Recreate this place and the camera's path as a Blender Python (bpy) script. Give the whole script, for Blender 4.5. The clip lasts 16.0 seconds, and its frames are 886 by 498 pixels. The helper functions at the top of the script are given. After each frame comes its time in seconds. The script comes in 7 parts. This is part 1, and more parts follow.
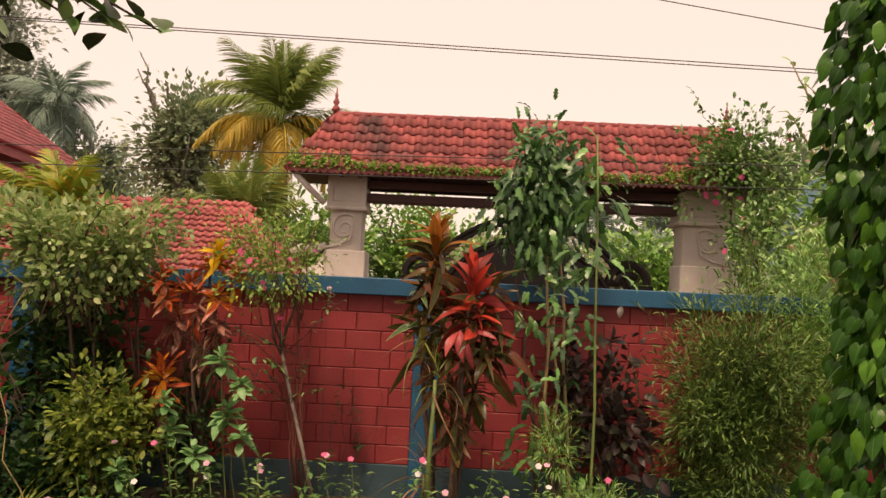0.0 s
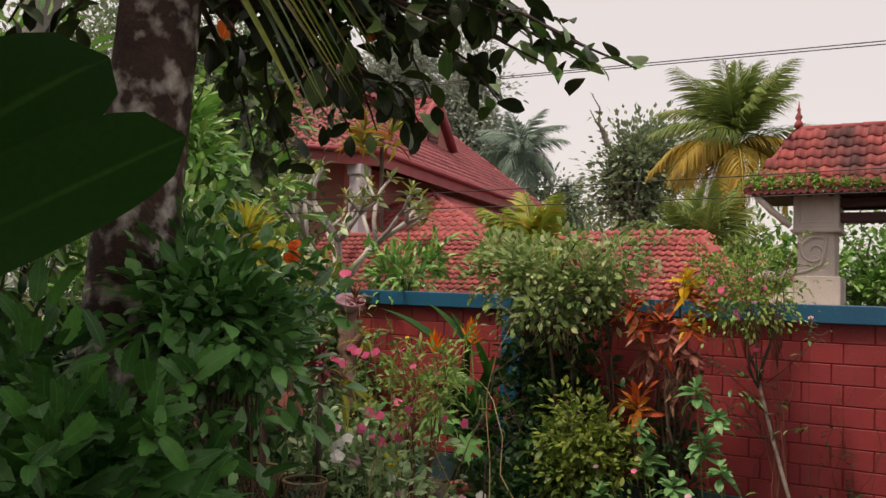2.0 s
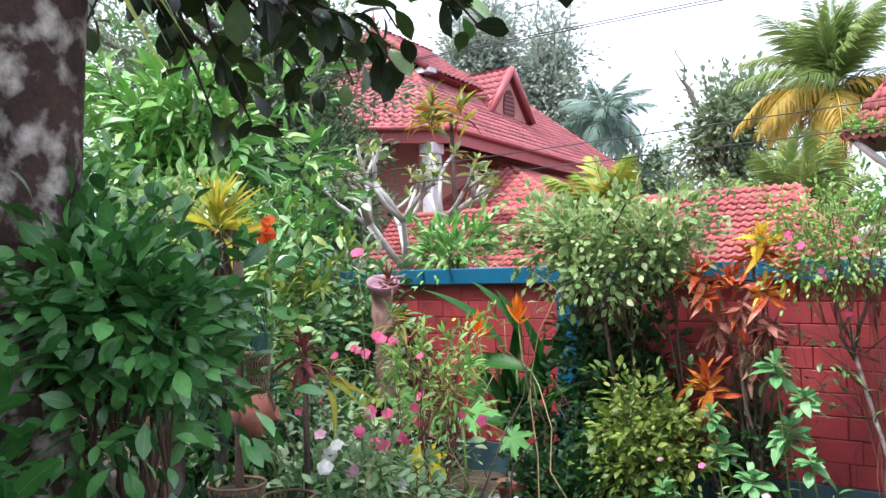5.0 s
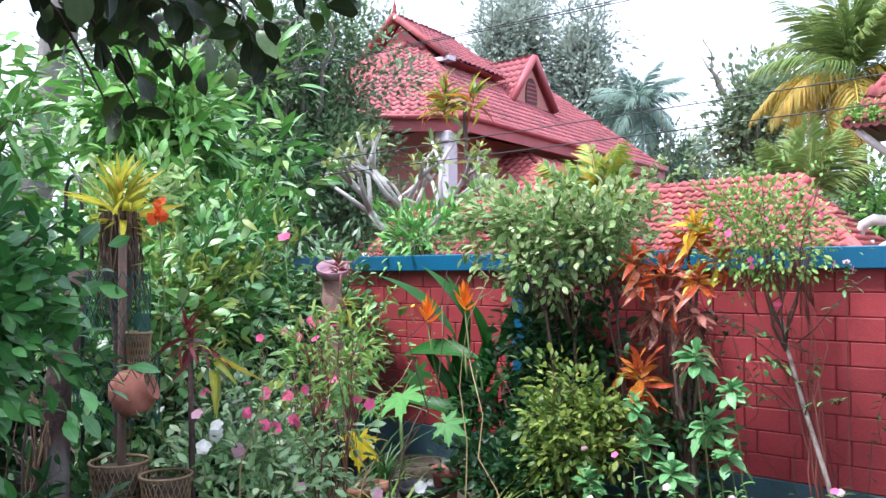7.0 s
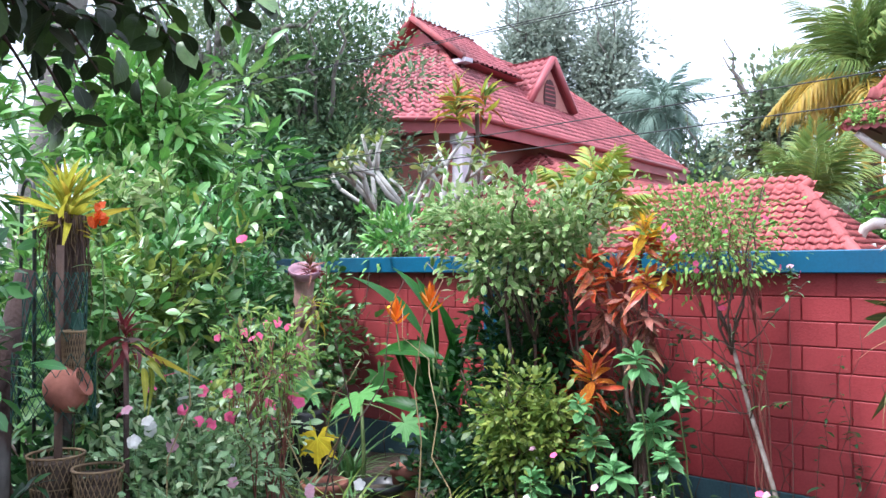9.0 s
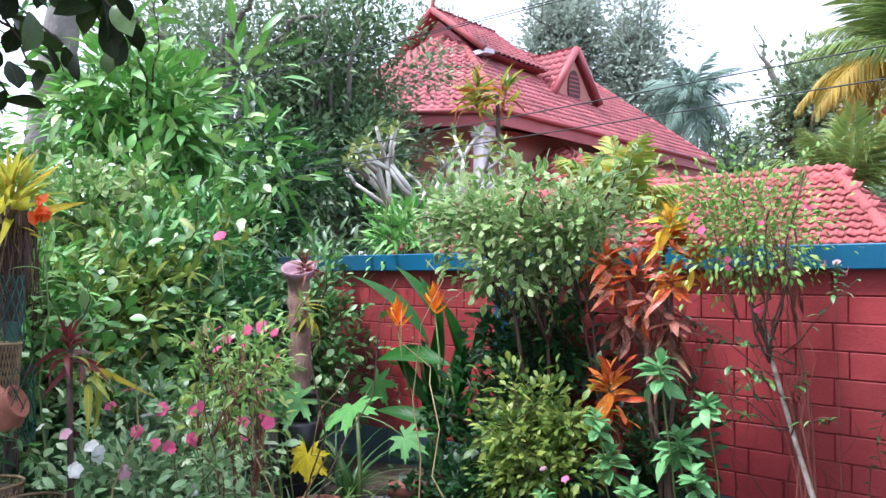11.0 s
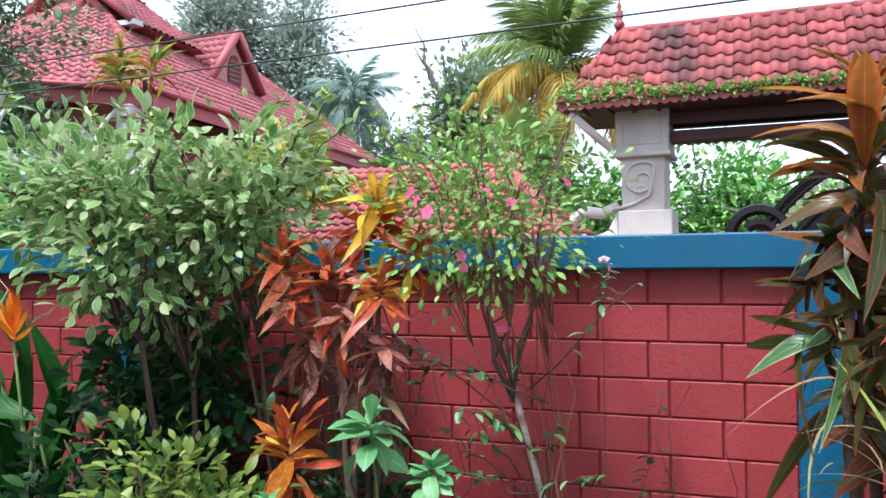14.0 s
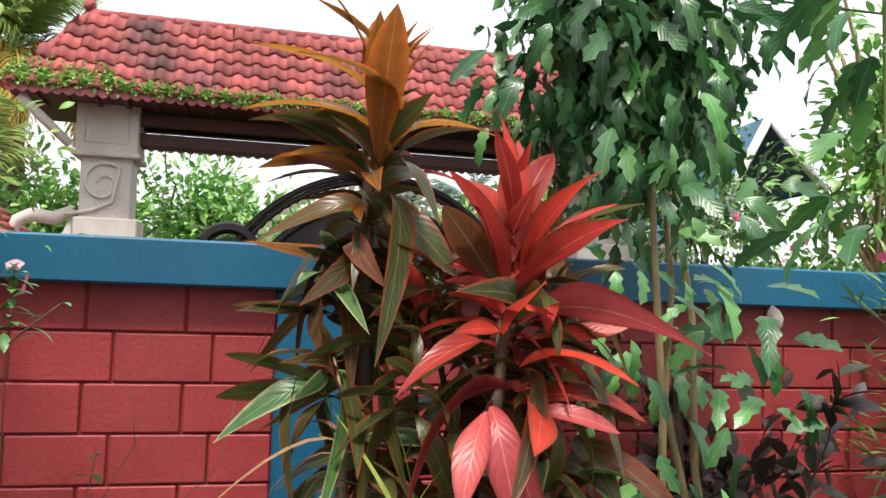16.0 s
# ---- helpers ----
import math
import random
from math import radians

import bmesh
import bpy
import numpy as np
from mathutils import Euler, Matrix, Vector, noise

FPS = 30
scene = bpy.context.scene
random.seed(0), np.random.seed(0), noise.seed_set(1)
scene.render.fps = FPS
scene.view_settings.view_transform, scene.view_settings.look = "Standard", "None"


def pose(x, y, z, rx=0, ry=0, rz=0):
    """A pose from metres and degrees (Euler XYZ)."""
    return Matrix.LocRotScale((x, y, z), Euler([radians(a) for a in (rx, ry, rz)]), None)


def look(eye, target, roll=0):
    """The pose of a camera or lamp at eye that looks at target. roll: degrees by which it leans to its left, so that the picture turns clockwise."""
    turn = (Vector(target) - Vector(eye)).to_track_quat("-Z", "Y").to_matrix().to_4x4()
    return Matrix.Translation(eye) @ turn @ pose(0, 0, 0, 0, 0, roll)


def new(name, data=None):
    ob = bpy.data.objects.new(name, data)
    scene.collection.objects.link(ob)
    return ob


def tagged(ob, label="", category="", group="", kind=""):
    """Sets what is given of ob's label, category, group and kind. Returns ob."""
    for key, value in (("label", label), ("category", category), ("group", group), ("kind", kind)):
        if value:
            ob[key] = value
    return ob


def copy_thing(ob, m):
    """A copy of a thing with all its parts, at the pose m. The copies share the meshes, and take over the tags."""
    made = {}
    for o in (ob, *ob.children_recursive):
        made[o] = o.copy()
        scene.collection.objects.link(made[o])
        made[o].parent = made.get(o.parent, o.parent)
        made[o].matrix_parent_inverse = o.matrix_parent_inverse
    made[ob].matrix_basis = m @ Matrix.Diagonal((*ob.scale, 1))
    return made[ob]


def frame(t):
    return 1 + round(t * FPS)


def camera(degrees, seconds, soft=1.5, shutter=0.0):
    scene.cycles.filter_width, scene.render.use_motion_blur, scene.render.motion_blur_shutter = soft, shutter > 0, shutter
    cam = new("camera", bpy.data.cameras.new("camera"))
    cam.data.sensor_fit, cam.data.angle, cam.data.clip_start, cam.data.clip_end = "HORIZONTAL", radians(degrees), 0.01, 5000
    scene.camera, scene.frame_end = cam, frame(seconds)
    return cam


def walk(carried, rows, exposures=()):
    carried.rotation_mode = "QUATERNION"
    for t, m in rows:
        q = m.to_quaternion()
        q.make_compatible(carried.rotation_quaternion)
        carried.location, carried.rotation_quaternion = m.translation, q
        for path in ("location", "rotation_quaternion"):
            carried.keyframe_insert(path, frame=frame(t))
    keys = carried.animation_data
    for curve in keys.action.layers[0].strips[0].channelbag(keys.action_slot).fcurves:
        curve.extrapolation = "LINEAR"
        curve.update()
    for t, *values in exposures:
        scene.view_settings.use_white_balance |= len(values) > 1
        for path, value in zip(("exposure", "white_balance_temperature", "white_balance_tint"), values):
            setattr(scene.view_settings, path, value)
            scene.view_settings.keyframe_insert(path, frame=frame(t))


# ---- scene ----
cam = camera(56.1, 16.0)
PATH = [
    # seconds, eye, target, roll
    (0, (0.196, -0.106, 1.639), (0.158, 1.891, 1.743), 2.7),
    (0.5, (0.16, -0.102, 1.64), (-0.249, 1.853, 1.743), 2.7),
    (1, (0.125, -0.09, 1.644), (-0.567, 1.783, 1.756), 2.7),
    (1.5, (0.107, -0.098, 1.634), (-0.8, 1.681, 1.756), 2.6),
    (2, (0.073, -0.111, 1.635), (-0.972, 1.59, 1.763), 2.3),
    (2.5, (0.068, -0.12, 1.626), (-1.027, 1.549, 1.76), 1.8),
    (3, (0.002, -0.045, 1.617), (-1.11, 1.612, 1.746), 1.6),
    (3.5, (-0.084, 0.116, 1.615), (-1.199, 1.772, 1.734), 1.1),
    (3.7, (-0.084, 0.188, 1.615), (-1.199, 1.844, 1.724), 1.0),
    (5.8, (0.2, 1.08, 1.631), (-1.101, 2.598, 1.696), -1.2),
    (6, (0.241, 1.151, 1.608), (-1.056, 2.672, 1.671), -0.6),
    (6.5, (0.4, 1.191, 1.612), (-0.902, 2.708, 1.668), -0.3),
    (7, (0.556, 1.168, 1.594), (-0.751, 2.681, 1.646), -0.3),
    (7.5, (0.722, 1.27, 1.606), (-0.587, 2.782, 1.654), -0.5),
    (8, (0.869, 1.344, 1.608), (-0.46, 2.837, 1.662), 0.1),
    (8.5, (0.975, 1.376, 1.6), (-0.372, 2.853, 1.656), 0.2),
    (11, (0.724, 1.9, 1.619), (-0.685, 3.318, 1.663), -0.4),
    (11.5, (0.555, 2.136, 1.595), (-0.847, 3.562, 1.641), 0.2),
    (12, (0.345, 2.289, 1.61), (-0.991, 3.776, 1.662), -0.1),
    (12.5, (0.179, 2.495, 1.591), (-1.113, 4.02, 1.637), -0.5),
    (13, (0.032, 2.72, 1.58), (-1.177, 4.313, 1.624), -0.3),
    (13.5, (-0.14, 2.948, 1.607), (-1.107, 4.698, 1.65), -0.8),
    (14, (-0.201, 3.18, 1.621), (-0.942, 5.038, 1.657), -0.6),
    (14.5, (-0.215, 3.4, 1.619), (-0.727, 5.333, 1.669), -0.6),
    (15, (-0.295, 3.594, 1.64), (-0.36, 5.592, 1.705), -0.5),
    (15.2, (-0.311, 3.654, 1.606), (-0.249, 5.651, 1.693), -0.1),
    (15.5, (-0.321, 3.788, 1.617), (-0.091, 5.774, 1.693), 1.2),
    (16, (-0.253, 3.971, 1.608), (0.224, 5.911, 1.707), 2.1),
]
EXPOSURES = [
    (0.0, 0.18, 10000, 27), (1.0, 0.05, 9200, 25), (2.0, -0.05, 7900, 20), (2.6, 0.18, 7700, 18), (3.2, 0.92, 7500, 15), (3.7, 1.08, 7200, 13),
    (5.8, 1.38, 5650, 15), (10.8, 1.34, 5650, 15), (14.0, 1.12, 5650, 9), (16.0, 0.92, 6700, 8),
]
walk(cam, [(t, look(eye, target, roll)) for t, eye, target, roll in PATH], EXPOSURES)

# ---- sky and sun: a bright overcast tropical day ----
world = bpy.data.worlds.new("overcast_sky")
scene.world = world
world.use_nodes = True
_wn, _wl = world.node_tree.nodes, world.node_tree.links
_wn.clear()
_sky = _wn.new("ShaderNodeTexSky")
_sky.sky_type = "NISHITA"
_sky.sun_disc = False
_sky.sun_elevation, _sky.sun_rotation = radians(64), radians(202)
_sky.dust_density, _sky.air_density = 4.0, 1.0
_b1 = _wn.new("ShaderNodeBackground")
_b1.inputs["Strength"].default_value = 0.05
_b2 = _wn.new("ShaderNodeBackground")
_b2.inputs["Color"].default_value = (0.93, 0.96, 1.0, 1)
_b2.inputs["Strength"].default_value = 0.70
_add = _wn.new("ShaderNodeAddShader")
_out = _wn.new("ShaderNodeOutputWorld")
_wl.new(_sky.outputs[0], _b1.inputs["Color"])
_wl.new(_b1.outputs[0], _add.inputs[0])
_wl.new(_b2.outputs[0], _add.inputs[1])
_wl.new(_add.outputs[0], _out.inputs["Surface"])
SUN = new("sun", bpy.data.lights.new("sun", "SUN"))
SUN.data.energy, SUN.data.angle, SUN.data.color = 2.8, radians(10), (1.0, 0.96, 0.9)
SUN.matrix_world = look((-4, -5, 22), (0, 5, 0))


# ---- materials ----
def node_mat(name):
    m = bpy.data.materials.new(name)
    m.use_nodes = True
    nt = m.node_tree
    nt.nodes.clear()
    out = nt.nodes.new("ShaderNodeOutputMaterial")
    bsdf = nt.nodes.new("ShaderNodeBsdfPrincipled")
    nt.links.new(bsdf.outputs[0], out.inputs["Surface"])
    return m, nt, bsdf, out


def mixc(nt, fac, a, b, mode="MIX"):
    n = nt.nodes.new("ShaderNodeMix")
    n.data_type, n.blend_type = "RGBA", mode
    for sock, v in ((0, fac), (6, a), (7, b)):
        if isinstance(v, (int, float)):
            n.inputs[sock].default_value = v
        elif isinstance(v, tuple):
            n.inputs[sock].default_value = (*v, 1)
        else:
            nt.links.new(v, n.inputs[sock])
    return n.outputs[2]


def mathn(nt, op, a, b=0.0, clamp=False):
    n = nt.nodes.new("ShaderNodeMath")
    n.operation, n.use_clamp = op, clamp
    for i, v in enumerate((a, b)):
        if isinstance(v, (int, float)):
            n.inputs[i].default_value = v
        else:
            nt.links.new(v, n.inputs[i])
    return n.outputs[0]


def noisen(nt, scale, detail=4.0, coord=None, stretch=None):
    co = coord
    if co is None:
        co = nt.nodes.new("ShaderNodeTexCoord").outputs["Object"]
    if stretch:
        mp = nt.nodes.new("ShaderNodeMapping")
        mp.inputs["Scale"].default_value = stretch
        nt.links.new(co, mp.inputs["Vector"])
        co = mp.outputs[0]
    n = nt.nodes.new("ShaderNodeTexNoise")
    n.inputs["Scale"].default_value, n.inputs["Detail"].default_value = scale, detail
    nt.links.new(co, n.inputs["Vector"])
    return n.outputs[0]


def rampn(nt, fac, lo, hi):
    n = nt.nodes.new("ShaderNodeMapRange")
    n.inputs[1].default_value, n.inputs[2].default_value = lo, hi
    nt.links.new(fac, n.inputs[0])
    return n.outputs[0]


def bumpn(nt, bsdf, height, strength=0.3, dist=0.01):
    n = nt.nodes.new("ShaderNodeBump")
    n.inputs["Strength"].default_value, n.inputs["Distance"].default_value = strength, dist
    nt.links.new(height, n.inputs["Height"])
    nt.links.new(n.outputs[0], bsdf.inputs["Normal"])


def rand_value(nt):
    g = nt.nodes.new("ShaderNodeNewGeometry").outputs["Random Per Island"]
    o = nt.nodes.new("ShaderNodeObjectInfo").outputs["Random"]
    return mathn(nt, "FRACT", mathn(nt, "ADD", g, o))


def world_pos(nt):
    return nt.nodes.new("ShaderNodeNewGeometry").outputs["Position"]


def surface(name, base, other, rough=0.7, scale=6.0, fine=60.0, bump=0.3, dist=0.004, stain=None, stain_amount=0.4, vary=0.12, metal=0.0, stretch=None, stain_scale=0.45, stain_squash=0.35, stain_from=0.52):
    """A painted, mineral or wooden surface: two tones in large patches, fine grain and relief, stains, and a shift from piece to piece."""
    m, nt, bsdf, _ = node_mat(name)
    pos = world_pos(nt)
    big = rampn(nt, noisen(nt, scale, 5, pos, stretch), 0.35, 0.68)
    col = mixc(nt, big, base, other)
    grain = noisen(nt, fine, 6, pos, stretch)
    col = mixc(nt, rampn(nt, grain, 0.3, 0.75), col, mixc(nt, 0.22, col, (0.0, 0.0, 0.0)))
    if stain:
        st = rampn(nt, noisen(nt, scale * stain_scale, 8, pos, (1, 1, stain_squash)), stain_from, stain_from + 0.2)
        col = mixc(nt, mathn(nt, "MULTIPLY", st, stain_amount), col, stain)
    hsv = nt.nodes.new("ShaderNodeHueSaturation")
    r = rand_value(nt)
    nt.links.new(mathn(nt, "ADD", mathn(nt, "MULTIPLY", r, 2 * vary), 1 - vary), hsv.inputs["Value"])
    nt.links.new(col, hsv.inputs["Color"])
    nt.links.new(hsv.outputs[0], bsdf.inputs["Base Color"])
    nt.links.new(mathn(nt, "ADD", mathn(nt, "MULTIPLY", grain, 0.25), rough - 0.12, True), bsdf.inputs["Roughness"])
    bsdf.inputs["Metallic"].default_value = metal
    bumpn(nt, bsdf, mathn(nt, "ADD", grain, mathn(nt, "MULTIPLY", big, 0.5)), bump, dist)
    return m


def leafy(name, young, old, vein=None, edge=None, edge_width=0.35, rough=0.42, glow=0.35, third=None, blotch=None, spec=0.35):
    """A leaf: colours vary from leaf to leaf, a paler midrib and side veins, a margin of its own colour, light shining through."""
    m, nt, bsdf, out = node_mat(name)
    r = rand_value(nt)
    col = mixc(nt, r, young, old)
    if third:
        col = mixc(nt, rampn(nt, mathn(nt, "FRACT", mathn(nt, "MULTIPLY", r, 7.31)), 0.62, 0.9), col, third)
    uv = nt.nodes.new("ShaderNodeUVMap")
    sep = nt.nodes.new("ShaderNodeSeparateXYZ")
    nt.links.new(uv.outputs[0], sep.inputs[0])
    across = mathn(nt, "ABSOLUTE", mathn(nt, "SUBTRACT", sep.outputs[0], 0.5))
    if blotch:
        bl = rampn(nt, noisen(nt, 5.0, 5, uv.outputs[0], (1.2, 2.4, 1)), 0.5, 0.62)
        col = mixc(nt, mathn(nt, "MULTIPLY", bl, 0.85), col, blotch)
    if edge:
        e = rampn(nt, mathn(nt, "ADD", across, mathn(nt, "MULTIPLY", noisen(nt, 7, 3, uv.outputs[0]), 0.12)), 0.5 - edge_width, 0.53)
        col = mixc(nt, e, col, edge)
    vein = vein or tuple(min(1.0, c * 1.9 + 0.02) for c in young)
    rib = rampn(nt, across, 0.035, 0.012)
    wave = mathn(nt, "SINE", mathn(nt, "MULTIPLY", mathn(nt, "ADD", sep.outputs[1], mathn(nt, "MULTIPLY", across, -0.55)), 62.0))
    side = mathn(nt, "MULTIPLY", rampn(nt, wave, 0.8, 1.0), 0.05)
    col = mixc(nt, mathn(nt, "MAXIMUM", mathn(nt, "MULTIPLY", rib, 0.5), side), col, vein)
    spots = rampn(nt, noisen(nt, 40, 4, world_pos(nt)), 0.35, 0.7)
    col = mixc(nt, mathn(nt, "MULTIPLY", spots, 0.25), col, tuple(c * 0.45 for c in old))
    nt.links.new(col, bsdf.inputs["Base Color"])
    bsdf.inputs["Roughness"].default_value = rough
    bsdf.inputs["Specular IOR Level"].default_value = spec
    bumpn(nt, bsdf, mathn(nt, "ADD", wave, mathn(nt, "MULTIPLY", rib, 2)), 0.14, 0.002)
    tr = nt.nodes.new("ShaderNodeBsdfTranslucent")
    nt.links.new(mixc(nt, 0.5, col, (0.25, 0.35, 0.03), "SCREEN") if glow > 0.5 else col, tr.inputs["Color"])
    mix = nt.nodes.new("ShaderNodeMixShader")
    mix.inputs[0].default_value = glow
    nt.links.new(bsdf.outputs[0], mix.inputs[1])
    nt.links.new(tr.outputs[0], mix.inputs[2])
    nt.links.new(mix.outputs[0], out.inputs["Surface"])
    return m


M_RED = surface("painted_red_masonry", (0.30, 0.030, 0.035), (0.35, 0.042, 0.046), 0.62, 3, 90, 0.5, 0.004, (0.13, 0.03, 0.03), 0.55, 0.1)
M_JOINT = surface("dark_red_joint", (0.27, 0.025, 0.029), (0.31, 0.034, 0.036), 0.8, 5, 70, 0.3, 0.003)
M_TEAL = surface("teal_blue_paint", (0.004, 0.095, 0.19), (0.005, 0.115, 0.22), 0.45, 2.5, 60, 0.15, 0.002, (0.02, 0.06, 0.08), 0.5, 0.03)
M_PLINTH = surface("weathered_teal_plinth", (0.03, 0.075, 0.095), (0.045, 0.10, 0.12), 0.75, 3, 60, 0.4, 0.004, (0.03, 0.04, 0.03), 0.8, 0.05)
M_TILE = surface("clay_roof_tile", (0.37, 0.08, 0.075), (0.24, 0.055, 0.055), 0.8, 2.6, 45, 0.5, 0.006, (0.055, 0.035, 0.035), 0.85, 0.32)
M_TILE_OLD = surface("old_red_roof_tile", (0.44, 0.125, 0.135), (0.34, 0.095, 0.105), 0.8, 1.2, 30, 0.4, 0.006, (0.14, 0.07, 0.07), 0.55, 0.2)
M_TILE_ORANGE = surface("orange_red_roof_tile", (0.44, 0.105, 0.10), (0.33, 0.08, 0.08), 0.8, 1.2, 30, 0.4, 0.006, (0.2, 0.06, 0.05), 0.45, 0.18)
M_RIDGE = surface("weathered_ridge_tile", (0.36, 0.075, 0.075), (0.26, 0.06, 0.06), 0.8, 4, 50, 0.4, 0.005, (0.06, 0.05, 0.05), 0.7, 0.12)
M_FASCIA = surface("maroon_fascia_paint", (0.36, 0.075, 0.085), (0.42, 0.095, 0.105), 0.55, 2, 50, 0.2, 0.003, (0.12, 0.04, 0.04), 0.4, 0.04)
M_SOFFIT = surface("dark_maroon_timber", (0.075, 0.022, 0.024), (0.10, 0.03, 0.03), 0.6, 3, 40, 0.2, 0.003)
M_STONE = surface("cream_painted_plaster", (0.62, 0.55, 0.50), (0.7, 0.63, 0.58), 0.7, 3, 60, 0.3, 0.004, (0.35, 0.28, 0.24), 0.45, 0.03)
M_WALLHOUSE = surface("salmon_house_wall", (0.50, 0.20, 0.17), (0.56, 0.24, 0.20), 0.7, 1, 30, 0.2, 0.004, (0.3, 0.15, 0.13), 0.3, 0.03)
M_LILAC = surface("pale_lilac_column_paint", (0.60, 0.56, 0.62), (0.66, 0.62, 0.68), 0.6, 2, 40, 0.2, 0.003, (0.4, 0.36, 0.4), 0.3, 0.03)
M_IRON = surface("black_gate_iron", (0.018, 0.014, 0.014), (0.03, 0.02, 0.02), 0.45, 5, 80, 0.2, 0.002, metal=0.4)
M_GILT = surface("pale_gold_lattice", (0.55, 0.52, 0.30), (0.62, 0.6, 0.42), 0.5, 8, 80, 0.2, 0.002)
M_SOIL = surface("garden_soil", (0.075, 0.05, 0.035), (0.05, 0.036, 0.026), 0.95, 1.2, 25, 0.8, 0.03, (0.035, 0.045, 0.015), 0.6)
M_BARK = surface("mottled_brown_bark", (0.085, 0.05, 0.042), (0.055, 0.034, 0.03), 0.9, 7, 45, 0.8, 0.012, (0.33, 0.32, 0.30), 0.9, 0.05)
M_BARK_LICHEN = surface("lichen_mottled_bark", (0.075, 0.04, 0.03), (0.04, 0.024, 0.02), 0.9, 9, 50, 0.8, 0.012, (0.55, 0.5, 0.45), 1.0, 0.05, stain_scale=1.1, stain_squash=0.9, stain_from=0.5)
M_BARK_GREY = surface("grey_palm_bark", (0.24, 0.22, 0.20), (0.17, 0.155, 0.14), 0.9, 5, 30, 0.7, 0.012, (0.1, 0.09, 0.08), 0.5, 0.05)
M_TWIG = surface("brown_twig", (0.10, 0.06, 0.042), (0.075, 0.045, 0.035), 0.85, 12, 90, 0.4, 0.003, vary=0.2)
M_WHITESTEM = surface("pale_speckled_stem", (0.40, 0.34, 0.29), (0.16, 0.11, 0.085), 0.8, 26, 120, 0.5, 0.004, (0.6, 0.55, 0.5), 0.6, 0.05)
M_GREENSTEM = surface("green_stem", (0.10, 0.16, 0.04), (0.14, 0.19, 0.06), 0.6, 12, 90, 0.2, 0.002, vary=0.2)
M_REDSTEM = surface("reddish_shrub_stem", (0.26, 0.08, 0.06), (0.18, 0.06, 0.045), 0.7, 12, 90, 0.2, 0.002, vary=0.2)
M_GREYSTEM = surface("grey_forked_stem", (0.52, 0.5, 0.46), (0.40, 0.38, 0.34), 0.8, 8, 60, 0.4, 0.004, vary=0.1)
M_BAMBOO = surface("yellowed_cane", (0.36, 0.27, 0.13), (0.28, 0.2, 0.1), 0.5, 9, 70, 0.2, 0.003, (0.12, 0.08, 0.05), 0.5, 0.1)
M_TERRA = surface("terracotta_pot_clay", (0.36, 0.13, 0.085), (0.28, 0.1, 0.07), 0.8, 6, 60, 0.3, 0.003, (0.16, 0.09, 0.07), 0.6, 0.06)
M_PINKCLAY = surface("dusty_mauve_glazed_clay", (0.36, 0.19, 0.25), (0.42, 0.25, 0.3), 0.55, 8, 60, 0.2, 0.002, (0.25, 0.13, 0.14), 0.5, 0.04)
M_PINKLOG = surface("weathered_pinkish_log", (0.36, 0.22, 0.18), (0.24, 0.13, 0.11), 0.85, 6, 40, 0.7, 0.01, (0.12, 0.08, 0.06), 0.6, 0.05, stretch=(3, 3, 0.5))
M_BLACKPOT = surface("black_plastic_pot", (0.014, 0.014, 0.016), (0.022, 0.022, 0.024), 0.4, 5, 60, 0.1, 0.002)
M_COIR = surface("tan_coir_netting", (0.26, 0.18, 0.10), (0.17, 0.11, 0.06), 0.9, 15, 90, 0.4, 0.003, vary=0.15)
M_NET = surface("dark_green_plastic_net", (0.01, 0.06, 0.045), (0.014, 0.08, 0.06), 0.5, 9, 70, 0.1, 0.002)
M_CABLE = surface("black_overhead_cable", (0.02, 0.02, 0.022), (0.03, 0.03, 0.032), 0.6, 5, 60, 0.1, 0.001)
M_WHITEPAINT = surface("white_metal_paint", (0.7, 0.7, 0.7), (0.78, 0.78, 0.78), 0.4, 5, 60, 0.1, 0.001)
M_SOLAR = surface("dark_blue_solar_glass", (0.014, 0.02, 0.035), (0.02, 0.028, 0.045), 0.15, 3, 40, 0.05, 0.001)
M_DRY = leafy("withered_leaf", (0.30, 0.17, 0.085), (0.16, 0.08, 0.05), rough=0.8, glow=0.2, third=(0.4, 0.25, 0.15))

G_MID = leafy("mid_green_leaf", (0.11, 0.28, 0.055), (0.045, 0.15, 0.035), third=(0.26, 0.40, 0.15), glow=0.16, spec=0.8, rough=0.38)
G_FRESH = leafy("fresh_green_leaf", (0.18, 0.42, 0.075), (0.08, 0.24, 0.05), third=(0.32, 0.50, 0.14), glow=0.18, spec=0.8, rough=0.38)
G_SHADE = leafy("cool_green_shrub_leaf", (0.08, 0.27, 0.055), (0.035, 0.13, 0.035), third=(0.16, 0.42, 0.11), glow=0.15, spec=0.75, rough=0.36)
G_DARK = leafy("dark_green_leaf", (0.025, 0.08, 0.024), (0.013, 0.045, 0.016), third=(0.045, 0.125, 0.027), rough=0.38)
G_GREY = leafy("grey_green_leaf", (0.17, 0.29, 0.13), (0.06, 0.13, 0.055), third=(0.30, 0.40, 0.2), glow=0.18, spec=0.8)
# the haze over distant trees is put into these two leaf colours
G_FAR = leafy("haze_tinted_grey_green_leaf", (0.38, 0.44, 0.37), (0.29, 0.35, 0.285), third=(0.43, 0.48, 0.4), glow=0.25, rough=0.7)
G_FAR2 = leafy("haze_tinted_tree_leaf", (0.21, 0.29, 0.165), (0.14, 0.21, 0.12), third=(0.27, 0.34, 0.18), glow=0.25, rough=0.7)
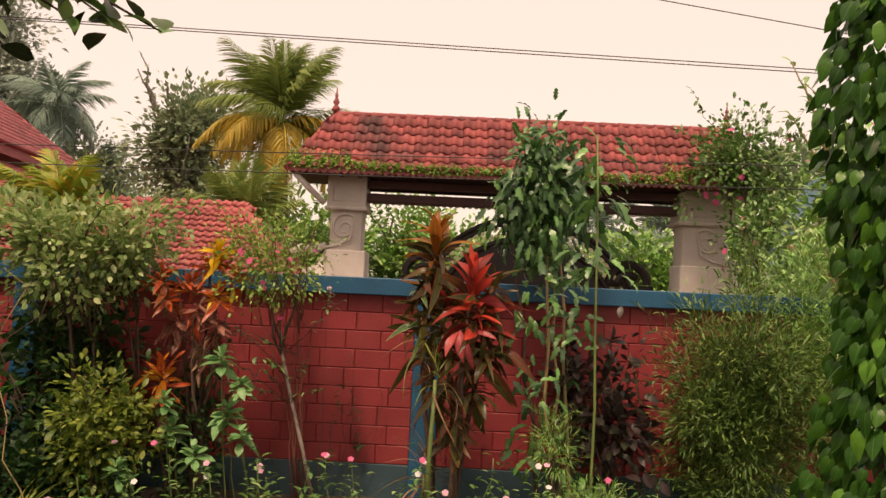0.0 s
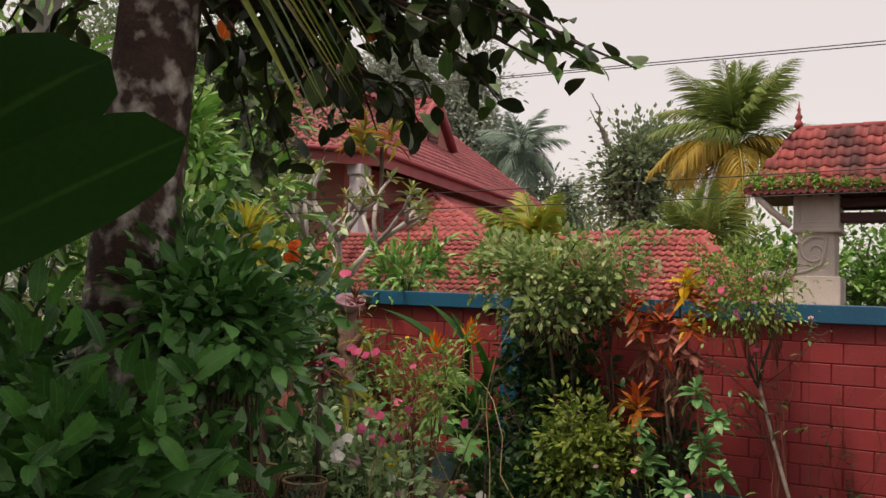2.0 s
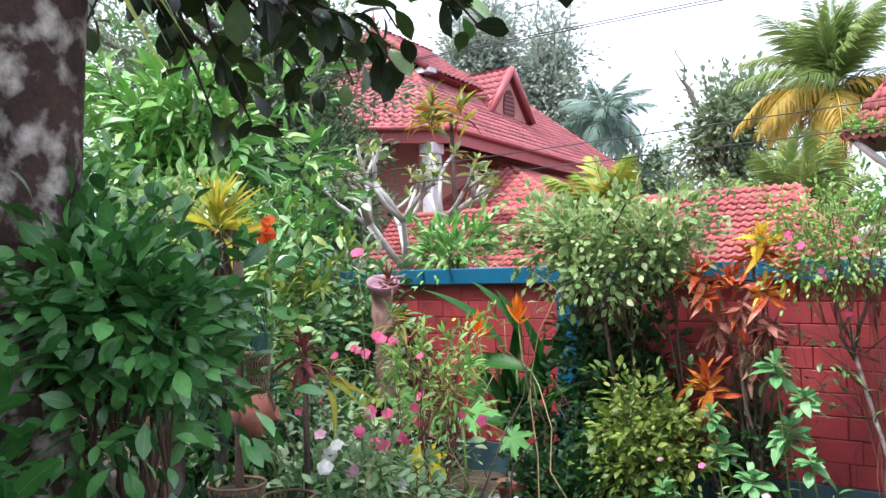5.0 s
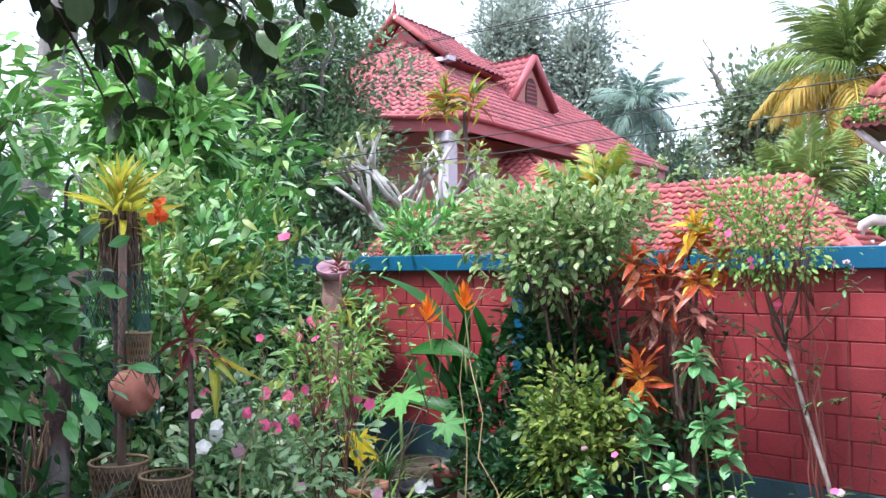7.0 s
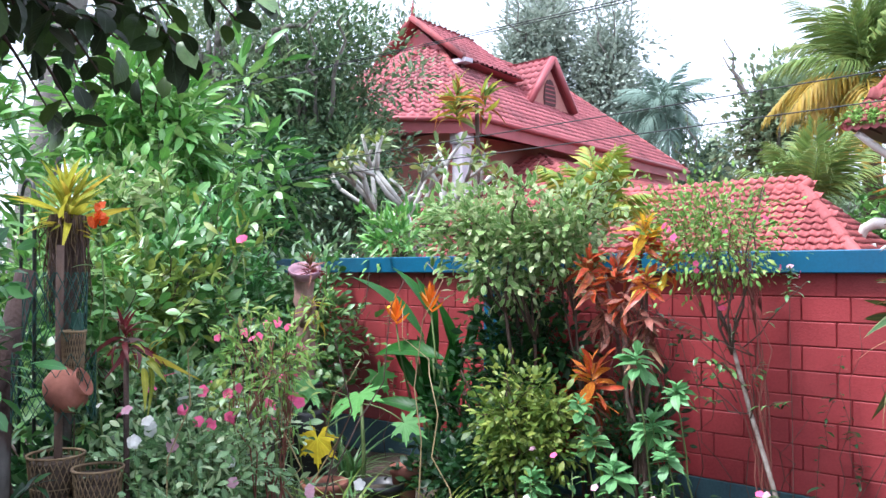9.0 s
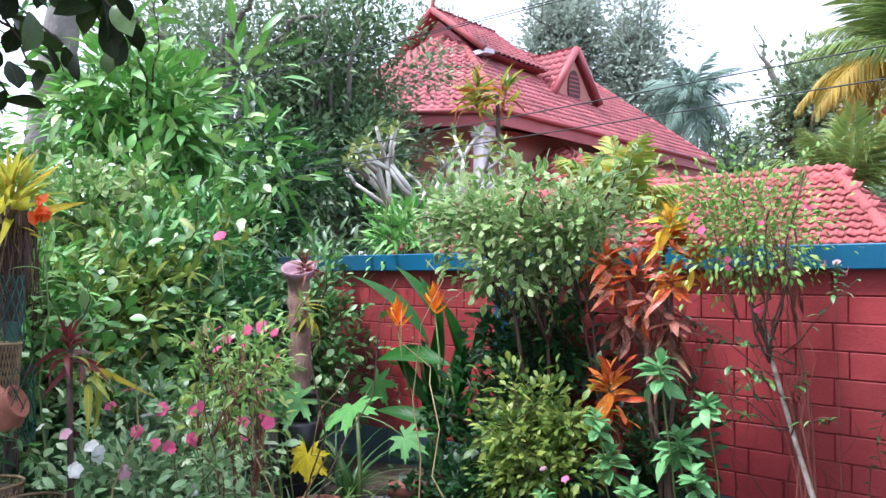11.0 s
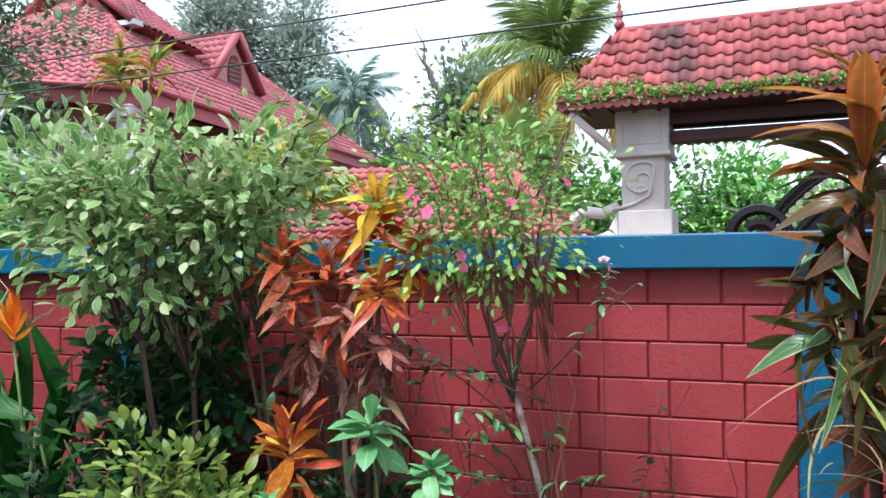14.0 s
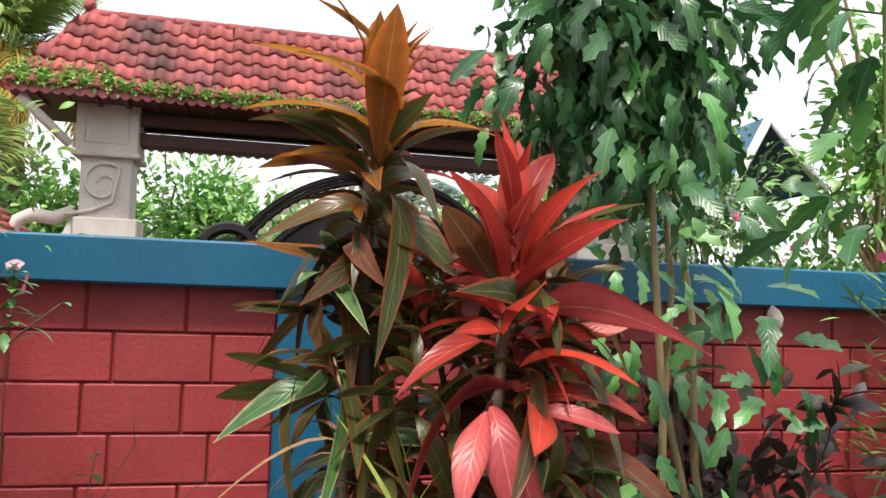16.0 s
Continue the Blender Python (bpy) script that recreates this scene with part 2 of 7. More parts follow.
G_YELLOW = leafy("yellow_green_leaf", (0.20, 0.28, 0.045), (0.055, 0.12, 0.025), third=(0.36, 0.42, 0.09), spec=0.4)
G_VARIEG = leafy("cream_variegated_leaf", (0.24, 0.38, 0.11), (0.10, 0.23, 0.055), edge=(0.46, 0.53, 0.26), edge_width=0.13, third=(0.46, 0.52, 0.27))
G_GLOSSY = leafy("glossy_dark_tree_leaf", (0.026, 0.045, 0.017), (0.018, 0.028, 0.012), rough=0.4, glow=0.12, third=(0.06, 0.11, 0.025), spec=0.25)
G_ORANGE = leafy("orange_senescent_leaf", (0.62, 0.14, 0.02), (0.45, 0.09, 0.02), rough=0.4, glow=0.4)
# banana green taken very dark, so the tree's shade sits in the colour
G_BANANA = leafy("shade_darkened_banana_leaf", (0.012, 0.05, 0.008), (0.009, 0.036, 0.006), rough=0.4, glow=0.25, vein=(0.03, 0.09, 0.015), spec=0.06)
G_HELI = leafy("heliconia_leaf_green", (0.022, 0.10, 0.014), (0.014, 0.065, 0.01), rough=0.4, glow=0.2, spec=0.15)
G_PALM = leafy("palm_leaflet_green", (0.24, 0.34, 0.09), (0.14, 0.23, 0.07), rough=0.45, glow=0.3, third=(0.25, 0.28, 0.07))
G_PALMY = leafy("palm_leaflet_golden", (0.55, 0.38, 0.06), (0.40, 0.26, 0.05), rough=0.5, glow=0.35, third=(0.36, 0.34, 0.08))
G_PALMYOUNG = leafy("young_palm_leaflet", (0.26, 0.42, 0.07), (0.30, 0.34, 0.05), rough=0.45, glow=0.3, third=(0.5, 0.36, 0.06))
G_ROSELEAF = leafy("light_rose_leaf", (0.24, 0.42, 0.09), (0.13, 0.28, 0.06), third=(0.36, 0.46, 0.12), glow=0.3)
G_BAMBOOLEAF = leafy("dry_straw_leaflet", (0.30, 0.27, 0.12), (0.22, 0.2, 0.08), rough=0.6, glow=0.2)
G_PLUM = leafy("pale_plumeria_leaf", (0.30, 0.40, 0.18), (0.18, 0.27, 0.11), third=(0.45, 0.45, 0.12), glow=0.25, spec=0.5)
G_BED = leafy("light_grey_green_bed_leaf", (0.26, 0.42, 0.18), (0.10, 0.21, 0.08), third=(0.44, 0.54, 0.29), glow=0.18, spec=0.8)
# far palm leaflets, greyed by haze mixed into their colour
G_PALMFAR = leafy("haze_tinted_palm_leaflet", (0.21, 0.30, 0.24), (0.16, 0.24, 0.19), rough=0.6, glow=0.25)
G_BROM = leafy("yellow_bromeliad_leaf", (0.55, 0.50, 0.05), (0.28, 0.33, 0.05), rough=0.4, glow=0.45, third=(0.6, 0.42, 0.06))
G_BROMRED = leafy("red_bromeliad_leaf", (0.22, 0.03, 0.035), (0.12, 0.025, 0.03), rough=0.4, third=(0.10, 0.13, 0.04))
G_TIRED = leafy("scarlet_cordyline_leaf", (0.80, 0.075, 0.04), (0.5, 0.045, 0.045), edge=(0.32, 0.06, 0.03), edge_width=0.16, rough=0.32, glow=0.4, vein=(0.85, 0.25, 0.12), third=(0.22, 0.025, 0.03))
G_TIPINK = leafy("coral_pink_cordyline_leaf", (0.62, 0.11, 0.11), (0.5, 0.08, 0.09), edge=(0.38, 0.05, 0.05), edge_width=0.12, rough=0.35, glow=0.35, vein=(0.85, 0.35, 0.3))
G_TIDARK = leafy("bronze_green_cordyline_leaf", (0.085, 0.10, 0.03), (0.035, 0.045, 0.02), edge=(0.24, 0.06, 0.02), edge_width=0.12, rough=0.3, glow=0.35, vein=(0.3, 0.25, 0.06), third=(0.16, 0.05, 0.03))
G_TIORANGE = leafy("orange_bronze_cordyline_leaf", (0.30, 0.10, 0.022), (0.12, 0.085, 0.022), edge=(0.5, 0.14, 0.03), edge_width=0.2, rough=0.32, glow=0.45, third=(0.5, 0.26, 0.03))
G_TIGREEN = leafy("striped_green_cordyline_leaf", (0.10, 0.2, 0.06), (0.06, 0.13, 0.05), edge=(0.4, 0.42, 0.2), edge_width=0.12, rough=0.35, glow=0.3)
G_CROTY = leafy("yellow_croton_leaf", (0.84, 0.62, 0.05), (0.78, 0.42, 0.03), edge=(0.4, 0.42, 0.05), edge_width=0.12, blotch=(0.8, 0.3, 0.03), rough=0.32, glow=0.4)
G_CROTR = leafy("red_orange_croton_leaf", (0.66, 0.075, 0.03), (0.38, 0.04, 0.03), edge=(0.2, 0.16, 0.04), edge_width=0.1, blotch=(0.66, 0.17, 0.035), rough=0.32, glow=0.3, third=(0.24, 0.06, 0.03))
G_CROTP = leafy("faded_pink_croton_leaf", (0.34, 0.11, 0.08), (0.14, 0.045, 0.035), blotch=(0.5, 0.25, 0.16), rough=0.5, glow=0.3, third=(0.14, 0.06, 0.045))
G_CROTO = leafy("orange_croton_leaf", (0.72, 0.24, 0.03), (0.58, 0.12, 0.03), blotch=(0.74, 0.42, 0.04), rough=0.32, glow=0.4)
G_PAPAYAY = leafy("yellowed_papaya_leaf", (0.72, 0.58, 0.03), (0.68, 0.5, 0.03), rough=0.5, glow=0.4)
G_PAPAYA = leafy("papaya_leaf_green", (0.10, 0.27, 0.065), (0.07, 0.21, 0.05), rough=0.55, glow=0.2, spec=0.25, vein=(0.12, 0.3, 0.08))
G_ROSETTE = leafy("mint_green_rosette_leaf", (0.2, 0.42, 0.17), (0.11, 0.29, 0.1), rough=0.4, glow=0.3)
G_CLIP = leafy("fine_light_green_leaf", (0.09, 0.19, 0.04), (0.03, 0.085, 0.02), third=(0.22, 0.33, 0.08), glow=0.2)
G_DEEP = leafy("deep_green_leaf", (0.05, 0.18, 0.035), (0.025, 0.10, 0.024), third=(0.08, 0.26, 0.05))
G_CREEP = leafy("light_green_creeper_leaf", (0.26, 0.42, 0.10), (0.14, 0.28, 0.06), third=(0.34, 0.48, 0.14), glow=0.3)
G_PURPLE = leafy("dark_purple_leaf", (0.035, 0.028, 0.025), (0.055, 0.03, 0.03), rough=0.35, glow=0.15, third=(0.04, 0.05, 0.025))
G_LOBED = leafy("lobed_climber_leaf", (0.06, 0.17, 0.06), (0.03, 0.10, 0.038), rough=0.33, glow=0.25, third=(0.13, 0.30, 0.08), spec=0.6)
G_POTHOS = leafy("pothos_leaf", (0.035, 0.14, 0.02), (0.014, 0.065, 0.012), rough=0.3, glow=0.25, third=(0.09, 0.27, 0.035), spec=0.3)
P_PINK = leafy("pink_petal", (0.90, 0.17, 0.36), (0.85, 0.13, 0.3), rough=0.6, glow=0.35, vein=(0.85, 0.25, 0.35))
P_PALE = leafy("pale_pink_petal", (0.82, 0.42, 0.55), (0.8, 0.5, 0.6), rough=0.6, glow=0.35, vein=(0.85, 0.6, 0.7))
P_WHITE = leafy("white_petal", (0.82, 0.82, 0.78), (0.76, 0.76, 0.74), rough=0.6, glow=0.3, vein=(0.8, 0.8, 0.7))
P_ORANGE = leafy("orange_petal", (0.85, 0.16, 0.02), (0.8, 0.11, 0.02), rough=0.6, glow=0.35, vein=(0.9, 0.25, 0.03))
P_HELI = leafy("orange_yellow_bract", (0.85, 0.17, 0.02), (0.85, 0.28, 0.02), rough=0.45, glow=0.3, vein=(0.9, 0.5, 0.05))
P_YELLOW = leafy("yellow_petal", (0.85, 0.6, 0.03), (0.8, 0.5, 0.03), rough=0.6, glow=0.3, vein=(0.9, 0.7, 0.1))


# ---- mesh helpers ----
class Geo:
    """Collects vertices, faces and texture coordinates of one mesh."""

    def __init__(self):
        self.v, self.f, self.uv = [], [], []

    def add(self, verts, faces, uvs=None):
        base = len(self.v)
        self.v += [tuple(p) for p in verts]
        self.f += [tuple(i + base for i in q) for q in faces]
        self.uv += uvs if uvs else [(0.5, 0.5)] * len(verts)

    def box(self, lo, hi, bevel=0.0):
        (a, b, c), (d, e, f) = lo, hi
        w = bevel
        if w <= 0:
            vs = [(x, y, z) for z in (c, f) for x, y in ((a, b), (d, b), (d, e), (a, e))]
            self.add(vs, [(3, 2, 1, 0), (4, 5, 6, 7), (0, 1, 5, 4), (1, 2, 6, 5), (2, 3, 7, 6), (3, 0, 4, 7)])
            return
        ring = lambda s, z: [(a + s + w, b + s, z), (d - s - w, b + s, z), (d - s, b + s + w, z), (d - s, e - s - w, z), (d - s - w, e - s, z), (a + s + w, e - s, z), (a + s, e - s - w, z), (a + s, b + s + w, z)]
        vs = ring(w, c) + ring(0, c + w) + ring(0, f - w) + ring(w, f)
        fs = [tuple(range(7, -1, -1)), tuple(range(24, 32))]
        for r in range(3):
            for i in range(8):
                j = (i + 1) % 8
                fs.append((r * 8 + i, r * 8 + j, r * 8 + 8 + j, r * 8 + 8 + i))
        self.add(vs, fs)

    def tube(self, pts, radii, n=6, cap=True):
        pts = [Vector(p) for p in pts]
        k = len(pts)
        if not hasattr(radii, "__len__"):
            radii = [radii] * k
        vs, fs = [], []
        side = None
        for i, p in enumerate(pts):
            d = (pts[min(i + 1, k - 1)] - pts[max(i - 1, 0)]).normalized()
            if side is None:
                side = d.orthogonal().normalized()
            side = (side - d * side.dot(d))
            side = side.normalized() if side.length > 1e-6 else d.orthogonal().normalized()
            other = d.cross(side)
            for j in range(n):
                a = 2 * math.pi * j / n
                vs.append(p + (side * math.cos(a) + other * math.sin(a)) * radii[i])
        for i in range(k - 1):
            for j in range(n):
                jj = (j + 1) % n
                fs.append((i * n + j, i * n + jj, (i + 1) * n + jj, (i + 1) * n + j))
        if cap:
            fs += [tuple(range(n - 1, -1, -1)), tuple(range((k - 1) * n, k * n))]
        self.add(vs, fs)

    def lathe(self, profile, n=20, centre=(0, 0, 0), squash=1.0):
        cx, cy, cz = centre
        vs, fs = [], []
        for r, z in profile:
            for j in range(n):
                a = 2 * math.pi * j / n
                vs.append((cx + r * math.cos(a), cy + r * math.sin(a) * squash, cz + z))
        for i in range(len(profile) - 1):
            for j in range(n):
                jj = (j + 1) % n
                fs.append((i * n + j, i * n + jj, (i + 1) * n + jj, (i + 1) * n + j))
        fs += [tuple(range(n - 1, -1, -1)), tuple(range((len(profile) - 1) * n, len(profile) * n))]
        self.add(vs, fs)

    def prism(self, outline, y0, y1, axis="y"):
        """An outline in x and z, pushed from y0 to y1 (or, with axis x, an outline in y and z)."""
        n = len(outline)
        at = (lambda p, d: (p[0], d, p[1])) if axis == "y" else (lambda p, d: (d, p[0], p[1]))
        vs = [at(p, y0) for p in outline] + [at(p, y1) for p in outline]
        fs = [tuple(range(n - 1, -1, -1)), tuple(range(n, 2 * n))]
        fs += [(i, (i + 1) % n, n + (i + 1) % n, n + i) for i in range(n)]
        self.add(vs, fs)

    def mesh(self, name, mat, smooth=True):
        me = bpy.data.meshes.new(name)
        me.from_pydata(self.v, [], self.f)
        uv = me.uv_layers.new(name="UVMap")
        idx = np.zeros(len(me.loops), dtype=np.int32)
        me.loops.foreach_get("vertex_index", idx)
        uv.data.foreach_set("uv", np.array(self.uv, dtype=np.float32)[idx].ravel())
        me.materials.append(mat)
        if smooth:
            me.polygons.foreach_set("use_smooth", np.ones(len(me.polygons), dtype=bool))
        me.update()
        return me


def thing(name, at, label, category, group="", kind=""):
    ob = new(name)
    ob.location = at
    ob.empty_display_size = 0.1
    return tagged(ob, label, category, group, kind)


def part(name, geo, mat, parent, label="", smooth=True):
    """Links a Geo, or a ready mesh, as one mesh object under a thing or a part."""
    me = geo.mesh(name, mat, smooth) if isinstance(geo, Geo) else geo
    ob = new(name, me)
    ob.parent = parent
    if label:
        ob["label"] = label
    return ob


def basis(d, up=(0, 0, 1), twist=0.0):
    """Turns: y along d, z as near to up as can be, then twisted about d."""
    y = Vector(d).normalized()
    z = Vector(up) - y * Vector(up).dot(y)
    z = z.normalized() if z.length > 1e-4 else y.orthogonal().normalized()
    x = y.cross(z)
    return Matrix((x, y, z)).transposed() @ Matrix.Rotation(twist, 3, "Y")


# ---- leaf shapes: y along the leaf from its foot, x across, z its upper side ----
def blade(length, width, n=5, belly=0.45, bend=0.2, fold=0.12, wave=0.0, point=1.0, foot=0.04):
    rows, uvs = [], []
    for i in range(n + 1):
        s = i / n
        if s <= belly:
            w = foot + (1 - foot) * math.sin(0.5 * math.pi * s / belly)
        else:
            w = max(0.0, math.cos(0.5 * math.pi * (s - belly) / (1 - belly))) ** point
        w *= width / 2
        z = bend * length * (s * 0.4 - s * s * 1.4)
        y = length * (s - 0.12 * abs(bend) * s * s)
        ripple = wave * width * math.sin(9 * s)
        rows.append([(-w, y, z + fold * w + ripple), (0, y, z), (w, y, z + fold * w - ripple)])
        uvs.append([(0.0, s), (0.5, s), (1.0, s)])
    v = [p for r in rows for p in r]
    f = []
    for i in range(n):
        a = 3 * i
        f += [(a, a + 1, a + 4, a + 3), (a + 1, a + 2, a + 5, a + 4)]
    return v, f, [u for r in uvs for u in r]


def kite(length, width, bend=0.15, fold=0.2):
    """A small leaf of four faces."""
    h = fold * width / 2
    v = [(0, 0, 0), (-width / 2, length * 0.42, h), (0, length * 0.45, 0.02 * length), (width / 2, length * 0.42, h), (0, length, -bend * length)]
    return v, [(0, 2, 1), (0, 3, 2), (1, 2, 4), (2, 3, 4)], [(0.5, 0), (0, 0.42), (0.5, 0.45), (1, 0.42), (0.5, 1)]


def lobed(length, width, lobes=4, bend=0.2, depth=0.5):
    """A leaf cut into lobes on both sides of its midrib."""
    v, f, uv = [(0, 0, 0)], [], [(0.5, 0)]
    steps = lobes * 2 + 1
    mids, sides = [0], [[], []]
    for i in range(1, steps + 1):
        s = i / steps
        mids.append(len(v))
        v.append((0, length * s, bend * length * (0.4 * s - 1.3 * s * s)))
        uv.append((0.5, s))
    for k, sgn in enumerate((-1, 1)):
        for i in range(0, steps):
            s = (i + 0.6) / steps
            w = width / 2 * math.sin(math.pi * min(1, 0.12 + 0.88 * s)) ** 0.6 * (1.0 if i % 2 else 1 - depth)
            sides[k].append(len(v))
            v.append((sgn * w, length * (s + (0.07 if i % 2 else 0)), bend * length * (0.4 * s - 1.3 * s * s) + 0.08 * w))
            uv.append((0.5 + 0.5 * sgn * w / (width / 2), s))
    for k in (0, 1):
        sd = sides[k]
        for i in range(steps):
            tri = (mids[i], sd[i], mids[i + 1]) if k else (mids[i], mids[i + 1], sd[i])
            f.append(tri)
            if i + 1 < steps:
                tri = (sd[i], sd[i + 1], mids[i + 1]) if k else (sd[i], mids[i + 1], sd[i + 1])
                f.append(tri)
    return v, f, uv


def fan_leaf(radius, fingers=7, cut=0.45):
    """A papaya leaf: pointed fingers round its foot, each with side teeth."""
    v, f, uv = [(0, 0, 0)], [], [(0.5, 0)]
    ring = []
    for i in range(fingers):
        a = radians(-140 + 280 * i / (fingers - 1)) + math.pi / 2
        lng = radius * (0.72 + 0.28 * math.cos(a - math.pi / 2))
        for da, k in ((-0.30, cut), (-0.2, 0.62), (-0.17, 0.78), (-0.07, 0.76), (0, 1.0), (0.07, 0.76), (0.17, 0.78), (0.2, 0.62)):
            r = lng * k
            ring.append(len(v))
            v.append((r * math.cos(a + da), r * math.sin(a + da), -0.18 * r * r / radius))
            uv.append((0.5 + da * 1.2, k))
    for i in range(len(ring) - 1):
        f.append((0, ring[i], ring[i + 1]))
    return v, f, uv


def heart(length, width, bend=0.25):
    v, f, uv = [(0, 0, 0)], [], [(0.5, 0.1)]
    prof = [(-0.14, 0.28), (-0.1, 0.62), (0.15, 0.98), (0.45, 0.9), (0.75, 0.5), (1.0, 0.0)]
    mids = []
    for y, w in prof:
        mids.append(len(v))
        v.append((0, length * max(y, 0.02), -bend * length * max(y, 0) ** 1.6))
        uv.append((0.5, max(y, 0)))
    for sgn in (-1, 1):
        sd = []
        for y, w in prof:
            sd.append(len(v))
            v.append((sgn * w * width / 2, length * y, -bend * length * max(y, 0) ** 1.6 - 0.05 * w * width + 0.03 * width * math.sin(17 * y)))
            uv.append((0.5 + 0.5 * sgn * w, max(y, 0)))
        for i in range(len(prof) - 1):
            q = (mids[i], mids[i + 1], sd[i + 1], sd[i])
            f.append(q if sgn < 0 else q[::-1])
    return v, f, uv


def scatter(template, pos, dirs, sizes, rng, up=(0, 0, 1), twist=0.5):
    """One mesh's worth of leaves: the template at every place, along its direction. Returns arrays for joined()."""
    tv = np.array(template[0], dtype=np.float64)
    d = np.array(dirs, dtype=np.float64)
    d /= np.linalg.norm(d, axis=1, keepdims=True) + 1e-9
    n = len(d)
    u = np.tile(np.array(up, dtype=np.float64), (n, 1)) + rng.normal(0, twist, (n, 3))
    z = u - d * np.sum(u * d, axis=1, keepdims=True)
    z /= np.linalg.norm(z, axis=1, keepdims=True) + 1e-9
    x = np.cross(d, z)
    s = np.array(sizes, dtype=np.float64)[:, None, None]
    v = (tv[None, :, 0:1] * x[:, None, :] + tv[None, :, 1:2] * d[:, None, :] + tv[None, :, 2:3] * z[:, None, :]) * s + np.array(pos)[:, None, :]
    return v.reshape(-1, 3), template[1], template[2], len(tv), n


def joined(name, mat, *batches):
    """A mesh of many leaves."""
    verts, loops, starts, totals, uvs = [], [], [], [], []
    base = ls = 0
    for v, faces, uv, k, n in batches:
        verts.append(v)
        uv = np.array(uv, dtype=np.float32)
        off = base + np.arange(n)[:, None] * k
        flat = np.array([i for q in faces for i in q])
        cnt = np.array([len(q) for q in faces])
        loops.append((off + flat[None, :]).ravel())
        uvs.append(np.tile(uv[flat], (n, 1)))
        totals.append(np.tile(cnt, n))
        base += k * n
    verts = np.concatenate(verts)
    loops, totals, uvs = np.concatenate(loops), np.concatenate(totals), np.concatenate(uvs)
    starts = np.concatenate(([0], np.cumsum(totals)[:-1]))
    me = bpy.data.meshes.new(name)
    me.vertices.add(len(verts))
    me.vertices.foreach_set("co", verts.astype(np.float32).ravel())
    me.loops.add(len(loops))
    me.loops.foreach_set("vertex_index", loops.astype(np.int32))
    me.polygons.add(len(totals))
    me.polygons.foreach_set("loop_start", starts.astype(np.int32))
    me.polygons.foreach_set("loop_total", totals.astype(np.int32))
    me.polygons.foreach_set("use_smooth", np.ones(len(totals), dtype=bool))
    uvl = me.uv_layers.new(name="UVMap")
    me.update(calc_edges=True)
    me.validate()
    uvl = me.uv_layers[0]
    if len(uvl.data) == len(uvs):
        uvl.data.foreach_set("uv", uvs.astype(np.float32).ravel())
    me.materials.append(mat)
    return me


def leaf_mesh(template, name, mat):
    g = Geo()
    g.add(*template)
    return g.mesh(name, mat)


def crown_points(rng, radii, n, core=0.35, lumps=2.2):
    """Points in an uneven crown about the origin."""
    out = []
    off = rng.uniform(-50, 50, 3)
    while len(out) < n:
        p = rng.normal(0, 1, 3)
        p /= np.linalg.norm(p)
        r = rng.uniform(core ** 3, 1) ** (1 / 3)
        lump = 0.78 + 0.85 * noise.noise(Vector(p * lumps + off)) + 0.25 * noise.noise(Vector(p * lumps * 2.7 + off))
        out.append(p * r * lump * np.array(radii))
    return np.array(out)


def arc(a, b, sag=0.0, n=5, wob=0.0, rng=None):
    a, b = np.array(a, float), np.array(b, float)
    pts = []
    for i in range(n + 1):
        s = i / n
        p = a + (b - a) * s
        p[2] += sag * 4 * s * (1 - s)
        if rng is not None and 0 < i < n:
            p += rng.normal(0, wob, 3)
        pts.append(tuple(p))
    return pts


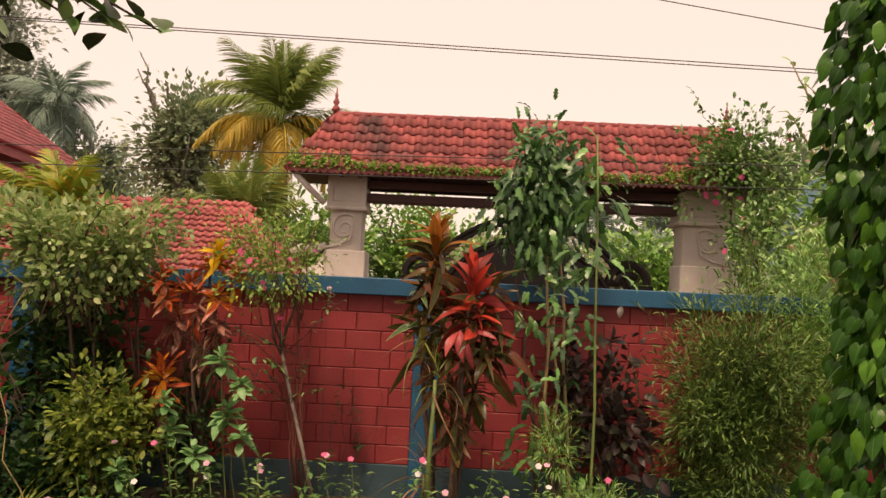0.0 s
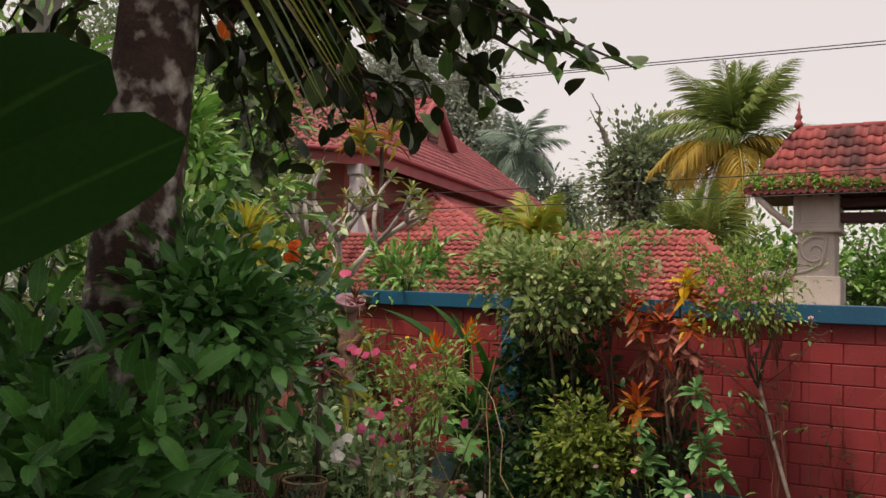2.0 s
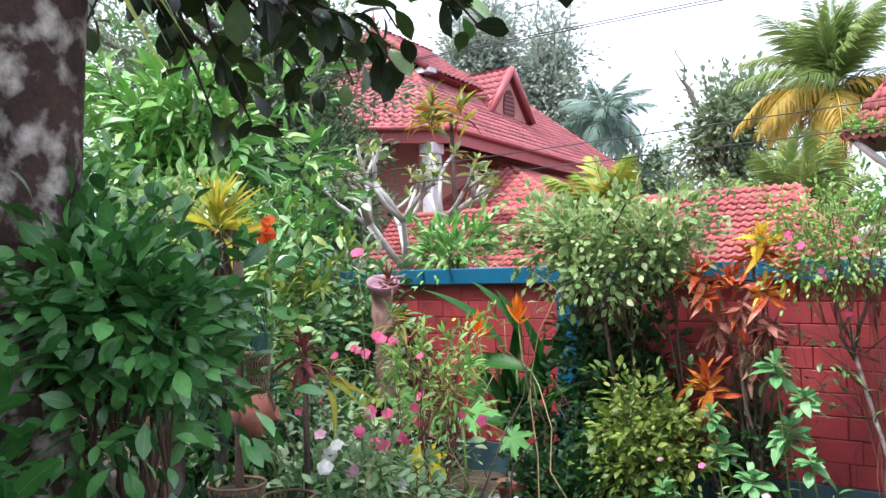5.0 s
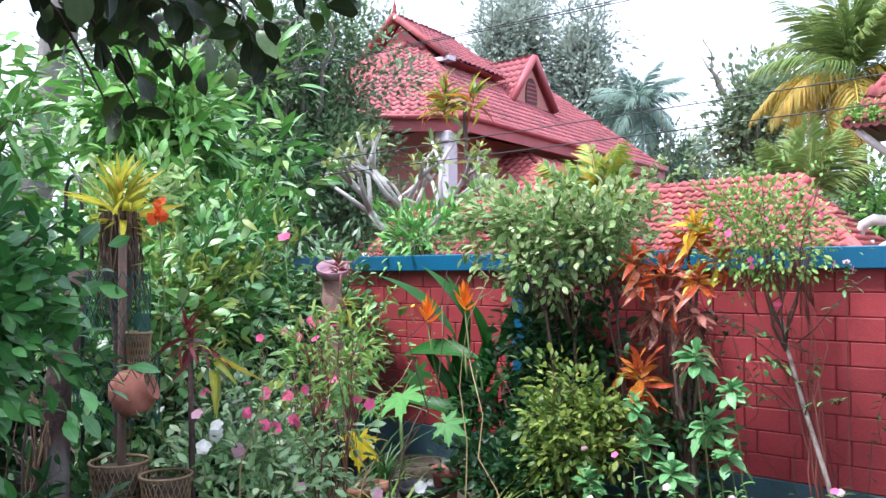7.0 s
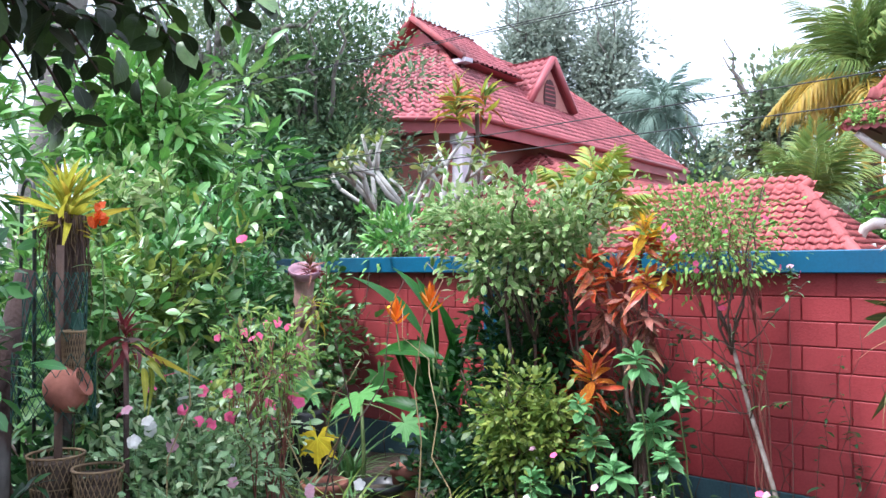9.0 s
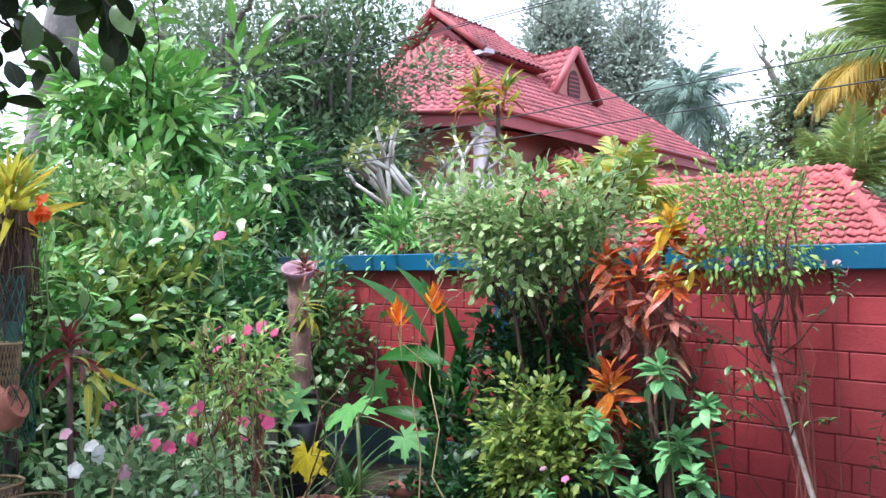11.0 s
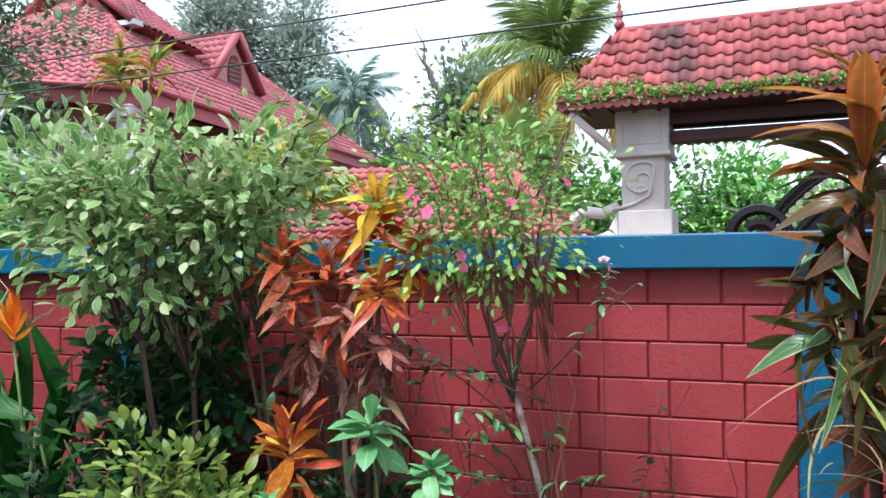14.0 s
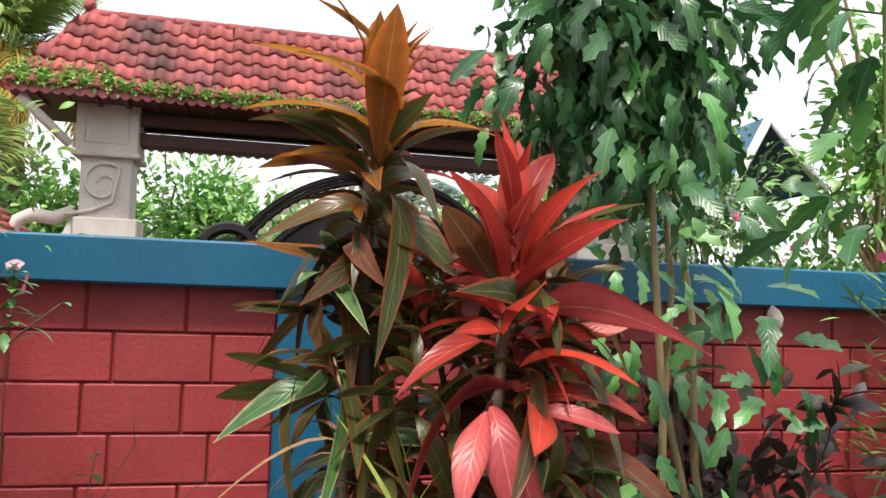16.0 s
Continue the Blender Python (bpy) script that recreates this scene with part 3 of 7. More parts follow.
def bush(name, label, category, base, centre, radii, template, leaf, count, mat, seed, clumps=60, spread=0.12, stems=6, stem_mat=None, stem_r=0.012,
         up=0.25, out=0.7, extra=(), group="", core=0.35, droop=0.0, twist=0.5, shoots=9):
    """A shrub or tree crown: stems from base into a lumpy crown of leaf clumps. extra: (template, size, count, material, part name) of flowers or odd leaves, on the outside."""
    rng = np.random.default_rng(seed)
    t = thing(name, base, label, category, group)
    c = np.array(centre) - np.array(base)
    cl = crown_points(rng, radii, clumps, core) + c
    per = max(1, count // clumps)
    pos = np.repeat(cl, per, axis=0) + rng.normal(0, spread, (clumps * per, 3))
    away = pos - np.repeat(cl, per, axis=0)
    outw = (pos - c) / np.array(radii)
    d = away / spread + out * outw + np.array([0, 0, up - droop]) + rng.normal(0, 0.35, pos.shape)
    sizes = leaf * rng.uniform(0.55, 1.2, len(pos))
    part("foliage", joined("foliage", mat, scatter(template, pos, d, sizes, rng, twist=twist)), mat, t)
    for i in range(stems):
        g = Geo()
        tip = cl[rng.integers(0, clumps)]
        foot = np.array([rng.normal(0, 0.25) * radii[0] * 0.3, rng.normal(0, 0.25) * radii[1] * 0.3, 0.0])
        pts = arc(foot, tip, 0.12 * abs(tip[2]), 6, 0.02 + 0.04 * radii[0] * 0.5, rng)
        g.tube(pts, [stem_r * (1 - 0.75 * k / 6) for k in range(7)], 6)
        near = np.argsort(np.linalg.norm(cl - tip, axis=1))[1:6]
        for j in near:
            g.tube(arc(pts[4], cl[j], 0.02, 3, 0.01, rng), [stem_r * 0.5, stem_r * 0.4, stem_r * 0.28, stem_r * 0.15], 5)
        part("stem", g, stem_mat or M_TWIG, t)
    # stray shoots that break the outline
    sp, sd = [], []
    for i in range(shoots):
        a = rng.uniform(0, 6.283)
        f = c + np.array([math.cos(a) * radii[0], math.sin(a) * radii[1], 0.25 * radii[2]]) * 0.5
        tip = c + np.array([math.cos(a) * radii[0], math.sin(a) * radii[1], rng.uniform(-0.1, 1.1) * radii[2]]) * rng.uniform(0.95, 1.3)
        pts = arc(f, tip, 0.06, 6, 0.03 * max(radii), rng)
        g = Geo()
        g.tube(pts, [stem_r * 0.45 * (1 - 0.12 * k) for k in range(7)], 5)
        part("shoot", g, stem_mat or M_TWIG, t)
        for k in range(16):
            s = 0.3 + 0.7 * rng.random()
            j = min(5, int(s * 6))
            sp.append(np.array(pts[j]) + (np.array(pts[j + 1]) - np.array(pts[j])) * (s * 6 - j))
            sd.append((tip - f) / np.linalg.norm(tip - f) * 0.7 + rng.normal(0, 0.7, 3))
    if sp:
        part("shoot_leaves", joined("shoot_leaves", mat, scatter(template, sp, sd, leaf * rng.uniform(0.6, 1.15, len(sp)), rng)), mat, t)
    for tmpl, size, cnt, emat, pname in extra:
        cp = crown_points(rng, [r * 1.17 for r in radii], cnt, 0.93) + c
        if tmpl == "flower":
            g = flower_head(1.0)
            me = g.mesh(pname, emat)
            for p in cp:
                o = part(pname, me, emat, t)
                dd = Vector(p - c) + Vector((0, -0.25, 0.3)) * max(radii)
                o.matrix_basis = Matrix.Translation(p) @ (basis(dd.orthogonal(), dd).to_4x4()) @ Matrix.Scale(size * rng.uniform(0.75, 1.2), 4)
        else:
            part(pname, joined(pname, emat, scatter(tmpl, cp, cp - c + rng.normal(0, 0.3, cp.shape) * max(radii), size * rng.uniform(0.7, 1.2, cnt), rng)), emat, t)
    return t


def flower_head(r, petals=5):
    """Rounded petals about a small centre, facing z; r is the radius."""
    g = Geo()
    for i in range(petals):
        m = Matrix.Rotation(2 * math.pi * i / petals, 3, "Z")
        v, f, uv = blade(r, r * 0.86, 4, 0.66, 0.12, 0.15, 0.02, 0.45, 0.16)
        g.add([m @ Vector((x, y, z + 0.12 * y)) for x, y, z in v], f, uv)
    g.lathe([(r * 0.06, 0.0), (r * 0.09, r * 0.05), (r * 0.03, r * 0.1)], 6)
    return g


def rosette(parent, at, meshes, n, size, rng, low=5, high=80, name="leaf", spin=0.0, wild=1.0):
    """Single leaves set spirally round a stem tip: the outer ones lie low, the inner stand up."""
    for i in range(n):
        s = min(1.0, max(0.0, (i + rng.uniform(-1.2, 1.2)) / max(1, n - 1)))
        el = radians(low + (high - low) * s ** 1.2 + rng.normal(0, 11 * wild))
        az = spin + i * 2.39996 + rng.normal(0, 0.5 * wild)
        d = Vector((math.cos(az) * math.cos(el), math.sin(az) * math.cos(el), math.sin(el)))
        ob = part(name, meshes[int(rng.integers(0, len(meshes)))], None, parent)
        k = size * (1.0 - 0.35 * s) * rng.uniform(0.95 - 0.17 * wild, 1.0 + 0.15 * wild)
        p = Vector(at) + Vector((rng.normal(0, 0.04) * size, rng.normal(0, 0.04) * size, (s - 0.6) * 0.45 * size))
        ob.matrix_basis = Matrix.Translation(p) @ basis(d, (0, 0, 1), rng.normal(0, 0.45 * wild)).to_4x4() @ Matrix.Diagonal((k * rng.uniform(0.8, 1.25), k, k * rng.uniform(0.5, 1.6), 1))


# ---- ground ----
g = Geo()
N = 60
def ground_z(x, y):
    k = max(0.0, 1 - max(abs(x + 1), abs(y - 3)) / 12)
    return (0.05 * noise.noise(Vector((x * 0.9, y * 0.9, 0))) + 0.02 * noise.noise(Vector((x * 4, y * 4, 3)))) * min(1, k * 3) - 0.02
xs = sorted({*np.round(np.linspace(-8, 6, N), 3), -400, -120, -40, -16, 12, 30, 120, 400})
ys = sorted({*np.round(np.linspace(-3, 9, N), 3), -400, -100, -30, -8, 14, 25, 50, 120, 400})
gv = [(x, y, ground_z(x, y)) for y in ys for x in xs]
gf = [(j * len(xs) + i, j * len(xs) + i + 1, (j + 1) * len(xs) + i + 1, (j + 1) * len(xs) + i) for j in range(len(ys) - 1) for i in range(len(xs) - 1)]
g.add(gv, gf)
ground = new("ground", g.mesh("ground", M_SOIL))
tagged(ground, "dark damp garden soil with moss and litter", "ground", kind="structure")

# ---- boundary wall: red painted blocks between teal piers, under a teal coping ----
WALL_Y, COURSE, PITCH, Z_PLINTH, Z_COP, Z_TOP = 6.60, 0.15, 0.2835, 0.25, 1.592, 1.73
SECTIONS = [("wall_far", -6.05, -3.38), ("wall_middle", -3.18, -0.127), ("wall_near", 0.08, 3.25), ("wall_end", 3.46, 6.6)]
walls = {}
for wname, x0, x1 in SECTIONS:
    g = Geo()
    g.box((x0, WALL_Y + 0.008, -0.1), (x1, WALL_Y + 0.2, Z_COP + 0.02))
    w = new(wname, g.mesh(wname, M_JOINT, False))
    tagged(w, "boundary wall of red painted blocks with recessed joints", "wall", kind="structure")
    walls[wname] = w
    g = Geo()
    g.box((x0, WALL_Y - 0.015, -0.1), (x1, WALL_Y + 0.004, Z_PLINTH), 0.006)
    part("plinth_band", g, M_PLINTH, w, "weathered dark teal painted plinth", False)
for px0, px1 in ((-3.38, -3.18), (-0.127, 0.08), (3.25, 3.46)):
    g = Geo()
    g.box((px0, WALL_Y - 0.04, -0.1), (px1, WALL_Y + 0.24, Z_COP + 0.002), 0.008)
    tagged(new("wall_pier", g.mesh("wall_pier", M_TEAL, False)), "teal blue painted masonry pier of the boundary wall", "pier", "wall piers", "structure")
for cx0, cx1 in ((-6.15, -2.0), (-1.998, 2.2), (2.202, 6.7)):
    g = Geo()
    g.box((cx0, WALL_Y - 0.07, Z_COP), (cx1, WALL_Y + 0.28, Z_TOP), 0.007)
    tagged(new("wall_coping", g.mesh("wall_coping", M_TEAL, False)), "teal blue painted concrete coping along the wall top", "coping", "coping lengths", "structure")


# ---- gateway with a tiled roof, beyond the wall ----
gateway = thing("gateway", (1.0, 14.0, 0), "tiled gateway roof on two carved cream pillars", "gateway")
GX0, GX1, GEAVE, GRIDGE, GHALF = -2.62, 5.25, 3.50, 4.60, 0.92


def gx(x, y, z):
    return (x - 1.0, y - 14.0, z)


for x0, x1, sgn in ((-2.03, -1.38, -1), (3.82, 4.70, 1)):
    g = Geo()
    g.box(gx(x0 + 0.06, 13.68, 2.24), gx(x1 - 0.06, 14.24, 2.94), 0.015)
    pillar = part("pillar", g, M_STONE, gateway, "cream plastered pillar with moulded cap", False)
    for nm, lo, hi in (("capital", (x0, 13.62, 2.97), (x1, 14.3, 3.58)), ("collar", (x0 - 0.03, 13.58, 2.925), (x1 + 0.03, 14.34, 2.985)), ("base_block", (x0 + 0.02, 13.62, -0.05), (x1 + 0.03, 14.3, 2.26))):
        g = Geo()
        g.box(gx(*lo), gx(*hi), 0.014)
        part(nm, g, M_STONE, pillar, "", False)
    # raised panel and roundel on the shaft
    g = Geo()
    cxp = (x0 + x1) / 2
    g.tube([gx(cxp + (0.03 + 0.022 * a) * math.cos(a), 13.684, 2.5 + (0.03 + 0.022 * a) * math.sin(a)) for a in np.linspace(0, 6.5, 26)], 0.014, 6)
    part("roundel", g, M_STONE, pillar)
    g = Geo()
    g.tube([gx(x0 + 0.1, 13.614, 3.08), gx(x1 - 0.1, 13.614, 3.08), gx(x1 - 0.1, 13.614, 3.5), gx(x0 + 0.1, 13.614, 3.5), gx(x0 + 0.1, 13.614, 3.08)], 0.008, 5)
    part("moulding", g, M_STONE, pillar)
    g = Geo()
    sp = [(cxp + sgn * 0.02 + sgn * (0.05 + 0.022 * a) * math.cos(a), 2.64 + (0.05 + 0.022 * a) * math.sin(a)) for a in np.linspace(0, 8.6, 34)]
    sp += [(cxp + sgn * 0.02 - sgn * 0.1, 2.44), (cxp + sgn * 0.12, 2.34), (cxp + sgn * 0.38, 2.28)]
    g.tube([gx(x, 13.66, z) for x, z in sp], [0.01 + 0.014 * k / len(sp) for k in range(len(sp))], 6)
    part("volute", g, M_STONE, pillar, "raised scroll carved on the pillar shaft")
    # curled buttress
    g = Geo()
    xs0 = x0 if sgn < 0 else x1
    curl = [(xs0 + sgn * s, z) for s, z in ((0.0, 2.34), (0.2, 2.24), (0.42, 2.27), (0.56, 2.2), (0.62, 2.05), (0.54, 1.93), (0.42, 1.95))]
    g.tube([gx(x, 13.8, z) for x, z in curl], [0.06, 0.075, 0.08, 0.075, 0.07, 0.06, 0.045], 8)
    o = [(0, 2.26), (0, 1.2), (0.5, 1.2), (0.48, 1.8), (0.3, 1.95), (0.12, 2.02)]
    g.prism([(xs0 + sgn * s - 1.0, z) for s, z in (o if sgn > 0 else o[::-1])], -0.3, -0.08)
    part("buttress", g, M_STONE, pillar)
slope = math.hypot(GHALF, GRIDGE - GEAVE)
# boarding under the tiles, hipped ends
g = Geo()
hip = 0.62
e = [gx(GX0, 13.08, GEAVE), gx(GX1, 13.08, GEAVE), gx(GX1, 14.92, GEAVE), gx(GX0, 14.92, GEAVE)]
rd = [gx(GX0 + hip, 14.0, GRIDGE - 0.03), gx(GX1 - hip, 14.0, GRIDGE - 0.03)]
g.add(e + rd, [(0, 1, 5, 4), (1, 2, 5), (2, 3, 4, 5), (3, 0, 4), (3, 2, 1, 0)])
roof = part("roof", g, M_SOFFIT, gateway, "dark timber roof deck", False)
g = Geo()
for lo, hi in (((-1.9, 13.72, 3.32), (4.6, 13.84, 3.46)), ((-1.9, 14.1, 3.32), (4.6, 14.22, 3.46)), ((-1.4, 13.75, 3.10), (3.85, 14.05, 3.24))):
    g = Geo()
    g.box(gx(*lo), gx(*hi), 0.008)
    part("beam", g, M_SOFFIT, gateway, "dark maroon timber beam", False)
for i in range(26):
    g = Geo()
    xr = -2.4 + i * 0.295
    g.box(gx(xr, 13.12, 3.47), gx(xr + 0.05, 13.8, 3.515))
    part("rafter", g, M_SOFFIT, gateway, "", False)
# scalloped valance boards under the eaves
for y, z in ((13.07, GEAVE - 0.01), (14.1, 3.12)):
    g = Geo()
    xa, xb = (GX0, GX1) if y < 13.5 else (-1.35, 3.8)
    n = int((xb - xa) / 0.11)
    out = [(xa - 1, z + 0.07), ]
    for i in range(n):
        for s in (0.0, 0.25, 0.5, 0.75):
            out.append((xa - 1 + (i + s) * 0.11, z - 0.035 * math.sin(math.pi * s)))
    out += [(xb - 1, z), (xb - 1, z + 0.07)]
    g.prism(out[::-1], y - 14.0, y - 13.98)
    part("valance", g, M_FASCIA if y < 13.5 else M_STONE, gateway, "scalloped eaves board", False)
# timber brackets under the eave beside the pillar
g = Geo()
g.tube([gx(-2.03, 13.4, 3.0), gx(-2.3, 13.3, 3.25), gx(-2.5, 13.2, 3.45)], [0.05, 0.055, 0.05], 6)
part("bracket", g, M_STONE, gateway, "pale carved eave bracket")
# finials
for fx in (GX0 + hip - 0.02, GX1 - hip + 0.02):
    g = Geo()
    g.lathe([(0.05, 0), (0.075, 0.05), (0.05, 0.10), (0.03, 0.12), (0.06, 0.17), (0.035, 0.22), (0.02, 0.26), (0.035, 0.29), (0.015, 0.33), (0.004, 0.44)], 10, gx(fx, 14.0, GRIDGE + 0.04))
    part("finial", g, M_RIDGE, gateway, "turned terracotta finial")
# iron gate leaves with an arched band
iron_gate = thing("iron_gate", (1.35, 14.0, 0), "black iron gate with arched pale gold lattice band", "gate")
CX, CZ, R1 = 0.0, 1.02, 1.95
g = Geo()
for r in (R1, R1 - 0.08, R1 - 0.36):
    g.tube([(CX + r * math.cos(a), 0, CZ + r * math.sin(a)) for a in np.linspace(0.05, math.pi - 0.05, 40)], 0.04 if r > 1.6 else 0.05, 6)
part("arch", g, M_IRON, iron_gate)
for i in range(44):
    a = 0.12 + (math.pi - 0.24) * i / 43
    for rr in (R1 - 0.14, R1 - 0.26):
        g = Geo()
        g.box((-0.035, -0.02, -0.035), (0.035, 0.02, 0.035))
        o = part("lattice_square", g, M_GILT, iron_gate, "", False)
        o.matrix_basis = Matrix.Translation((CX + rr * math.cos(a), 0, CZ + rr * math.sin(a))) @ Matrix.Rotation(math.pi / 4 - a, 4, "Y")
g = Geo()
g.prism([(CX + (R1 - 0.4) * math.cos(a), CZ + (R1 - 0.4) * math.sin(a)) for a in np.linspace(math.pi, 0, 30)] + [(1.55, 0.1), (-1.55, 0.1)], 0.03, 0.05)
part("sheet", g, M_IRON, iron_gate, "black sheet metal infill", False)
for sx in (-1, 1):
    g = Geo()
    pts = [(sx * (1.72 + 0.33 * math.cos(a)), 1.92 + 0.33 * math.sin(a)) for a in np.linspace(0, math.pi, 12)]
    inner = [(sx * (1.72 + 0.17 * math.cos(a)), 1.92 + 0.15 * math.sin(a)) for a in np.linspace(math.pi, 0.6, 10)]
    g.tube([(x, 0, z) for x, z in pts + inner], 0.075, 6)
    g.box((sx * 1.95 - 0.2, -0.03, 0.1), (sx * 1.95 + 0.2, 0.03, 1.9))
    part("scroll", g, M_IRON, iron_gate, "", False)


# ---- tiled roofs: wavy pan tiles laid course by course ----
def tile_verts(w, l, lift=0.035, th=0.022):
    """A pan tile: foot at the origin, x across, y up the slope, a rounded roll on one side."""
    prof = [(0.0, 0.010), (0.16, 0.045), (0.32, 0.062), (0.48, 0.045), (0.60, 0.012), (0.80, 0.002), (1.0, 0.010)]
    k = w / 0.25
    top = [((a - 0.5) * w, 0.0, z * k + lift) for a, z in prof] + [((a - 0.5) * w, l * 1.06, z * k) for a, z in prof]
    front = [((a - 0.5) * w, 0.0, z * k + lift - th) for a, z in prof]
    n = len(prof)
    f = [(i, i + 1, n + i + 1, n + i) for i in range(n - 1)] + [(2 * n + i, 2 * n + i + 1, i + 1, i) for i in range(n - 1)]
    return top + front, f


def tiled_face(a, b, c, d, w=0.25, l=0.32, seed=0, jitter=0.006):
    """Poses of tiles over a face with eave a-b and top d-c. Rows run along the eave, clipped by the sloping sides."""
    rng = np.random.default_rng(seed)
    a, b, c, d = map(Vector, (a, b, c, d))
    u = (b - a).normalized()
    nrm = u.cross(d - a).normalized()
    v = nrm.cross(u)
    W, H = (b - a).length, (d - a).dot(v)
    dl, dr = (d - a).dot(u), (c - a).dot(u)
    out = []
    for j in range(int(H / l + 0.5)):
        s = (j + 0.5) * l / H
        lo, hi = dl * s, W + (dr - W) * s
        i0, i1 = int(math.floor(lo / w)), int(math.ceil(hi / w))
        for i in range(i0, i1 + 1):
            x = (i + 0.5) * w
            if lo - 0.02 <= x <= hi + 0.02:
                p = a + u * (x + rng.normal(0, jitter)) + v * (j * l + rng.normal(0, jitter)) + nrm * 0.02
                m = Matrix((u, v, nrm)).transposed().to_4x4()
                m.translation = p
                out.append(m @ Matrix.Rotation(rng.normal(0, 0.02), 4, "Z"))
    return out


def tile_sheet(name, poses, w, l, mat, parent, label=""):
    """Far tiles, joined: real pieces with rounded rolls and stepped courses."""
    tv, tf = tile_verts(w, l)
    tv = np.array(tv)
    allv = np.concatenate([tv @ np.array(m.to_3x3()).T + np.array(m.translation) for m in poses])
    o = part(name, joined(name, mat, (allv, tf, [(0.5, 0.5)] * len(tv), len(tv), len(poses))), mat, parent, label)
    o["kind"] = "stuff"
    return o


def ridge_line(parent, pts, r, mat, step=0.4):
    """Half-round ridge tiles laid end to end along a line."""
    pts = [Vector(p) for p in pts]
    for p, q in zip(pts, pts[1:]):
        n = max(1, int((q - p).length / step))
        for i in range(n):
            g = Geo()
            s0, s1 = p.lerp(q, i / n), p.lerp(q, (i + 1.04) / n)
            g.tube([s0, s0.lerp(s1, 0.1), s1], [r * 1.12, r * 1.08, r * 0.94], 8)
            part("ridge_tile", g, mat, parent)


# ---- the house behind the lane: hipped roof with gablet, dormer and lower roofs ----
house = thing("house", (-19.5, 27, 0), "salmon walled house with steep red tiled roofs", "house")
HO = Vector((19.5, -27, 0))


def hv(x, y, z):
    return Vector((x, y, z)) + HO


EZ, RZ = 5.85, 9.75
g = Geo()
g.box(hv(-22.6, 19.3, -0.1), hv(-15.4, 33.3, 5.7))
part("wall", g, M_WALLHOUSE, house, "salmon pink plastered wall", False)
rx = -18.9
# an eight-sided hip end faces the garden
fr, f1, f2, bl = hv(-13.87, 18.9, EZ), hv(-16.75, 16.3, EZ), hv(-20.6, 15.9, EZ), hv(-23.3, 17.85, EZ)
br, bk = hv(-15.5, 34.3, EZ), hv(-24.95, 33.3, EZ)
rA, rB = hv(rx, 22.3, RZ), hv(rx - 0.9, 30.4, RZ)
g = Geo()
dn = Vector((0, 0, -0.06))
g.add([fr + dn, br + dn, bk + dn, bl + dn, rA + dn, rB + dn, f1 + dn, f2 + dn], [(0, 1, 5, 4), (1, 2, 5), (2, 3, 4, 5), (6, 0, 4), (7, 6, 4), (3, 7, 4), (3, 2, 1, 0, 6, 7)])
hroof = part("roof", g, M_FASCIA, house, "steep hipped roof deck", False)
tile_sheet("roof_tile", tiled_face(fr, br, rB, rA, 0.27, 0.34, 1) + tiled_face(f1, fr, rA, rA, 0.27, 0.34, 2) + tiled_face(f2, f1, rA, rA, 0.27, 0.34, 4) + tiled_face(br, bk, rB, rB, 0.27, 0.34, 3), 0.27, 0.34, M_TILE_OLD, hroof, "weathered red clay roof tiles")
for p, q in ((rA, rB), (fr, rA), (f1, rA), (br, rB)):
    ridge_line(hroof, [p, q], 0.14, M_RIDGE)
for p, q in ((fr, br), (f1, fr), (f2, f1)):
    g = Geo()
    d = (q - p).normalized()
    nn = Vector((d.y, -d.x, 0))
    vs = []
    for s in (p, q):
        vs += [s + nn * 0.03 + Vector((0, 0, 0.05)), s + nn * 0.03 + Vector((0, 0, -0.42)), s - nn * 0.03 + Vector((0, 0, -0.42)), s - nn * 0.03 + Vector((0, 0, 0.05))]
    g.add(vs, [(0, 1, 5, 4), (1, 2, 6, 5), (2, 3, 7, 6), (3, 0, 4, 7), (3, 2, 1, 0), (4, 5, 6, 7)])
    part("fascia", g, M_FASCIA, house, "maroon painted eaves board", False)
    g = Geo()
    g.tube([p + nn * 0.1 + Vector((0, 0, -0.02)), q + nn * 0.1 + Vector((0, 0, -0.02))], 0.08, 8)
    part("gutter", g, M_FASCIA, house, "maroon rain gutter")
# gablet at the ridge end
gb = hv(rx, 21.25, RZ + 0.4)
gw, gh = 2.35, 1.75
g = Geo()
p0, p1 = gb + Vector((-gw, 0, -gh)), gb + Vector((gw, 0, -gh))
back = Vector((-0.2, 3.4, -0.1))
g.add([gb, p0, p1, gb + back, p0 + back, p1 + back], [(0, 1, 4, 3), (0, 3, 5, 2), (1, 2, 5, 4)])
gab = part("gablet", g, M_FASCIA, house, "tiled gablet at the ridge end", False)
tile_sheet("roof_tile", tiled_face(p1, p1 + back, gb + back, gb, 0.27, 0.34, 5) + tiled_face(p0 + back, p0, gb, gb + back, 0.27, 0.34, 6), 0.27, 0.34, M_TILE_OLD, gab, "weathered red clay roof tiles")
g = Geo()
g.prism([(gb.x - gw * 0.8, gb.z - gh), (gb.x + gw * 0.8, gb.z - gh), (gb.x, gb.z - 0.25)], gb.y + 0.25, gb.y + 0.3)
part("gable_board", g, M_FASCIA, gab, "", False)
for sx in (-1, 1):
    g = Geo()
    q = gb + Vector((sx * gw, 0, -gh))
    g.tube([gb + Vector((0, -0.06, 0.06)), q + Vector((0, -0.06, 0.06))], 0.11, 6)
    part("barge_board", g, M_RIDGE, gab)
g = Geo()
g.box(gb + Vector((-gw * 1.04, -0.08, -gh - 0.08)), gb + Vector((gw * 1.04, 0.3, -gh + 0.06)))
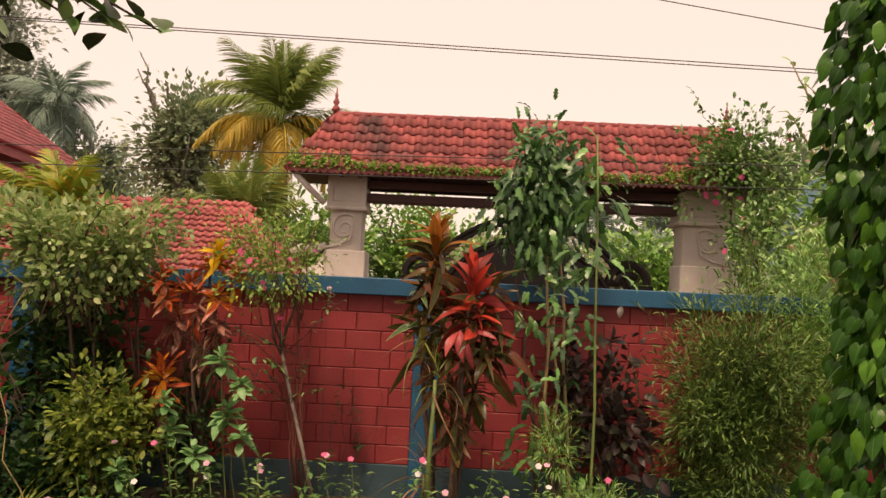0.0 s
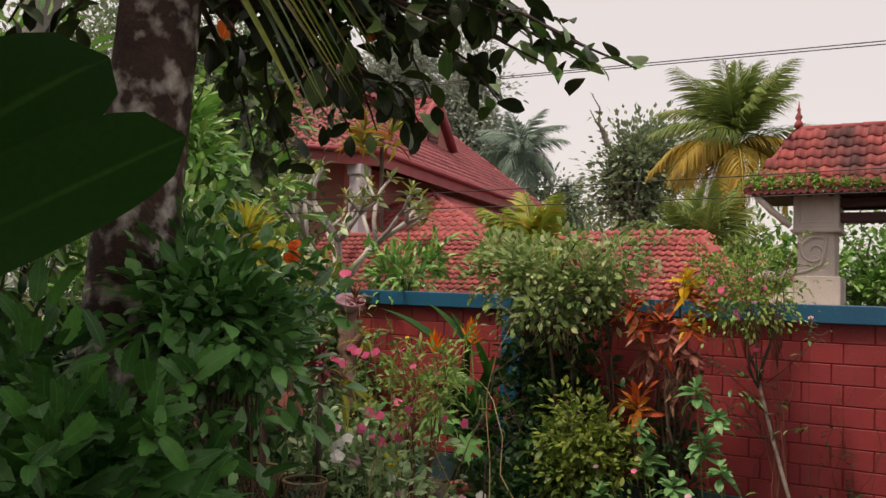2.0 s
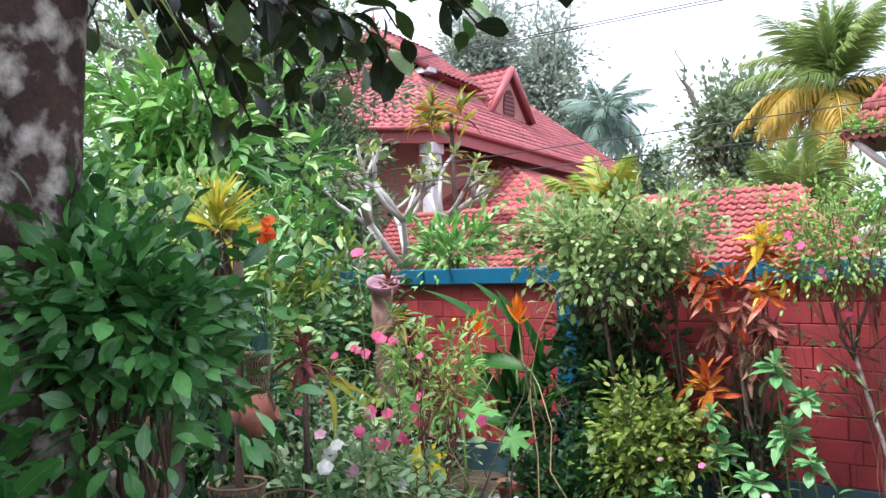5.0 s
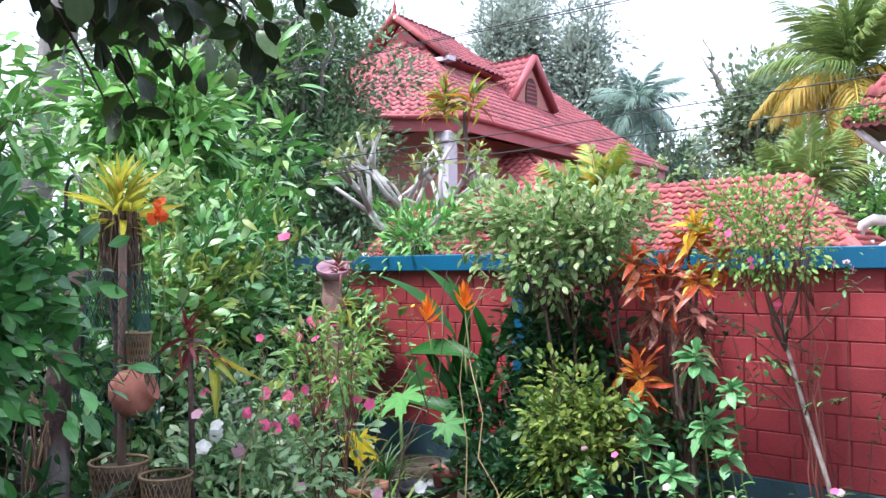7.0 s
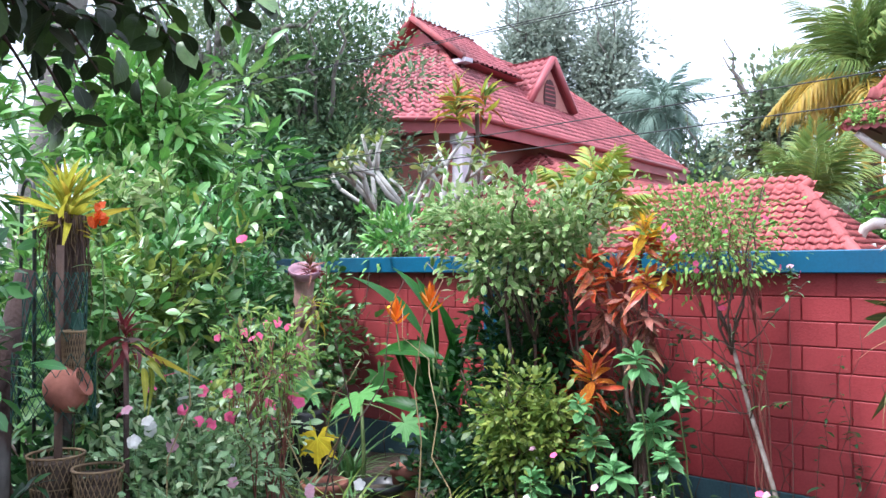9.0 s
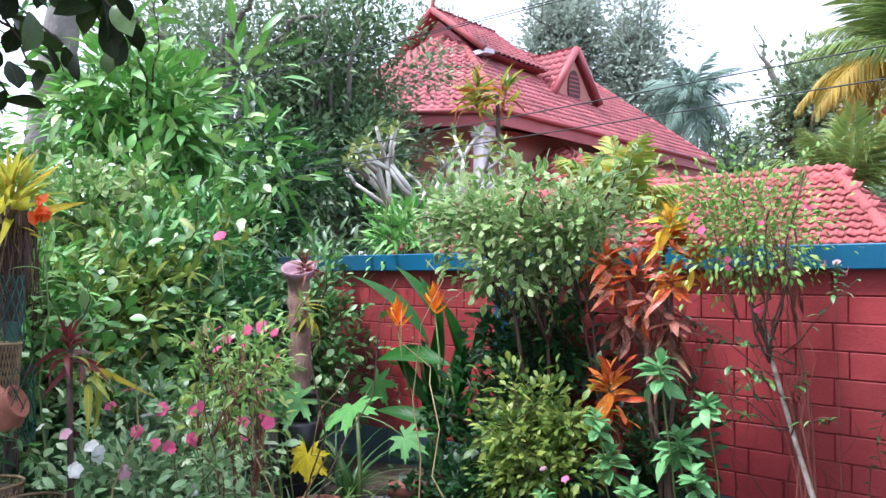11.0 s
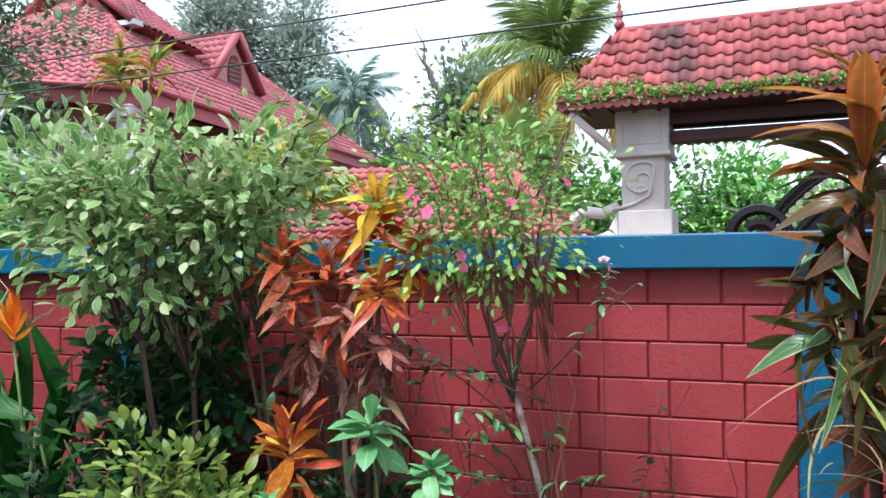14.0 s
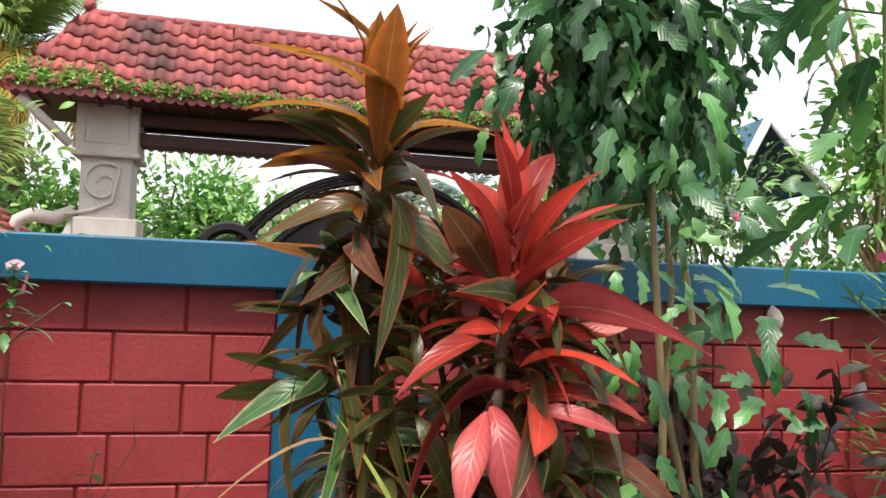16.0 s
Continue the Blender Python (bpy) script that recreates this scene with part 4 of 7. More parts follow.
part("sill_board", g, M_LILAC, gab, "pale painted board under the gablet", False)
# dark board set in the gap to paint the shade below the gablet
g = Geo()
g.box(gb + Vector((-gw * 0.9, 0.1, -gh - 0.75)), gb + Vector((gw * 0.9, 0.2, -gh - 0.06)))
part("vent_board", g, M_SOFFIT, gab, "dark board standing for the shade below the gablet", False)
g = Geo()
g.lathe([(0.05, 0), (0.09, 0.1), (0.05, 0.2), (0.07, 0.3), (0.03, 0.4), (0.005, 0.75)], 8, gb + Vector((0, 0, 0.08)))
part("finial", g, M_RIDGE, gab)
# dormer on the slope that faces the lane
dm = hv(-16.35, 25.75, 9.15)
dw, dh = 1.4, 1.75
g = Geo()
q0, q1 = dm + Vector((0, -dw, -dh)), dm + Vector((0, dw, -dh))
bk2 = Vector((-2.4, 0, 0))
g.add([dm, q0, q1, dm + bk2, q0 + bk2, q1 + bk2], [(0, 3, 4, 1), (0, 2, 5, 3), (1, 4, 5, 2)])
dor = part("dormer", g, M_FASCIA, house, "small gabled dormer", False)
tile_sheet("roof_tile", tiled_face(q0 + bk2, q0, dm, dm + bk2, 0.27, 0.34, 7) + tiled_face(q1, q1 + bk2, dm + bk2, dm, 0.27, 0.34, 8), 0.27, 0.34, M_TILE_OLD, dor, "red clay roof tiles")
g = Geo()
g.prism([(dm.y - dw * 0.86, dm.z - dh), (dm.y + dw * 0.86, dm.z - dh), (dm.y, dm.z - 0.22)], dm.x - 0.2, dm.x - 0.12, "x")
part("gable_board", g, M_WALLHOUSE, dor, "pink carved gable board", False)
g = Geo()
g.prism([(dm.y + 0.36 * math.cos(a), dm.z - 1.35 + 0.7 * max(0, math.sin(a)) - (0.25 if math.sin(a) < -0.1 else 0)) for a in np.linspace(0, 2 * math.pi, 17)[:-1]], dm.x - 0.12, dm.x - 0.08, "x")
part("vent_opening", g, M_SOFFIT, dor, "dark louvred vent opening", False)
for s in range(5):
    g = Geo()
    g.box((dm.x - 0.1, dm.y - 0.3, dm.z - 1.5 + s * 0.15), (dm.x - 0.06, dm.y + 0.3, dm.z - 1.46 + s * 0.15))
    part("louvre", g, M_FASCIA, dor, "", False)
for q in (q0, q1):
    g = Geo()
    g.tube([dm + Vector((0.05, 0, 0.08)), q + Vector((0.05, 0, 0.05))], 0.13, 6)
    part("barge_board", g, M_FASCIA, dor, "maroon barge board")
# lower roof round the ground floor
l0, l1, l2, l3 = hv(-9.7, 19.3, 3.0), hv(-11.2, 33.5, 3.0), hv(-15.5, 33.5, 5.3), hv(-14.9, 23.2, 5.3)
lw = hv(-22.0, 18.0, 3.0)
lwt = hv(-22.0, 22.2, 5.3)
g = Geo()
g.add([l0 + dn, l1 + dn, l2 + dn, l3 + dn, lw + dn, lwt + dn], [(0, 1, 2, 3), (4, 0, 3, 5)])
low = part("lower_roof", g, M_FASCIA, house, "verandah roof deck", False)
tile_sheet("roof_tile", tiled_face(l0, l1, l2, l3, 0.27, 0.34, 11) + tiled_face(lw, l0, l3, lwt, 0.27, 0.34, 12), 0.27, 0.34, M_TILE_ORANGE, low, "bright orange red roof tiles")
ridge_line(low, [l0, l3], 0.13, M_TILE_ORANGE)
for cxh, cyh in ((-14.4, 18.7), (-10.6, 20.2), (-11.2, 25), (-11.6, 30)):
    g = Geo()
    top = 5.45 if cxh < -14 else 3.3
    g.box(hv(cxh - 0.2, cyh - 0.2, -0.1), hv(cxh + 0.2, cyh + 0.2, top - 0.3), 0.02)
    g.box(hv(cxh - 0.25, cyh - 0.25, top - 0.3), hv(cxh + 0.25, cyh + 0.25, top), 0.02)
    part("column", g, M_LILAC, house, "pale lilac painted column", False)
g = Geo()
g.box(hv(-15.62, 19.6, 3.6), hv(-15.55, 20.9, 5.1))
win = part("window", g, M_LILAC, house, "pale window frame under the eaves", False)
g = Geo()
g.box(hv(-15.6, 19.7, 3.7), hv(-15.53, 20.8, 5.0))
part("pane", g, M_SOLAR, win, "dark window glass", False)

# ---- low outbuilding between house and gateway ----
outhouse = thing("outbuilding", (-7, 14, 0), "low outbuilding under an orange red tiled roof", "outbuilding")
OO = Vector((7, -14, 0))
o0, o1 = Vector((-11.5, 12.6, 1.75)) + OO, Vector((-2.35, 12.8, 1.75)) + OO
o2, o3 = Vector((-3.45, 13.9, 2.82)) + OO, Vector((-11.5, 13.9, 2.98)) + OO
o4, o5 = Vector((-2.35, 15.0, 1.75)) + OO, Vector((-11.5, 15.0, 1.75)) + OO
g = Geo()
g.add([o0, o1, o2, o3, o4, o5], [(0, 1, 2, 3), (1, 4, 2), (4, 5, 3, 2), (5, 4, 1, 0)])
oroof = part("roof", g, M_FASCIA, outhouse, "roof deck", False)
tile_sheet("roof_tile", tiled_face(o0, o1, o2, o3, 0.15, 0.14, 21) + tiled_face(o1, o4, o2, o2, 0.15, 0.14, 22), 0.15, 0.14, M_TILE_ORANGE, oroof, "orange red clay roof tiles")
ridge_line(oroof, [o3, o2, o2 + Vector((0.12, 0, 0.1))], 0.075, M_TILE_ORANGE)
ridge_line(oroof, [o1, o2], 0.09, M_TILE_ORANGE)
g = Geo()
g.box((-4.2, -0.9, -0.1), (4.1, 0.8, 1.8))
part("wall", g, M_WALLHOUSE, outhouse, "plastered wall", False)


# ---- palms ----
def frond_mesh(name, length, leaflets, mat, seed, droop=0.5, width=0.55, thick=0.06):
    """A feather frond: arched rachis along y, leaflets hanging from both sides."""
    rng = np.random.default_rng(seed)
    g = Geo()
    pts = []
    for i in range(13):
        s = i / 12
        pts.append((0, length * s * (1 - 0.18 * droop * s), length * droop * (0.55 * s - 1.05 * s * s)))
    g.tube(pts, [0.022 * length / 2 * (1 - 0.85 * i / 12) for i in range(13)], 5)
    P = np.array(pts)
    for i in range(leaflets):
        s = 0.12 + 0.88 * i / leaflets
        k = min(11, int(s * 12))
        p = P[k] + (P[k + 1] - P[k]) * (s * 12 - k)
        tang = (P[k + 1] - P[k])
        tang /= np.linalg.norm(tang)
        ll = length * width * (0.35 + 0.65 * math.sin(math.pi * min(1, 0.15 + 0.85 * s))) * rng.uniform(0.85, 1.1)
        for sx in (-1, 1):
            d = Vector((sx * 0.8, 0, 0)) + Vector(tang) * (0.45 + 0.5 * s) + Vector((0, 0, rng.uniform(-0.45, 0.1)))
            v, f, uv = blade(ll, ll * thick, 3, 0.4, 0.35 + 0.3 * rng.random(), 0.3)
            m = basis(d)
            g.add([m @ Vector(q) + Vector(p) for q in v], f, uv)
    return g.mesh(name, mat)


def palm(base, top, length, label, fronds, seed, lean=0.3, r=0.16, trunk_mat=None, group="", golden=(), trunk=True, category="palm tree", low=-35, high=80, steep=1.0):
    rng = np.random.default_rng(seed)
    t = thing("palm_tree", base, label, category, group)
    tip = Vector(top) - Vector(base)
    if trunk:
        g = Geo()
        pts, rad = [], []
        for i in range(25):
            s = i / 24
            pts.append((tip.x * s + lean * math.sin(math.pi * s) * 0.5, tip.y * s, tip.z * s))
            rad.append(r * (1.25 - 0.5 * s) * (1.06 if i % 2 else 0.97))
        g.tube(pts, rad, 10)
        part("trunk", g, trunk_mat or M_BARK_GREY, t)
    k = 0
    total = sum(c for _, c in fronds)
    for meshes, cnt in fronds:
        for j in range(cnt):
            s = k / max(1, total - 1)
            el = radians(high + (low - high) * s ** steep + rng.normal(0, 7))
            az = k * 2.39996 + rng.normal(0, 0.2)
            d = Vector((math.cos(az) * math.cos(el), math.sin(az) * math.cos(el), math.sin(el)))
            o = part("frond", meshes[j % len(meshes)], None, t)
            o.matrix_basis = Matrix.Translation(tip) @ basis(d, (0, 0, 1), rng.normal(0, 0.3)).to_4x4() @ Matrix.Scale(length * rng.uniform(0.85, 1.1), 4)
            k += 1
    return t


FR_GREEN = [frond_mesh("frond", 1.0, 62, G_PALM, 3 + i, 0.3 + 0.22 * i, 0.32, 0.055) for i in range(3)]
FR_GOLD = [frond_mesh("frond", 1.0, 56, G_PALMY, 13 + i, 0.8, 0.3, 0.085) for i in range(2)]
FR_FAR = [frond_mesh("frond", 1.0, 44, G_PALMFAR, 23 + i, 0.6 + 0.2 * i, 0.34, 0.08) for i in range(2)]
FR_STIFF = [frond_mesh("frond", 1.0, 36, G_PALM, 33 + i, 0.25, 0.42, 0.075) for i in range(2)]
FR_YOUNG = [frond_mesh("frond", 1.0, 30, G_PALMYOUNG, 43 + i, 0.45, 0.4, 0.13) for i in range(2)]
palm((-4.2, 19.9, 0), (-4.28, 19.8, 5.55), 2.25, "coconut palm with green and golden fronds", [(FR_GREEN, 25), (FR_GOLD, 12)], 5, 0.2, 0.2, M_TWIG, low=-45, high=88, steep=1.5)
palm((-3.95, 15.8, 0), (-3.95, 15.8, 2.75), 1.35, "young areca palm with upright yellow green fronds", [(FR_STIFF, 15)], 6, 0.05, 0.06, M_TILE_ORANGE, low=25, high=85)
palm((-5.55, 11.6, 0), (-5.55, 11.6, 2.3), 1.15, "young fan of upright palm fronds above the roof", [(FR_YOUNG, 15)], 9, 0.05, 0.05, M_GREENSTEM, low=20, high=85)
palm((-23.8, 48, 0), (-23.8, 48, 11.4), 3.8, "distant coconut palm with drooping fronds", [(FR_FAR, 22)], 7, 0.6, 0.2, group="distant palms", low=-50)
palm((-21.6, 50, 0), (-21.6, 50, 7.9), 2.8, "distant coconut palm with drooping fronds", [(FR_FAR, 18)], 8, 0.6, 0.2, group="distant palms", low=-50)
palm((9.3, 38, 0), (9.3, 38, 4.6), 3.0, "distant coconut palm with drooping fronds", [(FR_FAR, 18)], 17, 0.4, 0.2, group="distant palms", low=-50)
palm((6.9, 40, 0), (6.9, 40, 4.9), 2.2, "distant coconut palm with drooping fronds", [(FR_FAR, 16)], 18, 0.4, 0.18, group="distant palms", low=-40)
palm((-9.95, 5.2, 0), (-9.1, 6.3, 9.5), 3.0, "tall grey palm trunk behind the shrubs", [(FR_GREEN, 12)], 19, 0.1, 0.2)

# ---- trees and hedges beyond the wall ----
LANCE = blade(1.0, 0.26, 4, 0.42, 0.25, 0.15, 0, 1.0, 0.08)
OVAL = blade(1.0, 0.48, 4, 0.5, 0.22, 0.15, 0, 0.8, 0.1)
ROUND = blade(1.0, 0.62, 4, 0.58, 0.15, 0.2, 0, 0.6, 0.15)
THIN = blade(1.0, 0.09, 3, 0.4, 0.2, 0.2)
KITE = kite(1.0, 0.42)
KITEW = kite(1.0, 0.6)
LOBE = lobed(1.0, 0.62, 4, 0.25)
HEART = heart(1.0, 0.8)


def tree(base, centre, radii, label, template, leaf, count, mat, seed, clumps, spread, r=0.15, category="tree", trunk_mat=None, limbs=7, group=""):
    return bush("tree", label, category, base, centre, radii, template, leaf, count, mat, seed, clumps, spread, limbs, trunk_mat or M_BARK_GREY, r, group=group, core=0.3)


tree((-14.2, 14.0, 0), (-14.75, 13.85, 4.5), (2.5, 1.9, 3.9), "dense small leaved grey green tree beside the house", KITE, 0.19, 52000, G_GREY, 41, 650, 0.24, 0.14)
tree((-16.5, 11.5, 0), (-16.0, 11.5, 6.2), (3.0, 2.4, 2.4), "tall grey green tree", KITE, 0.2, 9000, G_FAR2, 42, 200, 0.4, 0.2)
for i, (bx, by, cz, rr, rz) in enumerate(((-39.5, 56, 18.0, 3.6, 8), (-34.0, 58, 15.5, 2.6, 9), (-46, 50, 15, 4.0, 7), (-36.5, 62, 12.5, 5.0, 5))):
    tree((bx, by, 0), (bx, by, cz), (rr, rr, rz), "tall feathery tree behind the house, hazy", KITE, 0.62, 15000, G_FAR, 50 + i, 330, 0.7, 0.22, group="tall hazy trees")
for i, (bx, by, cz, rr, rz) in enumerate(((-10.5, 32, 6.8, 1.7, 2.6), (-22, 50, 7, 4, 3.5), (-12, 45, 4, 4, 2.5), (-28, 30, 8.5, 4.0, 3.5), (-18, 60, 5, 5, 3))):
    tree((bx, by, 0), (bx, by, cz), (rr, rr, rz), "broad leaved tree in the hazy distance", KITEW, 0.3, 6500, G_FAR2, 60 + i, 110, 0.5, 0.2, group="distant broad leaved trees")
for i, (bx, by, cz, rr, rz) in enumerate(((-1.2, 22, 2.6, 1.7, 1.9), (-3.2, 20, 2.0, 1.5, 1.7), (0.4, 21, 1.9, 1.6, 1.4), (2.6, 24, 1.9, 1.9, 1.5), (5.2, 23, 2.2, 1.8, 1.4), (8.0, 24, 2.6, 2.2, 1.7))):
    tree((bx, by, 0), (bx, by, cz), (rr, 1.3, rz), "dense bright green garden tree behind the gate", OVAL, 0.2, 5200, G_FRESH, 70 + i, 120, 0.22, 0.07, group="trees behind the gate")
tree((14.0, 34, 0), (14, 34, 5.5), (4, 3, 3.0), "broad leaved tree in the hazy distance", KITEW, 0.45, 4500, G_FAR2, 80, 110, 0.5, 0.2, group="distant broad leaved trees")

# low skyline of far woods
rng = np.random.default_rng(99)
fp, fd = [], []
for i in range(9000):
    a = rng.uniform(-1.45, 0.9)
    r = rng.uniform(70, 85)
    h = 4.5 + 2.2 * noise.noise(Vector((a * 9, 2, 1))) + 1.5 * noise.noise(Vector((a * 31, 5, 1)))
    fp.append((r * math.sin(a), r * math.cos(a), rng.uniform(0, 1) ** 0.6 * h))
    fd.append(rng.normal(0, 1, 3) + np.array([0, 0, 0.6]))
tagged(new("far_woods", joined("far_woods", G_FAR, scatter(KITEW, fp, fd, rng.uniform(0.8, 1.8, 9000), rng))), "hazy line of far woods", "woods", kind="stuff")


# ---- shrubs against the wall ----
TOOTH = lobed(1.0, 0.44, 5, 0.25, 0.16)
FL = "flower"
bush("variegated_shrub", "cream variegated shrub arching over the wall coping", "shrub", (-2.55, 6.15, 0), (-2.72, 6.0, 1.80), (0.72, 0.40, 0.55), OVAL, 0.08, 2700, G_VARIEG, 101, 80, 0.075, 4, M_TWIG, 0.022)
bush("rose_shrub", "pale stemmed shrub with small leaves and pink flowers", "shrub", (-0.92, 6.25, 0), (-1.17, 6.02, 1.80), (0.42, 0.3, 0.36), OVAL, 0.04, 2300, G_ROSELEAF, 102, 150, 0.085, 9, M_REDSTEM, 0.006, shoots=26, extra=((FL, 0.025, 18, P_PINK, "flower"),))
bush("golden_bush", "low rounded yellow green bush at the wall foot", "bush", (-2.2, 5.55, 0), (-2.2, 5.55, 0.62), (0.34, 0.32, 0.42), OVAL, 0.072, 1900, G_YELLOW, 103, 52, 0.065, 7)
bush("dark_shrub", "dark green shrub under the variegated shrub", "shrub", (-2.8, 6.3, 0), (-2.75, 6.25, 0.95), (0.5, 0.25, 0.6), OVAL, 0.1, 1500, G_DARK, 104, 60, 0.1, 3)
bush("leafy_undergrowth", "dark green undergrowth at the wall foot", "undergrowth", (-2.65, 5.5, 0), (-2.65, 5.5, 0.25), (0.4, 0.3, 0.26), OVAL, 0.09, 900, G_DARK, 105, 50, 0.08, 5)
bush("clipped_bush", "tall clipped bush with fine light green leaves", "bush", (2.3, 6.05, 0), (2.3, 6.05, 0.82), (0.66, 0.5, 1.0), blade(1.0, 0.16, 3, 0.45, 0.2, 0.2), 0.075, 26000, G_CLIP, 106, 420, 0.085, 9, up=0.5)
bush("feathery_bush", "bright green feathery bush behind the clipped bush", "bush", (3.1, 6.2, 0), (3.1, 6.25, 1.45), (0.6, 0.4, 0.85), THIN, 0.11, 7000, G_FRESH, 107, 120, 0.1, 6, up=0.5)

# ---- shrubs at the far end of the garden ----
bush("mango_like_shrub", "tall shrub with long drooping light green leaves", "shrub", (-6.9, 5.5, 0), (-6.85, 5.55, 2.85), (1.25, 1.0, 1.0), LANCE, 0.27, 3000, G_FRESH, 111, 80, 0.15, 9, M_TWIG, 0.025, droop=0.45)
bush("flowering_shrub", "bushy green shrub with a few pink flowers", "shrub", (-5.25, 5.4, 0), (-5.25, 5.3, 1.35), (0.7, 0.55, 0.8), LANCE, 0.13, 2600, G_SHADE, 112, 70, 0.085, 8, extra=((FL, 0.035, 4, P_PINK, "flower"), (FL, 0.03, 5, P_WHITE, "white_flower")))
bush("broadleaf_shrub", "mixed broad leaved green shrub", "shrub", (-4.6, 4.2, 0), (-4.6, 4.3, 1.3), (0.85, 0.7, 0.7), OVAL, 0.13, 2400, G_MID, 113, 62, 0.09, 8)
bush("tall_shrub", "bright leafy shrub with pale leaf undersides", "shrub", (-5.9, 4.6, 0), (-5.8, 4.7, 1.75), (0.9, 0.8, 0.75), LANCE, 0.19, 1700, G_FRESH, 114, 52, 0.1, 8)
bush("overhanging_plant", "green plant leaning over the wall coping", "shrub", (-4.75, 7.0, 0), (-4.75, 6.95, 1.88), (0.42, 0.28, 0.34), LANCE, 0.15, 700, G_FRESH, 115, 40, 0.1, 6)
bush("impatiens_bed", "grey green impatiens bed with pink blooms", "flower bed", (-2.72, 3.5, 0), (-2.72, 3.5, 0.58), (0.52, 0.48, 0.46), OVAL, 0.065, 2600, G_BED, 116, 100, 0.08, 9, M_GREENSTEM, 0.008, extra=((FL, 0.034, 7, P_PINK, "flower"), (FL, 0.032, 5, P_WHITE, "white_flower"), (FL, 0.03, 6, P_PALE, "pale_flower")))
bush("impatiens_bed", "grey green impatiens bed with pink blooms", "flower bed", (-3.95, 4.1, 0), (-3.95, 4.15, 0.55), (0.6, 0.5, 0.45), OVAL, 0.065, 2400, G_BED, 117, 100, 0.08, 9, M_GREENSTEM, 0.008, extra=((FL, 0.034, 8, P_PINK, "flower"), (FL, 0.03, 4, P_WHITE, "white_flower")))
bush("shade_bush", "cool green leafy bush beside the mottled trunk", "bush", (-2.2, 2.2, 0), (-2.3, 2.1, 1.5), (0.4, 0.3, 0.38), OVAL, 0.095, 2300, G_SHADE, 118, 70, 0.075, 8)
bush("hibiscus_bush", "hibiscus bush with broad toothed leaves", "bush", (-1.95, 1.3, 0), (-1.95, 1.3, 0.95), (0.46, 0.38, 0.52), TOOTH, 0.115, 2300, G_DEEP, 119, 70, 0.085, 8)
bush("dark_bush", "dark leafy bush filling the gap behind the banana", "bush", (-3.1, 1.0, 0), (-3.1, 1.15, 1.0), (0.6, 0.5, 0.75), OVAL, 0.14, 1700, G_DARK, 181, 60, 0.12, 8)
bush("bright_shrub", "bright green shrub lit behind the mottled trunk", "shrub", (-5.3, 3.0, 0), (-5.3, 3.0, 2.3), (0.9, 0.9, 1.1), LANCE, 0.2, 2200, G_FRESH, 182, 80, 0.13, 8, droop=0.3)
bush("green_shrub", "pale green shrub mingled with the variegated shrub", "shrub", (-2.2, 6.2, 0), (-2.25, 6.05, 1.86), (0.42, 0.3, 0.34), OVAL, 0.07, 1300, G_VARIEG, 151, 55, 0.08, 3)
bush("yellow_bush", "yellow green broad leaved bush", "bush", (-4.0, 3.9, 0), (-4.0, 3.9, 1.3), (0.4, 0.4, 0.4), OVAL, 0.11, 700, G_YELLOW, 152, 35, 0.09, 6)
bush("lance_leaved_bush", "fresh green bush with narrow leaves", "bush", (-4.85, 4.8, 0), (-4.85, 4.8, 1.5), (0.5, 0.4, 0.5), LANCE, 0.16, 1000, G_SHADE, 153, 36, 0.08, 7)
bush("pale_leaved_bush", "pale variegated bush among green shrubs", "bush", (-5.4, 4.4, 0), (-5.35, 4.4, 2.0), (0.45, 0.4, 0.4), OVAL, 0.12, 600, G_VARIEG, 154, 35, 0.1, 5, extra=((FL, 0.035, 7, P_WHITE, "flower"),))
bush("garden_bush", "mid green bush of rounded leaves", "bush", (-3.6, 3.5, 0), (-3.6, 3.5, 0.95), (0.55, 0.45, 0.5), ROUND, 0.09, 1500, G_MID, 155, 60, 0.09, 7)
bush("garden_bush", "grey green bush of small leaves", "bush", (-3.3, 3.75, 0), (-3.3, 3.75, 0.6), (0.42, 0.4, 0.36), OVAL, 0.06, 2300, G_GREY, 156, 70, 0.07, 7, extra=((FL, 0.03, 6, P_PINK, "flower"),))
bush("garden_bush", "fresh green bush beside the bromeliad", "bush", (-3.75, 3.35, 0), (-3.75, 3.35, 1.5), (0.42, 0.36, 0.38), LANCE, 0.12, 900, G_FRESH, 157, 45, 0.08, 6)
# two filler thickets whose dark leaf colour paints the shaded interior
bush("dense_thicket", "thicket coloured dark for the shade under the taller shrubs", "thicket", (-5.1, 4.7, 0), (-5.1, 4.7, 0.65), (1.0, 0.8, 0.62), OVAL, 0.1, 3600, G_DARK, 158, 120, 0.12, 8)
bush("dense_thicket", "thicket coloured dark for the shade under the baskets", "thicket", (-3.1, 3.2, 0), (-3.1, 3.2, 0.4), (0.7, 0.5, 0.4), OVAL, 0.09, 2000, G_DARK, 159, 80, 0.09, 6)
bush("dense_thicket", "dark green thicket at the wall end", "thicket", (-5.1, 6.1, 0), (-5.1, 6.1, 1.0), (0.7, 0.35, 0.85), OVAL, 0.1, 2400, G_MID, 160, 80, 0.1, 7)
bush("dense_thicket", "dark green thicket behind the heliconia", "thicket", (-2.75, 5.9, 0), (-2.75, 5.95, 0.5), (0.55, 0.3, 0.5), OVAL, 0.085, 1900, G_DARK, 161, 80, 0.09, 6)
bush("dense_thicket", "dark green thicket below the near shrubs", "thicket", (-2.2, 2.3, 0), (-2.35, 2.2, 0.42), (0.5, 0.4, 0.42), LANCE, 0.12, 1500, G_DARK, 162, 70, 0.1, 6)
